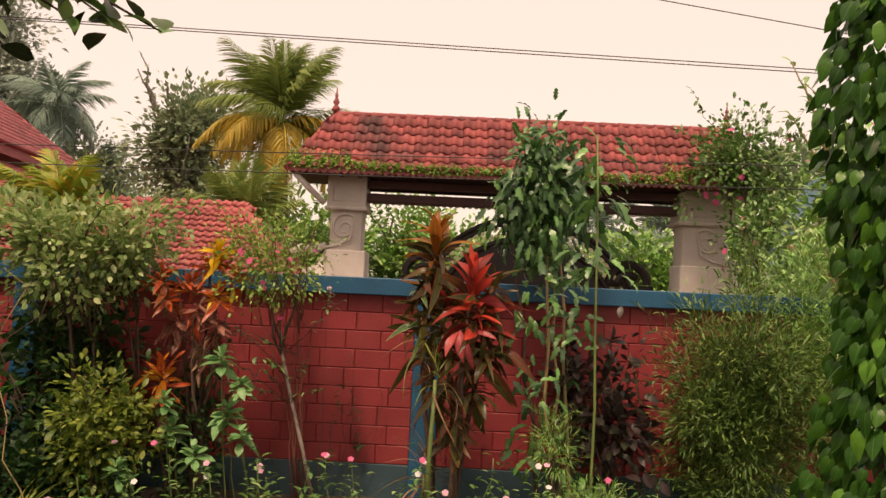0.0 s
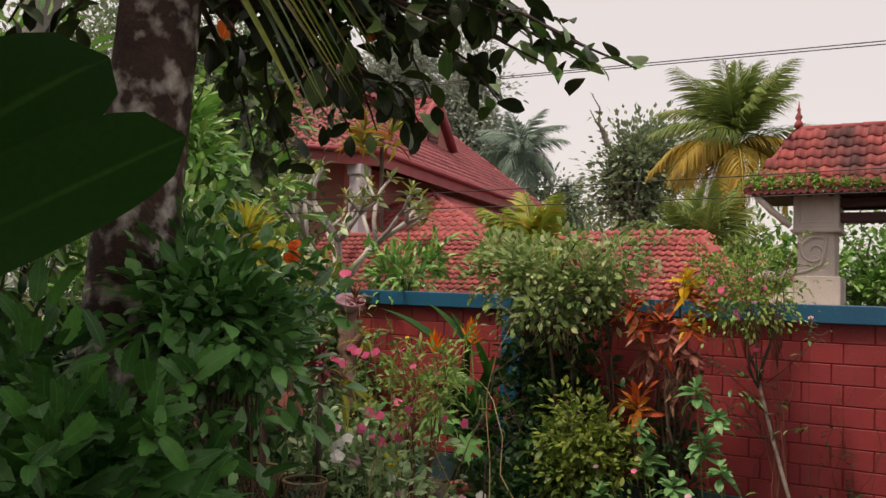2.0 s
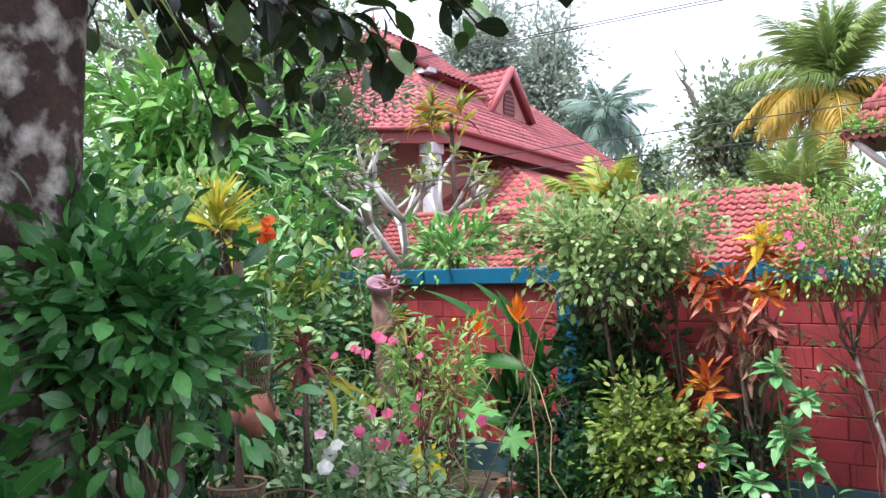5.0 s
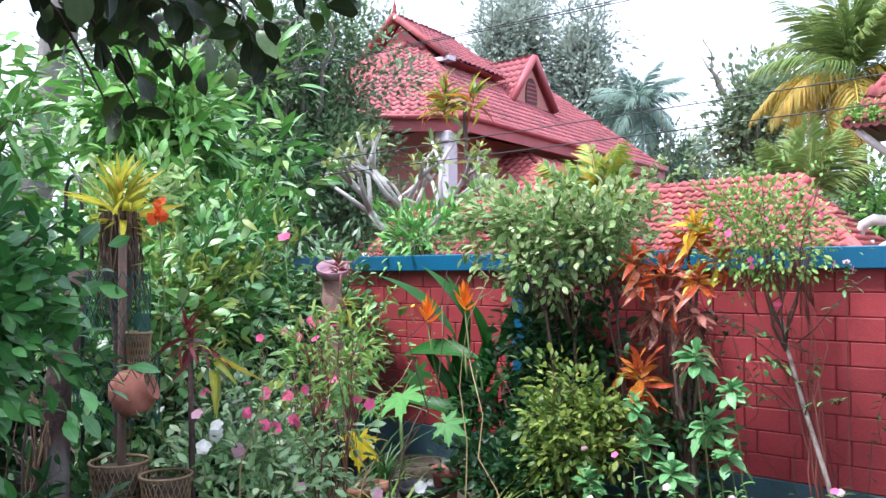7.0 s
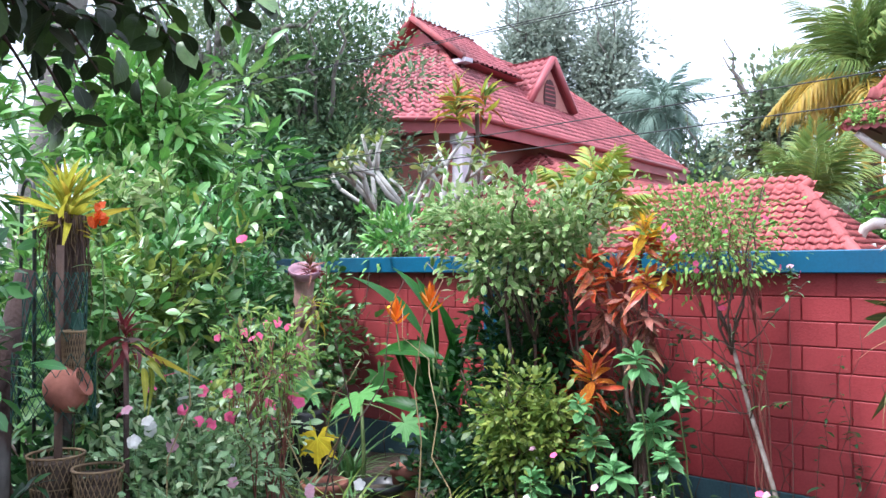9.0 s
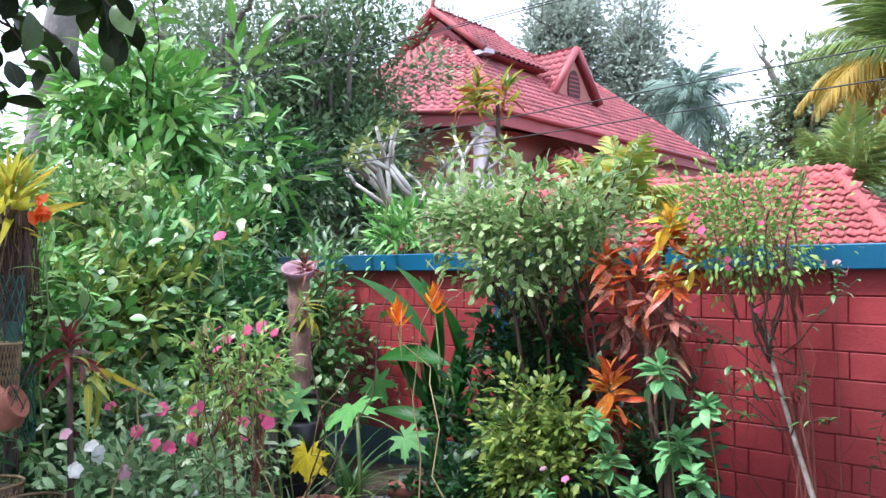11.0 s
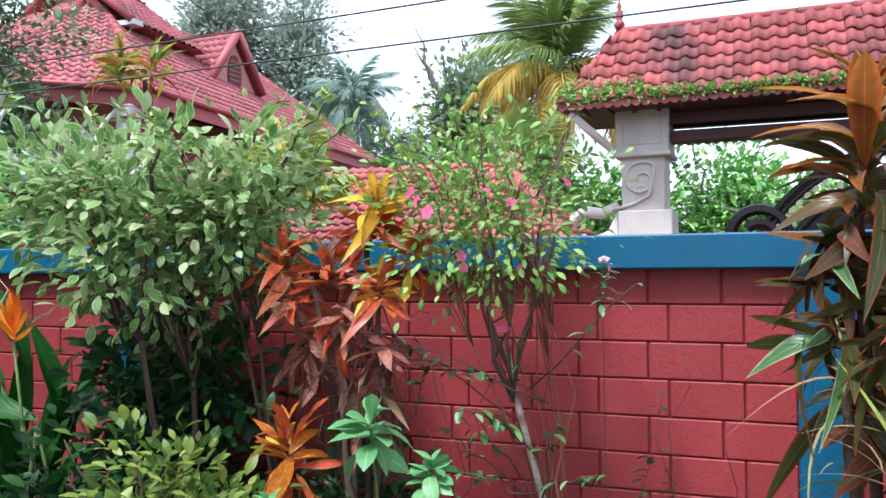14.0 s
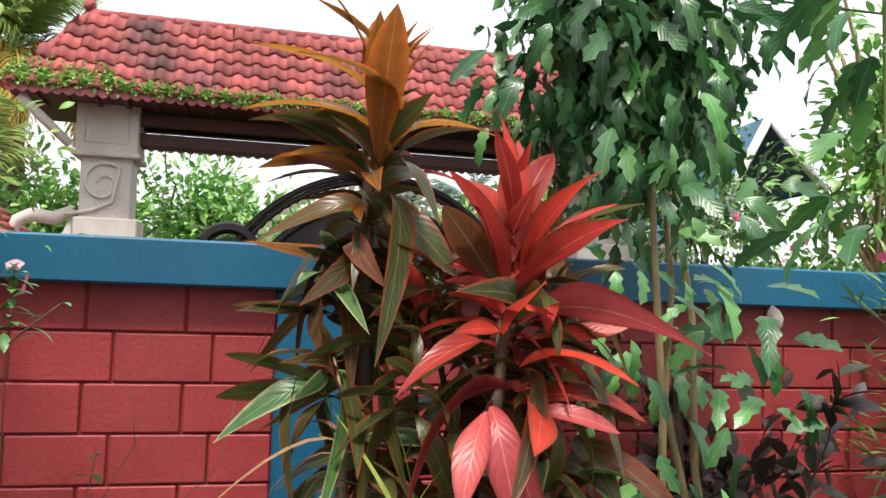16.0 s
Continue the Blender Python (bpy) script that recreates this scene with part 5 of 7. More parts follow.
bush("tall_shrub", "light green shrub reaching above the garden", "shrub", (-7.8, 6.6, 0), (-8.1, 6.5, 2.0), (0.8, 0.7, 1.0), LANCE, 0.2, 1900, G_MID, 163, 80, 0.14, 8, M_TWIG, 0.02)
bush("tall_shrub", "pale flowered shrub rising behind the wall end", "shrub", (-6.6, 7.4, 0), (-6.6, 7.4, 1.35), (0.7, 0.5, 0.5), LANCE, 0.16, 1900, G_GREY, 164, 80, 0.12, 8, M_TWIG, 0.02, extra=((FL, 0.05, 9, P_WHITE, "flower"),))

bush("pink_flowered_shrub", "loose shrub with reddish stems and pink flowers", "shrub", (-2.5, 3.9, 0), (-2.45, 3.85, 1.12), (0.24, 0.24, 0.3), LANCE, 0.065, 520, G_ROSELEAF, 183, 60, 0.06, 9, M_REDSTEM, 0.006, shoots=16, extra=((FL, 0.03, 13, P_PINK, "flower"),))
bush("dark_shrub", "dark shrub at the foot of the croton", "shrub", (-1.75, 6.05, 0), (-1.75, 6.1, 0.5), (0.36, 0.22, 0.5), OVAL, 0.07, 1100, G_DARK, 184, 50, 0.07, 6)
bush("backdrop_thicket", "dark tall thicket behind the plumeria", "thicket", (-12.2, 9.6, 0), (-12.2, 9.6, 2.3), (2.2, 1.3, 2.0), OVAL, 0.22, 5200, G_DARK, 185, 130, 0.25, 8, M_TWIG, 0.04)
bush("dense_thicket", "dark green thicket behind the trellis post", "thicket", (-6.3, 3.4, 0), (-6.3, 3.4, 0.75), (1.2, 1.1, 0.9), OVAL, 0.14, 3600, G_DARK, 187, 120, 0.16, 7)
bush("fern_like_shrub", "light green shrub spilling between the baskets", "shrub", (-2.3, 3.2, 0), (-2.3, 3.25, 0.32), (0.34, 0.26, 0.28), LANCE, 0.09, 1100, G_BED, 186, 60, 0.07, 7)
# tufts of narrow leaves between the beds
rngt = np.random.default_rng(77)
NARROW = blade(1.0, 0.05, 6, 0.25, 0.7, 0.3)
TUFTS = []
for i, (mat, lab) in enumerate(((G_MID, "tuft of arching narrow green leaves"), (G_GREY, "tuft of arching grey green leaves"), (G_YELLOW, "tuft of arching yellow green leaves"))):
    t = thing("grass_tuft", (-3.9 + i * 0.5, 4.7, 0), lab, "grass", "narrow leaved tufts")
    n = 60
    az = rngt.uniform(0, 6.283, n)
    el = rngt.uniform(0.35, 1.5, n)
    d = np.stack([np.cos(az) * np.cos(el), np.sin(az) * np.cos(el), np.sin(el)], 1)
    p = np.stack([0.03 * np.cos(az), 0.03 * np.sin(az), np.zeros(n)], 1)
    part("blade_tuft", joined("blade_tuft", mat, scatter(NARROW, p, d, rngt.uniform(0.25, 0.55, n), rngt, twist=0.2)), mat, t)
    TUFTS.append(t)
for i, (x, y, s) in enumerate(((-3.9, 4.6, 1.0), (-2.3, 4.7, 0.7), (-2.0, 4.3, 0.8), (-1.7, 3.7, 0.9), (-2.9, 3.0, 1.2), (-2.3, 2.85, 1.1), (-3.4, 2.9, 1.5), (-1.5, 4.9, 0.7), (-2.5, 5.1, 0.9), (-3.8, 3.0, 1.8), (-4.4, 3.6, 1.6), (-0.3, 5.3, 0.7), (0.5, 5.3, 0.8), (0.8, 5.4, 0.7), (-2.1, 1.9, 1.4), (-3.9, 5.6, 1.0), (1.5, 5.6, 0.8))):
    copy_thing(TUFTS[i % 3], Matrix.Translation((x, y, 0)) @ Matrix.Rotation(i * 1.3, 4, "Z") @ Matrix.Scale(s, 4))

# pale undersides and yellowing leaves scattered through the beds
bush("mixed_foliage", "loose pale and yellowing leaves through the flower bed", "foliage", (-3.4, 3.9, 0), (-3.4, 3.9, 0.75), (0.7, 0.6, 0.4), OVAL, 0.07, 240, G_YELLOW, 171, 60, 0.1, 6, M_BAMBOO, 0.006)
bush("mixed_foliage", "loose yellowing leaves through the shrubs", "foliage", (-4.4, 4.4, 0), (-4.4, 4.4, 1.4), (0.8, 0.6, 0.6), LANCE, 0.13, 160, G_YELLOW, 172, 60, 0.12, 6, M_BAMBOO, 0.006)
bush("mixed_foliage", "loose bright leaves through the tall shrubs", "foliage", (-5.6, 5.0, 0), (-5.6, 5.0, 1.8), (0.9, 0.7, 0.9), OVAL, 0.15, 420, G_FRESH, 173, 60, 0.14, 6, M_TWIG, 0.008)


def stem(parent, pts, r0, r1, mat, name="stem", n=6, label=""):
    g = Geo()
    k = len(pts)
    g.tube(pts, [r0 + (r1 - r0) * i / (k - 1) for i in range(k)], n)
    return part(name, g, mat, parent, label)


def put_leaf(parent, me, foot, tip, width=1.0, up=(0, 0, 1), twist=0.0, name="leaf"):
    """A single leaf of unit length, from foot to tip."""
    d = Vector(tip) - Vector(foot)
    o = part(name, me, None, parent)
    o.matrix_basis = Matrix.Translation(foot) @ basis(d, up, twist).to_4x4() @ Matrix.Diagonal((d.length * width, d.length, d.length, 1))
    return o


# ---- cordyline clump by the wall pier ----
def ti_set(mat):
    return [leaf_mesh(blade(1.0, w, 10, 0.55, b, 0.4, wv, 0.85, 0.12), "leaf", mat) for w, b, wv in ((0.23, 0.3, 0.06), (0.25, 0.6, 0.1), (0.24, 0.9, 0.08), (0.24, 0.1, 0.07), (0.26, 1.2, 0.12))]


TI_R, TI_P, TI_D, TI_O, TI_G, TI_DRY = (ti_set(m) for m in (G_TIRED, G_TIPINK, G_TIDARK, G_TIORANGE, G_TIGREEN, M_DRY))
rng = np.random.default_rng(7)
cord = thing("cordyline", (0.15, 5.75, 0), "scarlet and bronze cordyline clump beside the teal pier", "cordyline")


def C(x, y, z):
    return Vector((x - 0.15, y - 5.75, z))


for a, b in (((0.1, 5.8, 0), (0.02, 5.8, 1.85)), ((0.2, 5.7, 0), (0.29, 5.62, 1.55)), ((0.2, 5.8, 0), (0.46, 5.8, 1.5)), ((0.1, 5.75, 0), (-0.02, 5.72, 1.35)), ((0.25, 5.75, 0), (0.25, 5.55, 1.2))):
    stem(cord, arc(C(*a), C(*b), 0.0, 5, 0.015, rng), 0.022, 0.014, M_TWIG)
# the bronze head
rosette(cord, C(0.04, 5.8, 1.97), [TI_O[0], TI_O[3], TI_O[1], TI_O[0]], 15, 0.36, rng, 60, 89, wild=1.0)
rosette(cord, C(0.03, 5.8, 1.86), TI_O[:3] + TI_D[:4], 22, 0.28, rng, 20, 70, wild=1.4)
rosette(cord, C(0.02, 5.8, 1.74), [TI_D[1], TI_D[2], TI_D[4], TI_O[4], TI_G[2]], 20, 0.24, rng, -15, 45, wild=1.5)
# the scarlet head
rosette(cord, C(0.30, 5.62, 1.68), [TI_R[0], TI_R[3], TI_R[1], TI_R[0]], 15, 0.36, rng, 55, 88, wild=1.0)
rosette(cord, C(0.30, 5.62, 1.58), [TI_R[1], TI_D[2], TI_P[1], TI_D[1], TI_R[3]], 18, 0.31, rng, 22, 65, wild=1.4)
rosette(cord, C(0.31, 5.6, 1.46), [TI_P[1], TI_D[2], TI_D[1], TI_R[1], TI_D[4]], 16, 0.29, rng, -5, 35, wild=1.4)
# bronze, green and dark shoots between and under the heads
for k, (x, y, z, n, sz, lo, hi, kinds) in enumerate((
        (-0.04, 5.84, 1.60, 26, 0.25, -40, 50, TI_D + TI_G[1:3] + TI_O[1:2]), (0.1, 5.86, 1.62, 26, 0.26, -20, 80, TI_D), (0.44, 5.78, 1.66, 26, 0.27, -10, 88, TI_D + TI_R[:1] + TI_D[1:]),
        (0.46, 5.74, 1.5, 22, 0.25, -35, 50, TI_D + TI_R[2:3]), (0.14, 5.72, 1.5, 24, 0.26, -20, 70, TI_D + TI_R[1:2]),
        (-0.06, 5.76, 1.42, 24, 0.24, -45, 40, TI_G + TI_D + TI_D), (0.3, 5.76, 1.36, 26, 0.26, -40, 50, TI_D), (0.5, 5.72, 1.3, 24, 0.25, -45, 50, TI_D),
        (0.02, 5.76, 1.24, 26, 0.26, -50, 40, TI_D + TI_G[:1]), (0.2, 5.64, 1.26, 26, 0.27, -45, 40, TI_D + TI_G[1:2]), (0.4, 5.62, 1.2, 26, 0.27, -50, 30, TI_D + TI_G[2:3]),
        (0.14, 5.66, 1.0, 28, 0.28, -65, 10, TI_D), (0.35, 5.66, 0.95, 26, 0.28, -65, 10, TI_D + TI_DRY[:1]), (0.22, 5.7, 0.75, 26, 0.3, -85, -25, TI_DRY + TI_D))):
    rosette(cord, C(x, y, z), kinds, n * 17 // 20, sz * 0.9, rng, lo + 18, hi + 5, "leaf" if k < 13 else "withered_leaf", wild=1.5)
for x, y, z, n, sz, lo, hi, kinds in ((0.16, 5.68, 1.62, 24, 0.22, -20, 75, TI_D), (0.4, 5.66, 1.58, 24, 0.22, -20, 75, TI_D + TI_R[1:3]), (0.1, 5.62, 1.4, 24, 0.22, -35, 55, TI_D + TI_G[:1]), (0.38, 5.6, 1.4, 24, 0.22, -35, 55, TI_D + TI_R[2:3]), (0.29, 5.6, 1.56, 14, 0.2, 10, 70, TI_R)):
    rosette(cord, C(x, y, z), kinds, n // 2, sz * 0.92, rng, lo, hi, wild=1.3)
STRAP = [leaf_mesh(blade(1.0, 0.035, 8, 0.3, b, 0.4), "narrow_leaf", m) for b, m in ((0.3, G_TIGREEN), (0.6, G_BAMBOOLEAF), (0.9, M_DRY))]
for x, y, z in ((-0.02, 5.7, 1.28), (0.1, 5.62, 1.15), (0.0, 5.74, 1.0)):
    rosette(cord, C(x, y, z), STRAP, 14, 0.33, rng, -35, 70, "narrow_leaf", wild=1.2)
# broad coral leaves at the front, one scarlet leaf thrown to each side
for foot, tip, w in (((0.22, 5.5, 1.38), (0.12, 5.34, 1.27), 1.3), ((0.23, 5.5, 1.39), (0.225, 5.33, 1.26), 1.4), ((0.24, 5.52, 1.37), (0.31, 5.36, 1.2), 0.9), ((0.32, 5.52, 1.38), (0.46, 5.42, 1.38), 1.1)):
    put_leaf(cord, (TI_P[0], TI_P[1])[len(str(tip)) % 2], C(*foot), C(*tip), w, (0, -0.7, 1), 0.3)
for foot, tip in (((0.25, 5.55, 1.5), (0.06, 5.42, 1.54)), ((0.3, 5.55, 1.46), (0.46, 5.44, 1.55))):
    put_leaf(cord, TI_R[1], C(*foot), C(*tip), 0.9, (0, -0.4, 1))
# grassy blades at its foot
spiky = thing("spiky_grass", (0.02, 5.85, 0), "tuft of thin arching strap leaves by the pier foot", "grass")
SP = [leaf_mesh(blade(1.0, 0.035, 7, 0.2, b, 0.3), "leaf", G_TIDARK) for b in (0.3, 0.6, 0.9)]
SPD = [leaf_mesh(blade(1.0, 0.035, 7, 0.2, b, 0.3), "leaf", M_DRY) for b in (0.5, 0.9)]
stem(spiky, [(0, 0, 0), (0.01, 0, 0.2), (0, 0.01, 0.35)], 0.03, 0.02, M_TWIG)
rosette(spiky, (0, 0, 0.32), SP + SPD, 44, 0.5, rng, -30, 80)
strap = thing("strap_grass", (0.06, 5.5, 0), "pale arching strap leaves among the cordyline", "grass")
stem(strap, [(0, 0, 0), (0.0, 0, 0.5), (0.02, 0.02, 1.05)], 0.02, 0.014, M_GREENSTEM)
SPG = [leaf_mesh(blade(1.0, 0.04, 7, 0.2, b, 0.3), "leaf", G_YELLOW) for b in (0.15, 0.5)]
rosette(strap, (0.02, 0.02, 1.05), SPG + SPD[:1], 20, 0.42, rng, -25, 75)

# ---- crotons ----
def crot_set(mat):
    return [leaf_mesh(blade(1.0, w, 7, 0.55, b, 0.3, wv, 0.85, 0.12), "leaf", mat) for w, b, wv in ((0.23, 0.1, 0.1), (0.27, 0.4, 0.15), (0.2, -0.1, 0.1), (0.25, 0.7, 0.17))]


CROT_WIDE = [leaf_mesh(blade(1.0, w, 8, 0.55, b, 0.25, 0.1, 0.7, 0.1), "leaf", G_CROTO) for w, b in ((0.26, 0.1), (0.3, 0.35), (0.27, 0.55))]
CR_Y, CR_R, CR_P, CR_O = (crot_set(m) for m in (G_CROTY, G_CROTR, G_CROTP, G_CROTO))
croton = thing("croton", (-1.68, 6.05, 0), "tall croton with yellow and red leaves over faded ones", "croton")
for i, (dx, dy, z) in enumerate(((0.06, -0.1, 1.80), (-0.16, -0.12, 1.58), (0.14, -0.15, 1.52), (0.0, -0.2, 1.36), (-0.02, -0.1, 1.2))):
    stem(croton, arc((0.02 * i, 0, 0), (dx, dy, z), 0.0, 5, 0.02, rng), 0.016, 0.01, M_TWIG)
for x, y, z, n, sz, lo, hi, kinds in (
        (0.12, -0.12, 1.84, 26, 0.2, 8, 66, CR_Y), (0.1, -0.1, 1.74, 22, 0.22, -10, 45, CR_R), (0.26, -0.12, 1.64, 15, 0.21, -10, 70, CR_Y[:2] + CR_R + CR_O), (-0.28, -0.12, 1.62, 22, 0.22, 0, 80, CR_R + CR_R + CR_O[:1]),
        (-0.06, -0.16, 1.6, 22, 0.22, -10, 75, CR_R + CR_R + CR_O[:1] + CR_P[:1]), (0.16, -0.18, 1.53, 15, 0.22, -20, 65, CR_R + CR_Y[1:2] + CR_O[:1]), (-0.2, -0.16, 1.5, 15, 0.22, -25, 50, CR_R + CR_P[:2]),
        (0.02, -0.2, 1.42, 18, 0.22, -60, 20, CR_P + CR_R[:2]), (-0.14, -0.16, 1.32, 18, 0.22, -75, 0, CR_P + TI_DRY[:1]), (0.16, -0.18, 1.3, 18, 0.22, -75, 0, CR_P + TI_DRY[2:3]), (0.04, -0.14, 1.16, 18, 0.22, -85, -30, CR_P + TI_DRY)):
    rosette(croton, (x, y, z), kinds, n * 8 // 5, sz * 0.8, rng, lo, hi, wild=1.6)
for i in range(46):
    a = rng.uniform(0, 6.283)
    f = Vector((rng.normal(0.02, 0.1), -0.14 + rng.normal(0, 0.05), rng.uniform(1.1, 1.5)))
    stem(croton, arc(f, f + Vector((0.2 * math.cos(a), 0.13 * math.sin(a), -rng.uniform(0.15, 0.5))), 0.06, 5, 0.012, rng), 0.0028, 0.0012, M_TWIG, "dry_stalk", 4)
croton_low = thing("croton", (-1.86, 5.92, 0), "low croton with broad orange leaves", "croton")
stem(croton_low, arc((0, 0.02, 0), (0, -0.12, 0.92), 0.0, 5, 0.02, rng), 0.014, 0.009, M_TWIG)
rosette(croton_low, (0, -0.12, 0.96), CROT_WIDE + CR_R[:2] + CR_Y[:1], 18, 0.24, rng, 5, 72, wild=1.8)
rosette(croton_low, (0.02, -0.12, 0.88), CROT_WIDE + CR_R[:3], 14, 0.24, rng, -40, 20, wild=1.3)
rosette(croton_low, (0.0, -0.1, 0.76), CR_P + CR_R[:1], 12, 0.22, rng, -85, -35)

# ---- mint green rosettes on thin stalks along the wall ----
RO = [leaf_mesh(blade(1.0, 0.46, 5, 0.6, b, 0.2, 0, 0.7, 0.12), "leaf", G_ROSETTE) for b in (0.15, 0.4)]
for i, (x, y, z, s) in enumerate(((-1.355, 5.46, 1.13, 0.12), (-1.325, 5.58, 0.76, 0.13), (-1.31, 5.82, 0.92, 0.10), (-1.68, 5.5, 0.64, 0.12), (-1.5, 5.45, 0.5, 0.12), (-1.72, 5.45, 0.84, 0.09), (-1.2, 5.5, 0.62, 0.10), (-1.95, 5.3, 0.4, 0.11))):
    r = thing("rosette_plant", (x + 0.05, y + 0.15, 0), "mint green leaf rosette on a thin stalk", "plant", "rosettes by the wall")
    stem(r, arc((0, 0, 0), (-0.05, -0.15, z), 0.0, 5, 0.012, rng), 0.006, 0.004, M_GREENSTEM)
    rosette(r, (-0.05, -0.15, z), RO, 12, s * 1.15, rng, 5, 60, wild=0.8)
    rosette(r, (-0.05, -0.14, z - 0.03), RO, 9, s * 1.35, rng, -15, 10, wild=0.8)

# ---- pale speckled stem of the rose shrub and the weeds on the wall ----
pale = thing("pale_stem_shrub", (-0.80, 6.18, 0), "leaning pale speckled stem forking under the rose shrub", "shrub")
P0 = Vector((0.80, -6.18, 0))
stem(pale, [(0, 0, 0), (-0.10, -0.03, 0.42), (-0.2, -0.07, 0.8), (-0.285, -0.1, 1.16), (-0.3, -0.12, 1.3)], 0.016, 0.011, M_WHITESTEM, n=8)
for i in range(7):
    tip = Vector((-1.13 + rng.normal(0, 0.2), 6.02 + rng.normal(0, 0.1), 1.75 + rng.uniform(0, 0.35))) + P0
    f = Vector((-0.29, -0.11, 1.12 + 0.12 * rng.random()))
    stem(pale, arc(f, tip, 0.0, 5, 0.025, rng), 0.008, 0.003, M_TWIG)
LF = leaf_mesh(blade(1.0, 0.4, 4, 0.5, 0.3, 0.2, 0, 0.8, 0.12), "leaf", G_MID)
LFD = leaf_mesh(blade(1.0, 0.4, 4, 0.5, 0.3, 0.2, 0, 0.8, 0.12), "leaf", G_DARK)
for k in range(12):
    f = Vector((-0.16 - 0.12 * rng.random(), -0.08, 0.72 + 0.5 * rng.random()))
    tip = f + Vector((rng.normal(0, 0.22), -0.05 - 0.1 * rng.random(), rng.uniform(0.05, 0.4)))
    pts = arc(f, tip, 0.02, 5, 0.015, rng)
    stem(pale, pts, 0.004, 0.002, M_TWIG)
    for j in range(9):
        q = Vector(pts[2]).lerp(Vector(pts[5]), j / 8)
        a = rng.uniform(0, 6.28)
        put_leaf(pale, (LF, LFD)[j % 2], q, q + Vector((math.cos(a), math.sin(a) * 0.7 - 0.2, rng.normal(0, 0.3))).normalized() * rng.uniform(0.04, 0.075))


def weed(at, height, label, n, size, flower=None, mesh=LF, seed=0, wob=0.04, low=0.35):
    r = np.random.default_rng(seed)
    w = thing("wall_weed", at, label, "weed", "weeds by the wall")
    pts = arc((0, 0, 0), (r.normal(0, 0.08), -0.05, height), 0.0, 6, wob, r)
    stem(w, pts, 0.003, 0.0015, M_TWIG)
    for i in range(n):
        s = min(0.999, low + (1 - low) * r.random())
        k = min(5, int(s * 6))
        p = Vector(pts[k]).lerp(Vector(pts[k + 1]), s * 6 - k)
        a = r.uniform(0, 6.28)
        put_leaf(w, mesh, p, p + Vector((math.cos(a), math.sin(a) * 0.8, r.uniform(-0.3, 0.5))) * size * r.uniform(0.6, 1.2))
    if flower:
        me = flower_head(1.0).mesh("flower", flower)
        o = part("flower", me, flower, w)
        o.matrix_basis = Matrix.Translation(pts[-1]) @ Matrix.Rotation(0.7, 4, "X") @ Matrix.Scale(0.022, 4)
    return w


weed((-0.78, 6.12, 0), 1.63, "slender weed with a mauve flower at its tip", 34, 0.06, P_PALE, seed=1, wob=0.01, low=0.9)
weed((-0.62, 6.5, 0), 1.14, "small weed climbing the red wall", 22, 0.055, None, LFD, 2)
weed((-0.8, 6.48, 0), 0.9, "small weed climbing the red wall", 24, 0.07, None, LFD, 3)
weed((-0.5, 6.5, 0), 0.7, "small weed climbing the red wall", 18, 0.06, None, LFD, 4)
weed((-3.9, 6.3, 0), 1.15, "thin creeper with rounded leaves on the red wall", 26, 0.07, None, LF, 5)
weed((-4.3, 6.35, 0), 1.3, "thin creeper with rounded leaves on the red wall", 30, 0.06, P_YELLOW, LF, 6)
weed((-3.0, 6.3, 0), 1.0, "thin creeper with rounded leaves on the red wall", 22, 0.07, None, LFD, 7)
# dried creepers on the wall
for i in range(16):
    x = rng.uniform(-2.2, -0.4)
    dv = thing("dry_creeper", (x, 6.52, 0), "withered creeper stem hanging on the wall", "creeper", "dry creepers")
    z0 = rng.uniform(0.6, 1.45)
    stem(dv, arc((0, 0, 0), (rng.normal(0, 0.25), -0.03, z0), 0.0, 8, 0.035, rng), 0.003, 0.0015, M_TWIG, n=4)

# ---- flowering row at the wall foot ----
PK, WT, PL, YL = (flower_head(1.0).mesh("flower", m) for m in (P_PINK, P_WHITE, P_PALE, P_YELLOW))
for i in range(26):
    x = -2.1 + 3.5 * i / 25 + rng.normal(0, 0.06)
    y = 5.15 + rng.normal(0, 0.16)
    h = 0.34 + 0.24 * rng.random()
    v = thing("periwinkle", (x, y, 0), "periwinkle plant with small pink flowers", "flower", "flowers at the wall foot")
    pts = arc((0, 0, 0), (rng.normal(0, 0.05), rng.normal(0, 0.05), h), 0, 4, 0.015, rng)
    stem(v, pts, 0.005, 0.003, M_GREENSTEM)
    for k in range(34):
        s = 0.25 + 0.75 * rng.random()
        p = Vector(pts[0]).lerp(Vector(pts[-1]), s) + Vector(rng.normal(0, 0.045, 3))
        a = rng.uniform(0, 6.28)
        put_leaf(v, (LF, LF, LFD)[k % 3], p, p + Vector((math.cos(a), math.sin(a), rng.uniform(0, 0.8))) * 0.062)
    for k in range((0, 2, 1, 0, 1)[i % 5]):
        o = part("flower", (PK, PL, WT, PL)[(i + k) % 4], None, v)
        o.matrix_basis = Matrix.Translation(Vector(pts[-1]) + Vector(rng.normal(0, 0.05, 3)) + Vector((0, -0.03, 0.03))) @ Matrix.Rotation(0.8 + rng.normal(0, 0.3), 4, "X") @ Matrix.Scale(0.022, 4)
mari = thing("marigold", (0.93, 5.2, 0), "small yellow marigold bloom on a green stalk", "flower")
stem(mari, [(0, 0, 0), (0, 0, 0.15), (0.01, 0, 0.32)], 0.005, 0.004, M_GREENSTEM)
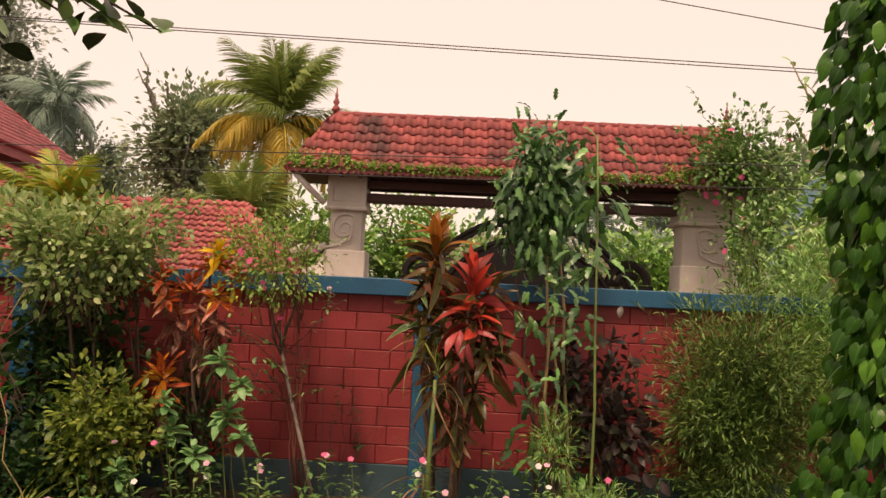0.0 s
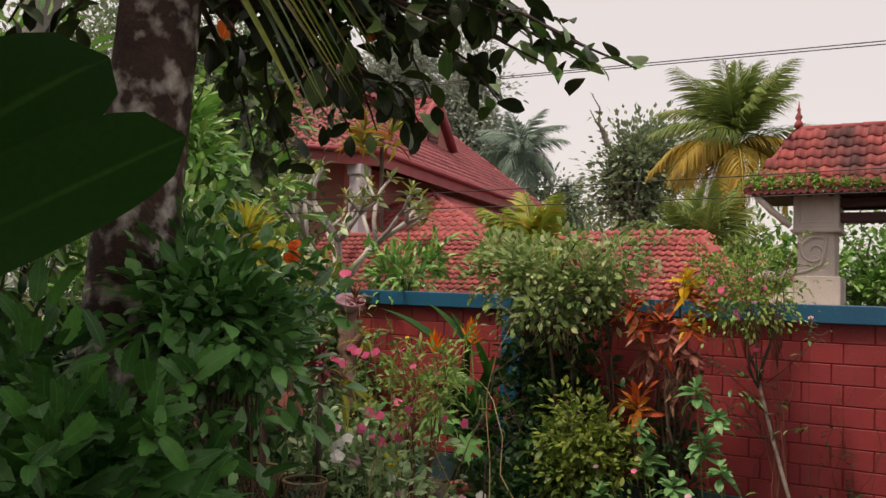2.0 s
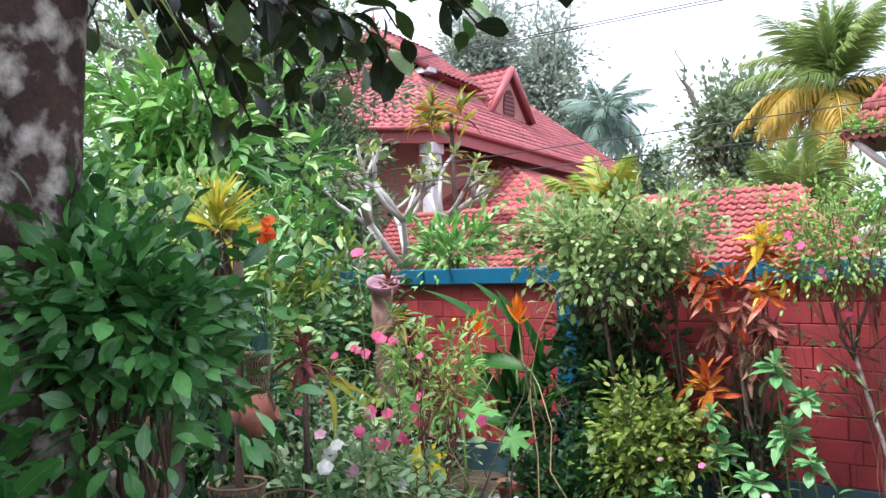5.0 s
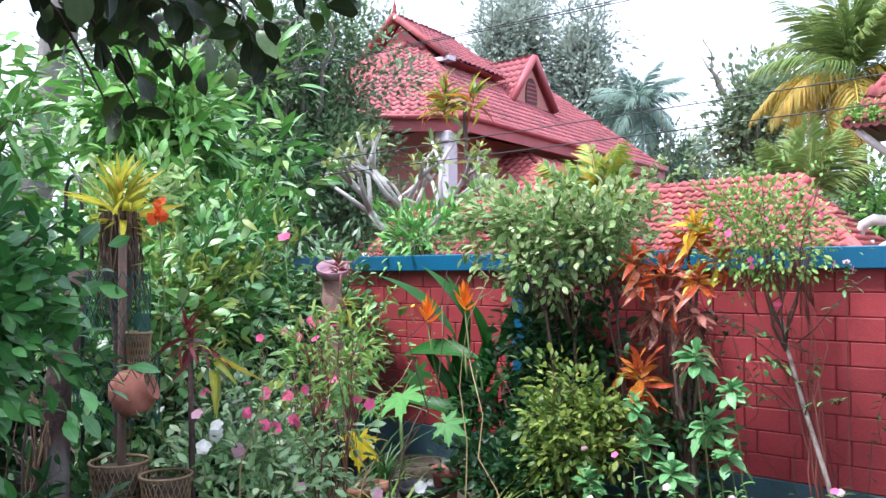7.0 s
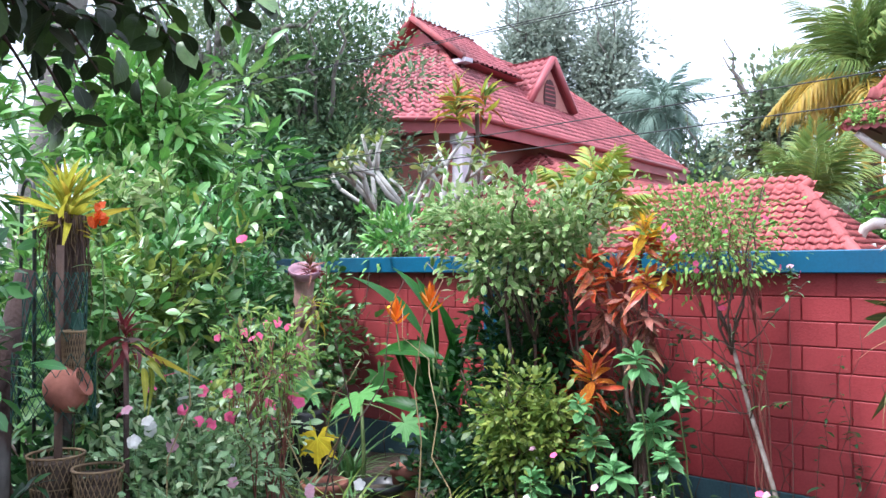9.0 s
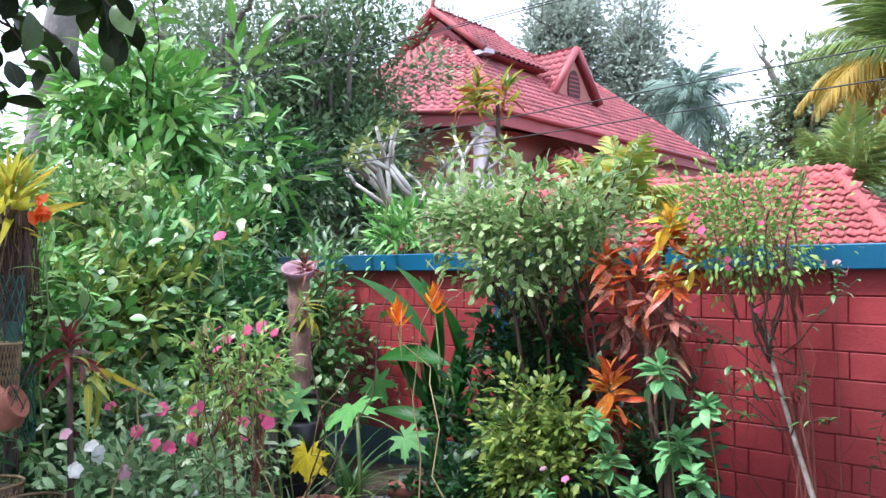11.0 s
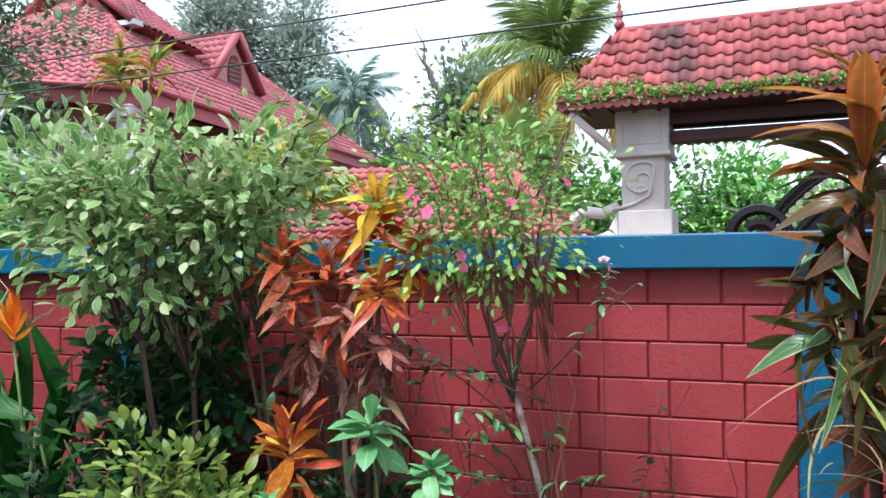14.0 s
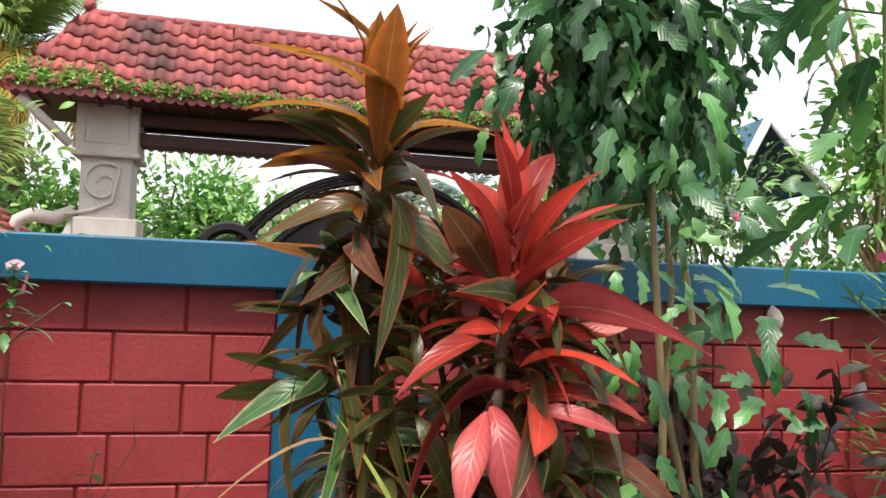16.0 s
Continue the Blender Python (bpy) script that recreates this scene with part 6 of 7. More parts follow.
for k in range(3):
    o = part("bloom", YL, None, mari)
    o.matrix_basis = Matrix.Translation((0.01, 0, 0.32 + 0.008 * k)) @ Matrix.Rotation(0.7, 4, "X") @ Matrix.Rotation(k, 4, "Z") @ Matrix.Scale(0.04 - 0.008 * k, 4)

# ---- heliconia ----
heli = thing("heliconia", (-3.35, 6.1, 0), "heliconia with paddle leaves and orange flower spikes", "heliconia")
HL = [leaf_mesh(blade(1.0, w, 10, 0.45, b, 0.45, 0.01, 0.85, 0.12), "leaf", G_HELI) for w, b in ((0.19, 0.18), (0.22, 0.3))]


def Hh(x, y, z):
    return Vector((x + 3.35, y - 6.1, z))


for k in range(16):
    f = Hh(-3.4 + rng.normal(0, 0.1), 6.03 + rng.normal(0, 0.05), rng.uniform(0.3, 0.75))
    put_leaf(heli, HL[0], f, f + Vector((rng.normal(0.12, 0.12), rng.normal(-0.04, 0.08), rng.uniform(0.4, 0.62))), 0.9, (0.3, -0.5, 1.0), rng.normal(0, 0.6))
for a, b in (((-3.48, 5.97, 1.1), (-4.16, 5.9, 1.70)), ((-3.36, 5.98, 1.2), (-3.72, 5.95, 1.71)), ((-3.34, 5.98, 1.15), (-3.5, 5.97, 1.6)), ((-3.2, 5.9, 0.96), (-3.90, 5.74, 1.10)), ((-3.16, 6.1, 0.95), (-3.02, 6.1, 1.36)), ((-3.2, 6.05, 0.9), (-3.3, 6.0, 1.42)), ((-3.3, 5.95, 0.5), (-3.75, 5.7, 0.72)), ((-3.2, 5.95, 0.55), (-2.95, 5.8, 0.95))):
    put_leaf(heli, HL[0] if b[2] > 1.3 else HL[1], Hh(*a), Hh(*b), 1.0, (0.3, -0.5, 1.0), 0.5 if b[2] > 1.3 else -0.2)
for i in range(9):
    x, y = -3.35 + rng.normal(0, 0.12), 6.08 + rng.normal(0, 0.06)
    top = ((-3.58, 5.97, 1.05), (-3.5, 5.98, 1.1), (-3.2, 5.9, 0.92), (-3.2, 6.1, 1.0), (-3.3, 6.05, 0.9), (-3.4, 6.0, 0.95))[i % 6]
    stem(heli, arc(Hh(x, y, 0), Hh(*top), 0, 4, 0.01, rng), 0.016, 0.009, M_GREENSTEM)
BR = leaf_mesh(blade(1.0, 0.24, 5, 0.35, -0.25, 0.8, 0, 0.9, 0.3), "bract", P_HELI)
for fx, fy, fz, sc in ((-3.60, 5.8, 1.2, 1.25), (-3.28, 5.85, 1.3, 1.25)):
    stem(heli, [Hh(fx + 0.1, fy + 0.1, 0.5), Hh(fx + 0.03, fy + 0.02, 0.95), Hh(fx, fy, fz)], 0.008, 0.006, M_GREENSTEM)
    for k in range(14):
        a = k * 2.1 + 0.4
        d = Vector((math.cos(a), 0.7 * math.sin(a) - 0.2, 0.35 + 0.16 * k)).normalized() * 0.15 * sc * rng.uniform(0.75, 1.1) * (1 - 0.03 * k)
        f = Hh(fx, fy, fz + 0.009 * k)
        put_leaf(heli, BR, f, f + d, 1.0, (0, 0, 1), 0.0, "bract")

# ---- impatiens blooms standing over the beds ----
IMP = [(flower_head(1.0).mesh("flower", m)) for m in (P_PINK, P_WHITE, P_PALE)]
for k, (x, y, z, c) in enumerate(((-2.56, 3.44, 0.96, 0), (-2.51, 3.49, 0.91, 0), (-2.5, 3.65, 0.91, 0), (-2.67, 3.75, 0.99, 0), (-2.7, 4.01, 0.91, 0), (-2.89, 4.24, 1.0, 0), (-3.49, 4.2, 1.2, 0), (-3.55, 4.43, 1.22, 0), (-3.57, 4.55, 1.18, 0), (-3.62, 4.72, 1.28, 0), (-3.57, 4.68, 1.26, 0), (-3.52, 4.74, 1.23, 0), (-2.5, 3.17, 0.86, 1), (-2.52, 3.56, 0.88, 0), (-2.56, 3.39, 0.80, 2), (-2.6, 3.3, 0.88, 1), (-2.5, 3.66, 0.69, 1), (-3.12, 4.3, 1.29, 0), (-3.4, 4.3, 1.8, 0), (-2.62, 3.58, 1.02, 0), (-2.4, 3.6, 0.62, 2), (-2.2, 3.9, 0.55, 2), (-2.3, 4.3, 0.5, 1), (-1.95, 4.4, 0.42, 2), (-2.9, 3.95, 0.85, 1))):
    im = thing("impatiens", (x + 0.03, y + 0.12, 0), ("bright pink", "white", "pale pink")[c] + " impatiens bloom on a leafy stalk", "flower", "impatiens blooms")
    pts = arc((0, 0, 0), (-0.03, -0.12, z), 0.0, 5, 0.012, rng)
    stem(im, pts, 0.005, 0.0025, M_GREENSTEM)
    for j in range(2):
        o = part("flower", IMP[c], None, im)
        o.matrix_basis = Matrix.Translation(Vector(pts[-1]) + Vector((rng.normal(0.01, 0.012) * j, -0.01, rng.normal(0, 0.012) * j))) @ Euler((1.15 + rng.normal(0, 0.2), rng.normal(0, 0.2), 0.6)).to_matrix().to_4x4() @ Matrix.Scale(0.034 * rng.uniform(0.8, 1.1) * (1 - 0.2 * j), 4)
    for j in range(9):
        q = Vector(pts[3]).lerp(Vector(pts[5]), j / 9)
        a = j * 2.4
        put_leaf(im, LF, q, q + Vector((math.cos(a), math.sin(a), 0.1)) * 0.07)

# ---- papaya, pots, log with bowl ----
papaya = thing("papaya_plant", (-3.3, 5.2, 0), "young papaya plant with one yellowed leaf hanging", "papaya")
stem(papaya, [(0, 0, 0), (0.01, 0, 0.35), (-0.02, 0, 0.74)], 0.016, 0.012, M_GREENSTEM)
PF = leaf_mesh(fan_leaf(1.0), "leaf", G_PAPAYA)
PY = leaf_mesh(fan_leaf(1.0, 7, 0.62), "leaf", G_PAPAYAY)
for tip, sc, nrm in (((-0.2, -0.3, 0.82), 0.27, (0.3, -0.7, 0.7)), ((0.24, -0.25, 0.82), 0.29, (-0.1, -0.5, 0.85)), ((0.02, 0.12, 0.9), 0.2, (0, -0.5, 0.8)), ((0.3, 0.1, 0.6), 0.2, (0.2, -0.6, 0.7)), ((-0.3, 0.05, 0.66), 0.19, (-0.2, -0.6, 0.7))):
    stem(papaya, arc((-0.02, 0, 0.70), tip, 0.03, 4), 0.005, 0.004, M_GREENSTEM, "leaf_stalk")
    o = part("leaf", PF, None, papaya)
    out = Vector((tip[0], tip[1] - 0.05, -0.12))
    o.matrix_basis = Matrix.Translation(tip) @ basis(out, nrm).to_4x4() @ Matrix.Scale(sc, 4)
stem(papaya, arc((-0.02, 0, 0.62), (-0.04, -0.36, 0.52), 0.05, 4), 0.004, 0.003, M_GREENSTEM, "leaf_stalk")
o = part("yellow_leaf", PY, None, papaya, "bright yellow withering papaya leaf")
o.matrix_basis = Matrix.Translation((-0.04, -0.36, 0.52)) @ basis((0.05, -0.1, -1), (0.4, -1, 0.2)).to_4x4() @ Matrix.Scale(0.22, 4)


def pot(at, r, h, mat, label, soil=True, name="plant_pot", tilt=0.0):
    t = thing(name, at, label, "pot")
    g = Geo()
    g.lathe([(r * 0.68, 0), (r * 0.72, 0.004), (r * 0.93, h * 0.82), (r * 1.05, h * 0.83), (r * 1.06, h * 0.99), (r * 0.97, h), (r * 0.92, h * 0.85), (r * 0.6, h * 0.8)], 24)
    b = part("body", g, mat, t)
    if soil:
        g = Geo()
        g.lathe([(r * 0.9, h * 0.78), (r * 0.85, h * 0.82), (r * 0.3, h * 0.86)], 16)
        part("soil", g, M_SOIL, t)
    if tilt:
        t.rotation_euler = (tilt, 0.1, 0)
    return t


pot((-3.34, 4.9, 0), 0.15, 0.23, M_TERRA, "terracotta pot of soil under the papaya")
pot((-3.02, 5.1, 0), 0.15, 0.24, M_BLACKPOT, "black plastic pot at the wall foot")
pot((-3.0, 5.3, 0), 0.09, 0.32, M_TERRA, "small leaning terracotta pot")
pot((-4.12, 5.35, 0.56), 0.12, 0.2, M_BLACKPOT, "black pot holding the weathered log")
g = Geo()
g.lathe([(0.16, 0), (0.165, 0.02), (0.155, 0.28), (0.165, 0.3), (0.16, 0.54), (0.14, 0.565)], 20)
drum = thing("plastic_drum", (-4.12, 5.35, -0.01), "black plastic drum as a plant stand", "drum")
part("body", g, M_BLACKPOT, drum)
logp = thing("log_planter", (-4.14, 5.36, 0.7), "weathered pinkish log standing in a black pot", "log")
g = Geo()
pts = [(-0.08 * (k / 16) ** 1.3 + 0.012 * math.sin(1.7 * k), 0.04 * k / 16 + 0.008 * math.sin(2.3 * k), 0.84 * k / 16) for k in range(17)]
g.tube(pts, [0.078 + 0.004 * math.sin(2.1 * k) + 0.003 * math.sin(5.3 * k) for k in range(17)], 14)
part("trunk", g, M_PINKLOG, logp)
g = Geo()
g.tube([(-0.02, 0.0, 0.5), (0.08, -0.05, 0.56), (0.16, -0.06, 0.66)], [0.05, 0.04, 0.03], 8)
part("branch_stub", g, M_PINKLOG, logp)
bowl = thing("clay_bowl", (-4.20, 5.40, 1.545), "dusty mauve clay bowl tilted on the log", "bowl")
g = Geo()
g.lathe([(0.07, 0), (0.10, 0.01), (0.145, 0.05), (0.155, 0.10), (0.15, 0.105), (0.13, 0.06), (0.05, 0.03)], 24)
part("body", g, M_PINKCLAY, bowl)
bowl.rotation_euler = (0.3, 0.32, 0)
bowl.scale = (0.82, 0.82, 0.9)
air = thing("bromeliad", (-4.17, 5.40, 1.58), "small reddish spiky bromeliad in the bowl", "bromeliad")
BRM = [leaf_mesh(blade(1.0, 0.12, 6, 0.2, b, 0.3), "leaf", m) for b, m in ((0.2, G_BROMRED), (0.5, G_CROTP))]
rosette(air, (0.02, 0, 0.05), BRM, 34, 0.19, rng, 5, 85)
air2 = thing("bromeliad", (-3.98, 5.30, 1.32), "yellow spotted orchid leaves on the log stub", "bromeliad")
YBR = [leaf_mesh(blade(1.0, 0.15, 6, 0.4, b, 0.3), "leaf", G_BROM) for b in (0.2, 0.6, 1.0)]
rosette(air2, (0, 0, 0), YBR, 14, 0.2, rng, -30, 85)

# ---- hanging garden on the left: post, nets, clay pot, baskets, bromeliads ----
post = thing("trellis_post", (-3.05, 2.75, 0), "rough brown wooden post wrapped in dry roots", "post")
stem(post, [(0, 0, 0), (0.03, 0.02, 0.6), (0.0, 0.05, 1.1), (-0.1, 0.2, 1.6)], 0.075, 0.05, M_BARK, "trunk", 10)
for i in range(60):
    a = rng.uniform(0, 6.28)
    p0 = (0.06 * math.cos(a), 0.06 * math.sin(a), rng.uniform(0.5, 1.1))
    stem(post, arc(p0, (rng.normal(0.02, 0.1), rng.normal(0, 0.1), 0), 0.0, 6, 0.02, rng), 0.007, 0.004, M_COIR if i % 2 else M_TWIG, "root", 4)
net = thing("wire_net", (-2.80, 2.94, 0), "dark green hexagonal wire net wrapped round the pots", "net")
for z0, z1, r in ((0.95, 1.25, 0.17), (1.3, 1.6, 0.13)):
    g = Geo()
    nn = 18
    for k in range(nn):
        for s in (-1, 1):
            g.tube([(r * math.cos(2 * math.pi * (k + s * q * 3) / nn), r * math.sin(2 * math.pi * (k + s * q * 3) / nn), z0 + (z1 - z0) * q) for q in np.linspace(0, 1, 9)], 0.0022, 3, False)
    part("mesh_band", g, M_NET, net)
stem(net, [(0, 0.02, 0), (0, 0.02, 1.72)], 0.02, 0.018, M_TWIG, "stake")
g = Geo()
g.box((0.02, 0.06, 1.0), (0.13, 0.07, 1.42))
part("green_sheet", g, M_NET, net, "green plastic sheet", False)
g = Geo()
g.lathe([(0.07, 0), (0.105, 0.02), (0.135, 0.08), (0.12, 0.14), (0.075, 0.165), (0.085, 0.19), (0.075, 0.19), (0.06, 0.16)], 20)
clay = thing("clay_pot", (-2.74, 2.90, 1.06), "round brown clay pot lying in the wire net", "pot")
part("body", g, M_TERRA, clay)
clay.rotation_euler = (0.0, 1.15, 0.72)
clay.scale = (0.78, 0.78, 0.86)


def basket(at, r, h, label):
    t = thing("coir_basket", at, label, "basket", "woven baskets")
    g = Geo()
    for z, rr, th in ((0.0, 0.75, 0.006), (h * 0.5, 0.875, 0.003), (h, 1.0, 0.007)):
        g.tube([(r * rr * math.cos(a), r * rr * math.sin(a), z) for a in np.linspace(0, 2 * math.pi, 25)], th, 4, False)
    for k in range(26):
        for lean in (-0.9, 0.9):
            a = 2 * math.pi * k / 26
            g.tube([(r * (0.75 + 0.25 * q) * math.cos(a + lean * q), r * (0.75 + 0.25 * q) * math.sin(a + lean * q), h * q) for q in np.linspace(0, 1, 6)], 0.0028, 3, False)
    part("weave", g, M_COIR, t)
    g = Geo()
    g.lathe([(r * 0.7, 0.01), (r * 0.9, h * 0.9), (r * 0.3, h * 0.95)], 16)
    part("filling", g, M_SOIL, t)
    return t


basket((-2.82, 2.96, 0.52), 0.12, 0.27, "woven tan coir basket full of soil")
basket((-2.6, 3.05, 0.5), 0.105, 0.25, "woven tan coir basket full of soil")
basket((-2.70, 2.98, 1.1), 0.05, 0.24, "upright woven tan coir basket")
for bx, by, bz in ((-2.82, 2.96, 0.52), (-2.6, 3.05, 0.5)):
    s = thing("stump_stand", (bx, by, 0), "rough wooden stump under a basket", "stump", "basket stands")
    stem(s, [(0, 0, -0.02), (0.01, 0, 0.3), (0, 0, bz)], 0.08, 0.07, M_BARK, "trunk", 10)
by_ = thing("bromeliad", (-3.18, 3.15, 0.1), "large yellow bromeliad on a mass of brown roots", "bromeliad")
g = Geo()
g.lathe([(0.03, -0.1), (0.03, 1.2), (0.06, 1.4), (0.085, 1.6), (0.07, 1.74), (0.03, 1.8)], 10)
part("stand", g, M_BARK, by_)
for i in range(80):
    a = rng.uniform(0, 6.28)
    rr = rng.uniform(0.06, 0.12)
    stem(by_, arc((0.08 * math.cos(a), 0.08 * math.sin(a), 1.78), (rr * math.cos(a) + rng.normal(0, 0.02), rr * math.sin(a), rng.uniform(1.25, 1.55)), 0, 4, 0.012, rng), 0.004, 0.002, M_TWIG if i % 3 else M_COIR, "root", 4)
YFAN = [leaf_mesh(blade(1.0, 0.11, 7, 0.4, b, 0.35), "leaf", G_BROM) for b in (0.15, 0.35, 0.6)]
rosette(by_, (0, 0, 1.8), YFAN, 58, 0.34, rng, 18, 86)
rosette(by_, (0, 0, 1.74), YFAN, 16, 0.22, rng, -10, 25)
hoop = thing("wire_hoop", (-3.55, 3.10, 0), "black bent wire hoop standing in the shrubs", "hoop")
g = Geo()
g.tube([(-0.085, 0, 0)] + [(0.085 * math.cos(a), 0, 1.98 + 0.1 * math.sin(a)) for a in np.linspace(math.pi, 0, 12)] + [(0.085, 0.02, 0)], 0.01, 6)
part("rod", g, M_CABLE, hoop)
of = thing("orange_blossom", (-2.85, 3.16, 0), "ruffled orange blossom on a tall stem", "flower")
stem(of, arc((0, 0, 0), (0, 0, 1.84), 0.0, 5, 0.02, rng), 0.006, 0.004, M_GREENSTEM)
OFM = flower_head(1.0).mesh("petal", P_ORANGE)
for k in range(9):
    o = part("petal", OFM, None, of)
    o.matrix_basis = Matrix.Translation((rng.normal(0, 0.018), rng.normal(0, 0.018), 1.85 + rng.normal(0, 0.03))) @ Euler((rng.uniform(0, 2), rng.uniform(-1, 1), 0)).to_matrix().to_4x4() @ Matrix.Scale(0.032, 4)
for k in range(10):
    p = Vector((0, 0, 1.2 + 0.06 * k))
    a = k * 2.4
    put_leaf(of, LF, p, p + Vector((math.cos(a), math.sin(a), 0.3)) * 0.12)
rb = thing("bromeliad", (-2.66, 3.2, 0), "dark red bromeliad above the baskets", "bromeliad")
stem(rb, [(0, 0, 0), (0.02, 0, 0.6), (0, 0, 1.3)], 0.016, 0.012, M_BARK)
rosette(rb, (0, 0, 1.3), [leaf_mesh(blade(1.0, 0.14, 6, 0.4, b, 0.3), "leaf", G_BROMRED) for b in (0.3, 0.6)], 26, 0.2, rng, -20, 80)
rosette(rb, (0.1, 0.05, 1.22), YBR, 10, 0.18, rng, -30, 60)

# ---- near tree with mottled bark and dark glossy leaves, hung with a dry frond ----
near = thing("shade_tree", (-2.6, 1.95, 0), "tree with lichen mottled bark and glossy dark leaves", "tree")
N0 = Vector((-2.6, 1.95, 0))
g = Geo()
tp = [(0, 0, -0.05), (0.01, 0.0, 0.8), (0.0, 0.02, 1.6), (0.04, 0.03, 2.4), (0.08, 0.05, 3.2), (0.05, 0.05, 4.2)]
g.tube(tp, [0.2, 0.175, 0.165, 0.155, 0.15, 0.12], 16)
part("trunk", g, M_BARK_LICHEN, near)
GL = [leaf_mesh(blade(1.0, w, 5, 0.6, b, 0.25, 0, 0.55, 0.14), "leaf", G_GLOSSY) for w, b in ((0.5, 0.15), (0.55, 0.35))]
GO = [leaf_mesh(blade(1.0, 0.5, 5, 0.6, 0.3, 0.25, 0, 0.55, 0.14), "leaf", G_ORANGE)]
GG = [leaf_mesh(blade(1.0, 0.5, 5, 0.6, 0.3, 0.25, 0, 0.55, 0.14), "leaf", G_MID)]
ends = [(-1.05, 3.2, 2.64), (-1.3, 3.15, 2.70), (-1.5, 3.1, 2.8), (-1.63, 3.1, 2.52), (-1.95, 3.03, 2.56), (-2.3, 2.9, 2.40), (-2.6, 3.15, 2.5), (-2.95, 2.95, 2.36), (-2.0, 2.6, 2.5), (-2.1, 3.2, 2.46), (-2.45, 3.3, 2.5), (-2.75, 3.0, 2.3), (-1.85, 3.4, 2.72), (-3.1, 3.2, 2.5), (-1.6, 2.65, 2.95), (-1.8, 2.9, 3.1), (-1.2, 3.0, 3.05), (-2.3, 2.4, 2.75), (-3.2, 2.5, 2.7), (-2.8, 3.3, 2.9), (-2.42, 2.59, 2.81), (-2.19, 2.64, 2.57), (-2.08, 2.81, 2.82), (-1.95, 2.81, 2.45), (-1.79, 3.01, 2.68), (-1.62, 3.11, 2.84), (-1.37, 3.17, 2.65), (-1.25, 3.24, 2.75), (-2.01, 1.91, 2.62), (-1.83, 2.4, 2.6), (-1.61, 2.53, 2.7), (-1.44, 2.76, 2.78), (-2.77, 1.77, 2.67), (-2.9, 1.6, 2.6)]
for i, e3 in enumerate(ends):
    f = Vector((0.06, 0.04, 2.75 + 0.06 * (i % 6)))
    tip = Vector(e3) - N0
    pts = [Vector(p) for p in arc(f, tip, 0.18, 7, 0.03, rng)]
    stem(near, pts, 0.02, 0.004, M_BARK, "branch")
    for k in range(23):
        s = 0.36 + 0.66 * rng.random()
        j = min(6, int(min(s, 0.999) * 7))
        p = pts[j].lerp(pts[j + 1], min(1, s * 7 - j)) + Vector(rng.normal(0, 0.03, 3))
        d = Vector((rng.normal(0, 1), rng.normal(0, 1), rng.normal(-0.35, 0.6))).normalized() + (tip - f).normalized() * 0.5
        src = GO if rng.random() < 0.018 else (GG if rng.random() < (0.45 if i < 3 or 25 < i < 28 else 0.05) else GL)
        put_leaf(near, src[k % len(src)], p, p + d.normalized() * rng.uniform(0.10, 0.165), rng.uniform(0.9, 1.25), (0, 0, 1), rng.normal(0, 0.5))
# unseen leaf mass overhead, added to keep the sun off the left plants
shade_pts = crown_points(rng, (2.6, 2.4, 1.1), 430, 0.15) + np.array([-0.5, -2.9, 4.7])
cl = np.repeat(shade_pts, 48, axis=0) + rng.normal(0, 0.22, (430 * 48, 3))
part("crown", joined("crown", G_GLOSSY, scatter(blade(1.0, 0.5, 4, 0.6, 0.25, 0.25, 0, 0.55, 0.14), cl, rng.normal(0, 1, cl.shape) + np.array([0, 0, -0.3]), rng.uniform(0.12, 0.2, len(cl)), rng)), G_GLOSSY, near)
for i in range(9):
    stem(near, arc((0.06, 0.05, 3.2 + 0.1 * i), shade_pts[i * 36], 0.1, 6, 0.05, rng), 0.04, 0.01, M_BARK, "branch")
frond = thing("hanging_frond", (-2.35, 2.1, 0), "pale dry palm frond hanging from the tree", "palm frond")
Fo = Vector((-2.35, 2.1, 0))
stem(frond, [Vector((-2.55, 1.95, 2.95)) - Fo, Vector((-1.9, 1.5, 2.95)) - Fo, Vector((-1.35, 1.2, 2.72)) - Fo], 0.014, 0.008, M_GREENSTEM, "rachis")
FB = [leaf_mesh(blade(1.0, 0.03, 8, 0.3, b, 0.5), "leaflet", m) for b, m in ((0.03, G_YELLOW), (0.06, G_BAMBOOLEAF), (0.1, G_GREY))]
for i in range(15):
    s = i / 14
    f = Vector((-2.0 + 0.62 * s, 1.55 - 0.32 * s, 2.94 - 0.2 * s)) - Fo
    tip = Vector((-1.50 + 0.05 * s, 1.78 + 0.25 * s, 2.13 + 0.34 * s + rng.normal(0, 0.05))) - Fo
    put_leaf(frond, FB[i % 3], f, tip, 0.9, (0, -0.5, 1), rng.normal(0, 0.4), "leaflet")

# ---- banana leaves close to the tree ----
banana = thing("banana_plant", (-2.75, 0.75, 0), "banana plant with broad green leaves, coloured dark for shade", "banana plant")
B0 = Vector((-2.75, 0.75, 0))
stem(banana, [(0, 0, 0), (0.02, 0.0, 0.7), (0.05, 0.02, 1.35)], 0.09, 0.06, M_GREENSTEM, "stem", 12)
BL = [leaf_mesh(blade(1.0, w, 16, 0.55, b, 0.18, 0.03, 0.36, 0.4), "leaf", G_BANANA) for w, b in ((0.42, 0.22), (0.36, 0.05))]
BP = leaf_mesh(blade(1.0, 0.3, 10, 0.4, 0.3, 0.35, 0.01, 0.9, 0.2), "leaf", G_DEEP)
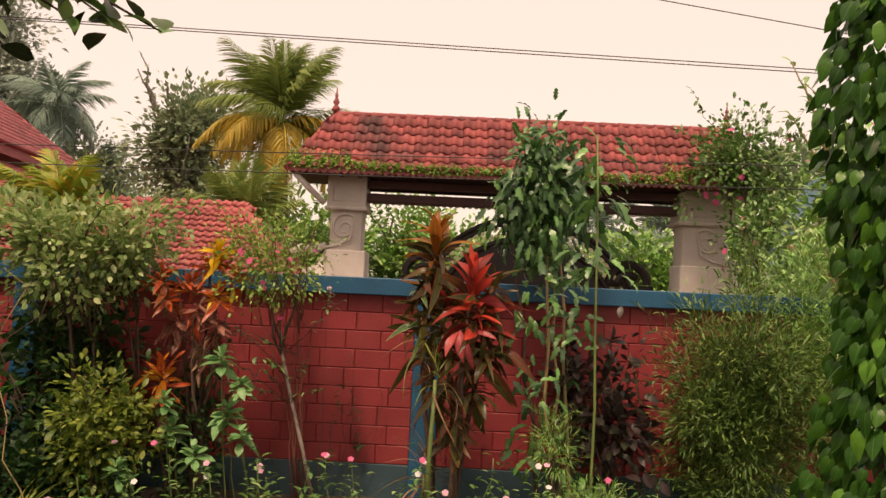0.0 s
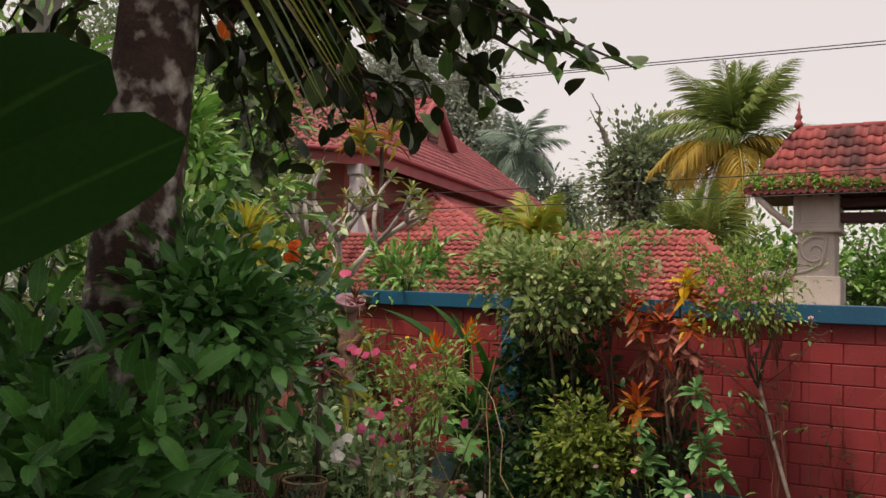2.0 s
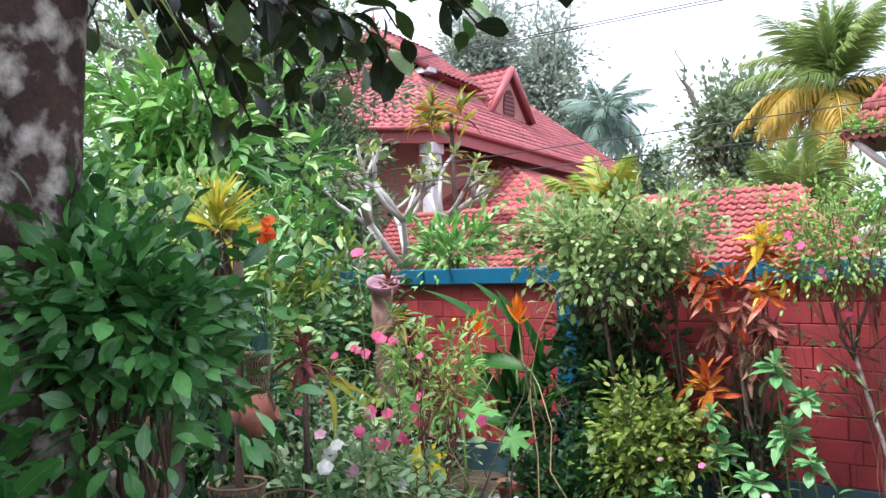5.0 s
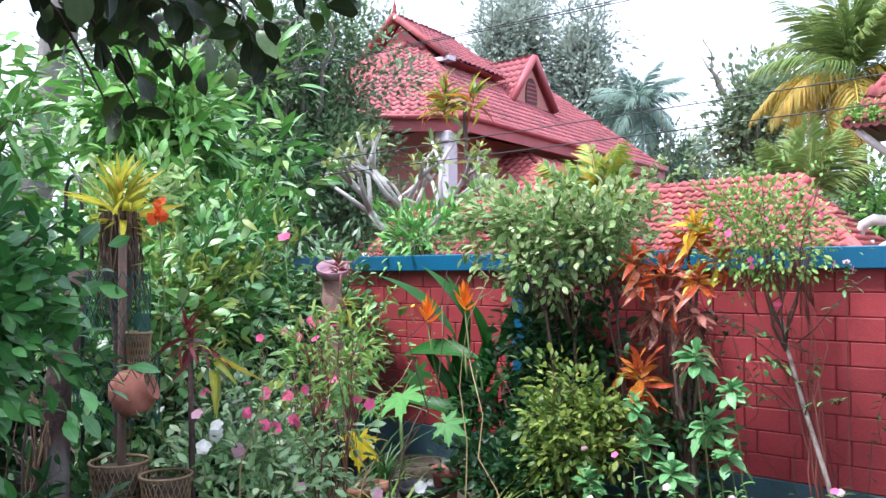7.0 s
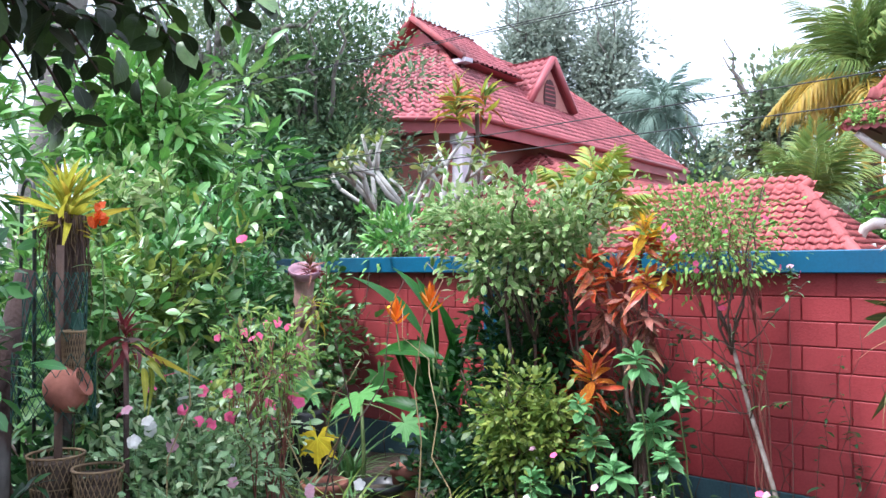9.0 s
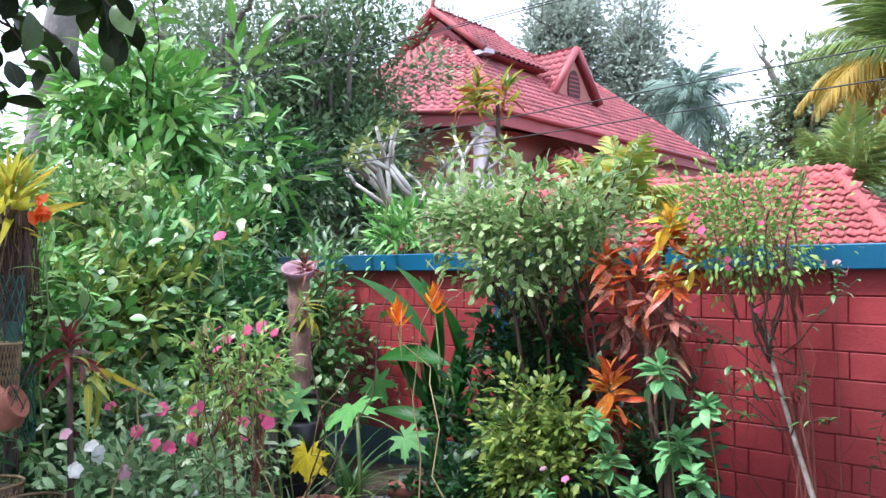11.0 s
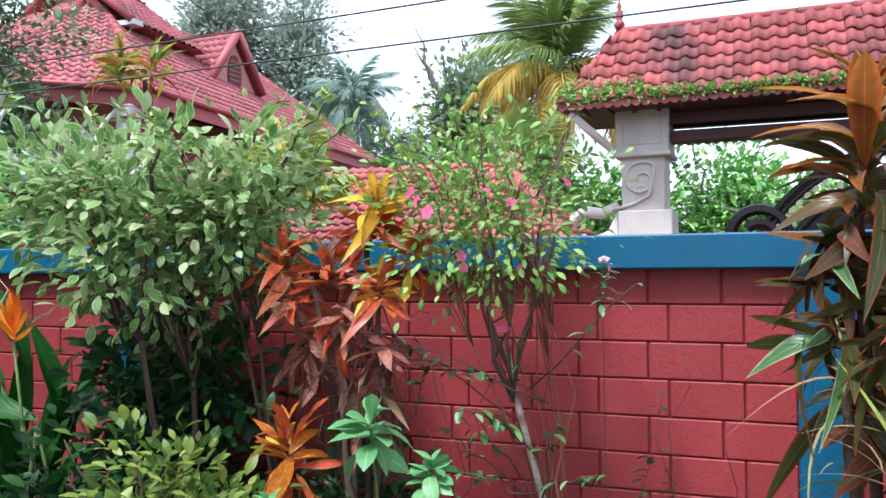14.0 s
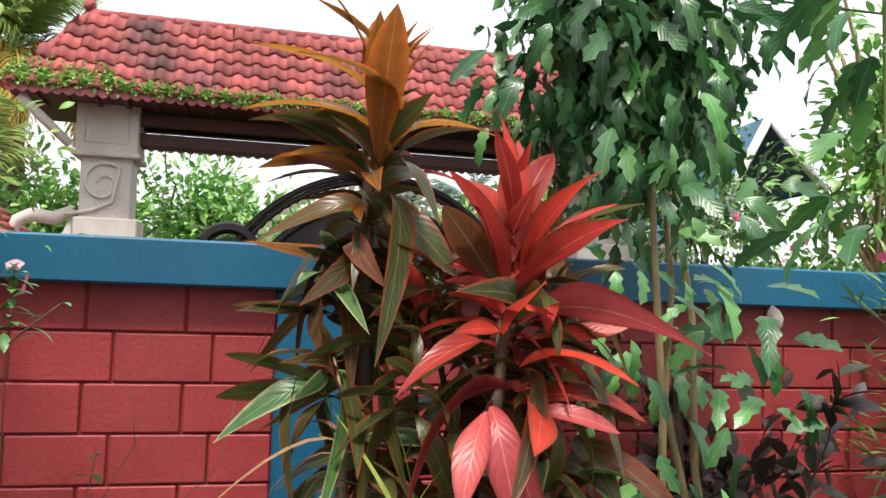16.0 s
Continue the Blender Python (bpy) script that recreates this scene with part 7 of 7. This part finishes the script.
for f, tip, w, up, tw in (((-2.45, 0.85, 1.50), (-1.68, 1.38, 2.08), 1.0, (0.5, -0.8, 0.5), 0.0), ((-2.6, 0.85, 1.6), (-2.05, 1.33, 2.42), 1.05, (0.5, -0.8, 0.3), 0.1), ((-2.7, 0.75, 1.5), (-2.7, 1.1, 2.6), 1.0, (0.6, -0.6, 0.4), 0.0),
                          ((-1.85, 1.12, 0.95), (-1.47, 1.33, 1.29), 1.0, (0.4, -0.6, 0.7), 0.3), ((-1.62, 1.14, 0.9), (-1.37, 1.26, 1.28), 1.0, (-0.3, -0.7, 0.6), -0.4)):
    put_leaf(banana, (BL[1] if tip[2] < 2.2 else BL[0]) if f[2] > 1 else BP, Vector(f) - B0, Vector(tip) - B0, w, up, tw)
    if f[2] < 1:
        stem(banana, [(0.03, 0, 0.2), Vector(f) - B0], 0.02, 0.012, M_GREENSTEM, "leaf_stalk")

# ---- pothos climbing a pole, near the camera ----
poth = thing("pothos_pillar", (1.98, 3.25, 0), "pothos vine with broad green leaves covering a pole", "climber")
stem(poth, [(0, 0, 0), (0.02, 0, 1.5), (0.0, 0, 3.4)], 0.1, 0.08, M_BARK, "pole", 10)
HM = [leaf_mesh(heart(1.0, 0.8, b), "leaf", G_POTHOS) for b in (0.15, 0.35)]
HMY = [leaf_mesh(heart(1.0, 0.8, 0.2), "leaf", G_YELLOW)]
for i in range(290):
    z = rng.uniform(0.05, 3.4)
    a = rng.uniform(0, 6.28)
    rr = (0.36 - 0.07 * z + 0.06 * math.sin(3 * z) + rng.normal(0, 0.05))
    p = Vector((rr * math.cos(a), rr * math.sin(a), z))
    d = Vector((0.55 * math.cos(a), 0.55 * math.sin(a), -1.0 + rng.normal(0, 0.25)))
    put_leaf(poth, (HMY if rng.random() < 0.03 else HM)[0 if i % 2 else -1], p, p + d.normalized() * rng.uniform(0.06, 0.115), 0.95, (math.cos(a), math.sin(a), 0.6), rng.normal(0, 0.35))

pp, pd = [], []
for i in range(2600):
    z = rng.uniform(0.0, 3.6)
    a = rng.uniform(0, 6.28)
    rr = (0.36 - 0.05 * z + 0.06 * math.sin(3 * z)) * rng.uniform(0.55, 1.15)
    pp.append((rr * math.cos(a), rr * math.sin(a), z))
    pd.append((0.5 * math.cos(a), 0.5 * math.sin(a), -1.0 + rng.normal(0, 0.3)))
part("inner_foliage", joined("inner_foliage", G_POTHOS, scatter(heart(1.0, 0.8, 0.3), pp, pd, rng.uniform(0.05, 0.1, 2600), rng, (0, -0.5, 0.5), 0.5)), G_POTHOS, poth)

# ---- lobed climber on canes behind the cordyline ----
climb = thing("lobed_climber", (0.88, 6.2, 0), "tall climber with lobed dark leaves on canes", "climber")
K0 = Vector((0.88, 6.2, 0))
for i, (x, y, tx, ty, tz) in enumerate(((0.95, 5.95, 0.8, 6.1, 2.6), (1.02, 6.0, 0.9, 6.1, 2.0), (1.08, 5.92, 0.95, 6.2, 2.3), (0.9, 6.0, 0.6, 6.2, 2.1), (1.12, 6.0, 0.98, 6.3, 1.7))):
    stem(climb, arc(Vector((x, y, 0)) - K0, Vector((tx, ty, tz)) - K0, 0, 6, 0.02, rng), 0.016, 0.007, M_BAMBOO if i < 3 else M_TWIG, "cane", 8)
LM = [leaf_mesh(lobed(1.0, 0.44, 3, b, 0.42), "leaf", G_LOBED) for b in (0.3, 0.8)]
LMB = [leaf_mesh(lobed(1.0, 0.42, 3, 0.45, 0.4), "leaf", G_SHADE)]
cq = crown_points(rng, (0.36, 0.33, 0.6), 1500, 0.1)
part("inner_foliage", joined("inner_foliage", G_LOBED, scatter(lobed(1.0, 0.42, 3, 0.6, 0.42), cq + np.array([0.80 - 0.88, 6.14 - 6.2, 2.4]), cq * 1.4 + rng.normal(0, 0.35, cq.shape) + np.array([0, -0.1, -0.7]), rng.uniform(0.07, 0.13, 1500), rng)), G_LOBED, climb)
cp = crown_points(rng, (0.38, 0.35, 0.62), 235, 0.5)
for i, q in enumerate(cp):
    p = Vector((0.80, 6.12, 2.42)) + Vector(q) - K0
    d = Vector(q) * 1.6 + Vector((rng.normal(0, 0.3), rng.normal(-0.1, 0.3), -0.35))
    if q[2] > 0.25:
        d.z += 0.6
    put_leaf(climb, LMB[0] if (q[2] > 0.28 or rng.random() < 0.12) else LM[i % 2], p, p + d.normalized() * rng.uniform(0.09, 0.15), 1.0, (0, -0.3, 1), rng.normal(0, 0.6))
for i in range(150):
    p = Vector((rng.uniform(0.62, 1.15), rng.uniform(5.75, 6.2), rng.uniform(0.35, 1.95))) - K0
    put_leaf(climb, (LM + LMB)[i % 3], p, p + Vector((rng.normal(0, 0.6), -0.5 + rng.normal(0, 0.3), rng.normal(-0.3, 0.5))).normalized() * rng.uniform(0.08, 0.15), 1.0, (0, -0.4, 1), rng.normal(0, 0.4))
side = thing("lobed_climber", (1.15, 5.5, 0), "slim climber shoot with light lobed leaves on a cane", "climber")
stem(side, arc((0, 0, 0), (-0.05, 0, 2.75), 0, 6, 0.01, rng), 0.011, 0.006, M_GREENSTEM, "cane", 8)
for i in range(70):
    z = rng.uniform(1.75, 2.75)
    a = rng.uniform(0, 6.28)
    f = Vector((-0.04, 0, z))
    p = f + Vector((math.cos(a), math.sin(a), 0.1)) * rng.uniform(0.05, 0.2)
    put_leaf(side, (LM + LMB)[i % 3], p, p + Vector((math.cos(a), math.sin(a), -0.4)).normalized() * rng.uniform(0.1, 0.17), 1.0, (0, 0, 1), rng.normal(0, 0.4))
# dark purple plant, tufts
bush("purple_plant", "dark purple leaved plant against the red wall", "plant", (1.35, 6.2, 0), (1.32, 6.2, 0.75), (0.36, 0.25, 0.62), OVAL, 0.12, 520, G_PURPLE, 131, 40, 0.09, 5, droop=0.5)
bush("fern_tuft", "bright green feathery tuft at the wall foot", "tuft", (1.2, 5.55, 0), (1.2, 5.55, 0.2), (0.22, 0.2, 0.2), THIN, 0.07, 1500, G_FRESH, 132, 40, 0.05, 3, up=0.6)
bush("fern_tuft", "bright green feathery tuft on a thin stem", "tuft", (0.98, 5.75, 0), (0.93, 5.75, 0.62), (0.15, 0.14, 0.24), THIN, 0.08, 700, G_FRESH, 133, 26, 0.05, 3, up=0.6)
for dx in (0, 0.12, -0.1, 0.25):
    lc = thing("leaning_cane", (1.55 + dx, 6.05, 0), "thin leaning brown cane by the wall", "cane", "leaning canes")
    stem(lc, arc((0, 0, 0), (-0.35 + 0.3 * dx, 0.2, 1.0 + dx), 0, 4, 0.01, rng), 0.01, 0.007, M_TWIG)

# ---- plumeria and crown plant before the house ----
plum = thing("plumeria", (-9.45, 11.75, 0), "plumeria with bare forked grey branches and leaf tufts", "plumeria")
PLF = [leaf_mesh(blade(1.0, 0.3, 5, 0.5, b, 0.2, 0, 0.8, 0.12), "leaf", m) for b, m in ((0.1, G_PLUM), (0.3, G_PLUM), (0.2, G_YELLOW))]


def fork(p, d, ln, r, depth):
    q = p + d * ln
    stem(plum, [p, p.lerp(q, 0.5) + Vector(rng.normal(0, 0.03, 3)), q], r, r * 0.75, M_GREYSTEM, "branch")
    if depth == 0:
        rosette(plum, q, PLF, 9, 0.3, rng, 0, 70)
        return
    for k in range(3 if depth > 1 else 2):
        a = rng.uniform(0, 6.28)
        nd = (d + Vector((math.cos(a), math.sin(a), 0.15)) * 0.75).normalized()
        fork(q, nd, ln * rng.uniform(0.6, 0.8), r * 0.76, depth - 1)


stem(plum, [(0, 0, 0), (0.05, 0, 0.9), (0, 0, 1.8)], 0.075, 0.06, M_GREYSTEM, "trunk")
for a in (0.3, 1.3, 2.4, 3.4, 4.5, 5.4):
    fork(Vector((0, 0, 1.8)), Vector((math.cos(a) * 0.7, math.sin(a) * 0.7, 0.8)).normalized(), 1.1, 0.06, 2)
dr = thing("crown_plant", (-12.4, 17.0, 0), "slender plant with an orange green leaf crown", "plant")
stem(dr, [(0, 0, 0), (0.1, 0, 3), (0, 0, 5.75)], 0.07, 0.05, M_TWIG)
DRL = [leaf_mesh(blade(1.0, 0.14, 6, 0.35, b, 0.3), "leaf", m) for b, m in ((0.3, G_YELLOW), (0.6, G_TIORANGE), (0.4, G_BROM))]
for k in range(4):
    rosette(dr, (rng.normal(0, 0.3), rng.normal(0, 0.3), 5.6 + 0.12 * k), DRL, 26, 0.85, rng, 5, 80, wild=1.4)

# ---- creepers on the gateway roof ----
vp, vd = [], []
for i in range(9000):
    x = GX0 + (GX1 - GX0) * rng.random()
    thick = 0.35 + 0.65 * max(0, noise.noise(Vector((x * 1.1, 3, 0)))) + (1.2 if x < -1.6 else 0) + (1.2 if x > 3.4 else 0)
    up_s = abs(rng.normal(0, 0.10 * thick))
    if rng.random() > 0.5 + 0.4 * thick:
        continue
    vp.append((x, 13.08 + up_s * 0.64 - 0.03, GEAVE + up_s * 0.77 + 0.06 + rng.normal(0, 0.02)))
    vd.append(rng.normal(0, 1, 3) + np.array([0, -0.8, -0.2]))
for i in range(500):
    s = rng.random()
    vp.append((GX0 + hip * s + rng.normal(0, 0.07), 13.08 + 0.9 * s - 0.05 * rng.random(), GEAVE + 1.1 * s * 0.6 + 0.08 + rng.normal(0, 0.04)))
    vd.append(rng.normal(0, 1, 3) + np.array([0, -0.8, 0.2]))
creep = thing("roof_creeper", (-2.0, 13.0, GEAVE), "green creeper growing along the tiled gateway eaves", "creeper")
part("foliage", joined("foliage", G_CREEP, scatter(KITEW, np.array(vp) - np.array([-2.0, 13.0, GEAVE]), vd, rng.uniform(0.035, 0.085, len(vp)), rng)), G_CREEP, creep)
for i in range(9):
    x = rng.uniform(GX0, GX1)
    stem(creep, arc((x + 2.0, 0.1, 0.08), (x + 2.0 + rng.normal(0, 0.5), 0.05, 0.1), 0.0, 5, 0.03, rng), 0.006, 0.003, M_TWIG)
bush("bougainvillea", "bougainvillea with red blooms over the gateway corner", "climber", (4.75, 12.9, 0), (4.6, 12.95, 3.9), (0.95, 0.4, 0.85), OVAL, 0.11, 2800, G_MID, 141, 60, 0.14, 6, extra=((FL, 0.06, 14, P_PINK, "flower"),))
bush("bougainvillea", "bougainvillea with red blooms beside the gateway pillar", "climber", (5.0, 12.3, 0), (4.9, 12.3, 2.6), (1.0, 0.5, 0.9), OVAL, 0.1, 2200, G_MID, 142, 70, 0.15, 6, extra=((FL, 0.06, 16, P_PINK, "flower"),))
bush("hedge_plant", "leafy garden shrubs with pink blooms beyond the wall", "shrub", (5.5, 10.5, 0), (5.3, 10.5, 1.5), (1.5, 0.8, 0.8), OVAL, 0.12, 3200, G_FRESH, 143, 90, 0.16, 6, extra=((FL, 0.05, 9, P_PINK, "flower"),))
bush("tall_vine", "tall green vine with red blooms on a pale pole", "climber", (5.1, 9.4, 0), (4.9, 9.4, 2.9), (0.95, 0.6, 1.3), OVAL, 0.13, 3000, G_FRESH, 144, 60, 0.15, 5, M_BAMBOO, 0.05, extra=((FL, 0.05, 6, P_PINK, "flower"),))
# garden shed with a gabled shade roof
shed = thing("garden_shed", (6.3, 13.35, 0), "garden shed with pale barge boards and teal roof sheet", "shed")
ap, lf, rt = Vector((0.18, 0.18, 4.05)), Vector((-0.6, 0.4, 2.4)), Vector((0.95, 0.05, 3.1))
back3 = Vector((0.3, 2.2, 0))
for p, q in ((ap, lf), (ap, rt)):
    stem(shed, [p, q], 0.06, 0.06, M_WHITEPAINT, "barge_board")
    g = Geo()
    g.add([p, q, q + back3, p + back3, p + Vector((0, 0, 0.03)), q + Vector((0, 0, 0.03)), q + back3 + Vector((0, 0, 0.03)), p + back3 + Vector((0, 0, 0.03))], [(0, 1, 2, 3), (7, 6, 5, 4), (0, 4, 5, 1), (2, 6, 7, 3)])
    part("roof_sheet", g, M_TEAL, shed, "teal corrugated roof sheet", False)
for p in (lf, rt, lf + back3, rt + back3):
    stem(shed, [(p.x, p.y, -0.05), p], 0.05, 0.05, M_IRON, "leg")
pole = thing("pale_pole", (6.35, 11.5, 0), "pale painted garden pole", "pole")
stem(pole, [(0, 0, -0.05), (0, 0, 2.5), (0.05, 0, 5.0)], 0.07, 0.06, M_STONE, "shaft", 10)

# ---- overhead cables ----
for a, b, sag in (((-24, 9.3, 5.05), (20, 9.3, 3.98), 0.0), ((-24, 9.34, 5.1), (20, 9.34, 3.95), -0.03), ((-24, 6.15, 2.75), (20, 6.15, 3.35), -0.42), ((-24, 6.12, 2.7), (20, 6.12, 3.05), -0.4), ((-24, 9.3, 8.9), (20, 9.4, 2.6), 0.0)):
    c = thing("overhead_cable", a, "thin black cable slung along the lane", "cable", "overhead cables")
    stem(c, arc((0, 0, 0), Vector(b) - Vector(a), sag, 24), 0.0062 if a[1] > 8 else 0.0036, 0.0062 if a[1] > 8 else 0.0042, M_CABLE, "wire", 5)
for cx in (-24, 20):
    p = thing("cable_pole", (cx, 9.3, 0), "concrete pole carrying the cables", "pole", "cable poles")
    stem(p, [(0, 0, -0.1), (0, 0, 3), (0, 0, 6.2)], 0.14, 0.1, M_STONE, "shaft", 10)
    stem(p, [(0, -0.5, 4.9), (0, 0.5, 4.9)], 0.04, 0.04, M_IRON, "cross_arm", 6)

# ---- loose pale twigs and dry vines through the garden ----
for i in range(26):
    x, y = rng.uniform(-4.6, -2.2), rng.uniform(2.9, 5.2)
    tw = thing("dry_twig", (x, y, 0), "pale dry twig leaning through the shrubs", "twig", "dry twigs")
    stem(tw, arc((0, 0, 0), (rng.normal(0, 0.5), rng.normal(-0.1, 0.25), rng.uniform(0.9, 1.7)), 0.1, 7, 0.05, rng), 0.006, 0.002, M_BAMBOO if i % 2 else M_TWIG, "twig", 5)


# ---- gateway roof tiles, one by one ----
tv, tf = tile_verts(0.205, 0.235, 0.03, 0.02)
tg = Geo()
tg.add(tv, tf)
TILE = tg.mesh("roof_tile", M_TILE)
ga, gb2 = Vector(gx(GX0, 13.08, GEAVE + 0.01)), Vector(gx(GX1, 13.08, GEAVE + 0.01))
gc, gd = Vector(gx(GX1 - hip, 14.0, GRIDGE)), Vector(gx(GX0 + hip, 14.0, GRIDGE))
ge, gh2 = Vector(gx(GX1, 14.92, GEAVE + 0.01)), Vector(gx(GX0, 14.92, GEAVE + 0.01))
for m in tiled_face(ga, gb2, gc, gd, 0.2, 0.225, 31, 0.006):
    o = part("roof_tile", TILE, M_TILE, roof)
    o.matrix_basis = m
tile_sheet("back_tile", tiled_face(gh2, ga, gd, gd, 0.2, 0.225, 32) + tiled_face(gb2, ge, gc, gc, 0.2, 0.225, 33) + tiled_face(ge, gh2, gd, gc, 0.2, 0.225, 34), 0.2, 0.225, M_TILE, roof, "weathered clay tiles of the far slopes")
ridge_line(roof, [gd, gc], 0.06, M_RIDGE, 0.3)
for p, q in ((ga, gd), (gb2, gc)):
    ridge_line(roof, [p, q], 0.055, M_RIDGE, 0.26)

# ---- wall blocks, one by one ----
BLOCKS = {}


def block_mesh(w):
    key = round(w, 3)
    if key not in BLOCKS:
        g = Geo()
        g.box((0.0035, -0.005, 0.0035), (key - 0.0035, 0.02, COURSE - 0.0035), 0.004)
        BLOCKS[key] = g.mesh("block", M_RED, False)
    return BLOCKS[key]


for wname, x0, x1 in SECTIONS[:3]:
    for c in range(9):
        z = Z_COP - 0.002 - (c + 1) * COURSE + 0.01
        ref = -0.396 if c % 2 == 0 else -0.315
        k = math.floor((x0 - ref) / PITCH)
        edges = [x0]
        while ref + (k + 1) * PITCH < x1 - 0.03:
            k += 1
            if ref + k * PITCH > x0 + 0.03:
                edges.append(ref + k * PITCH)
        edges.append(x1)
        for a, b in zip(edges, edges[1:]):
            o = part("block", block_mesh(b - a), M_RED, walls[wname])
            o.location = (a, WALL_Y + random.uniform(-0.0012, 0.0012), z)
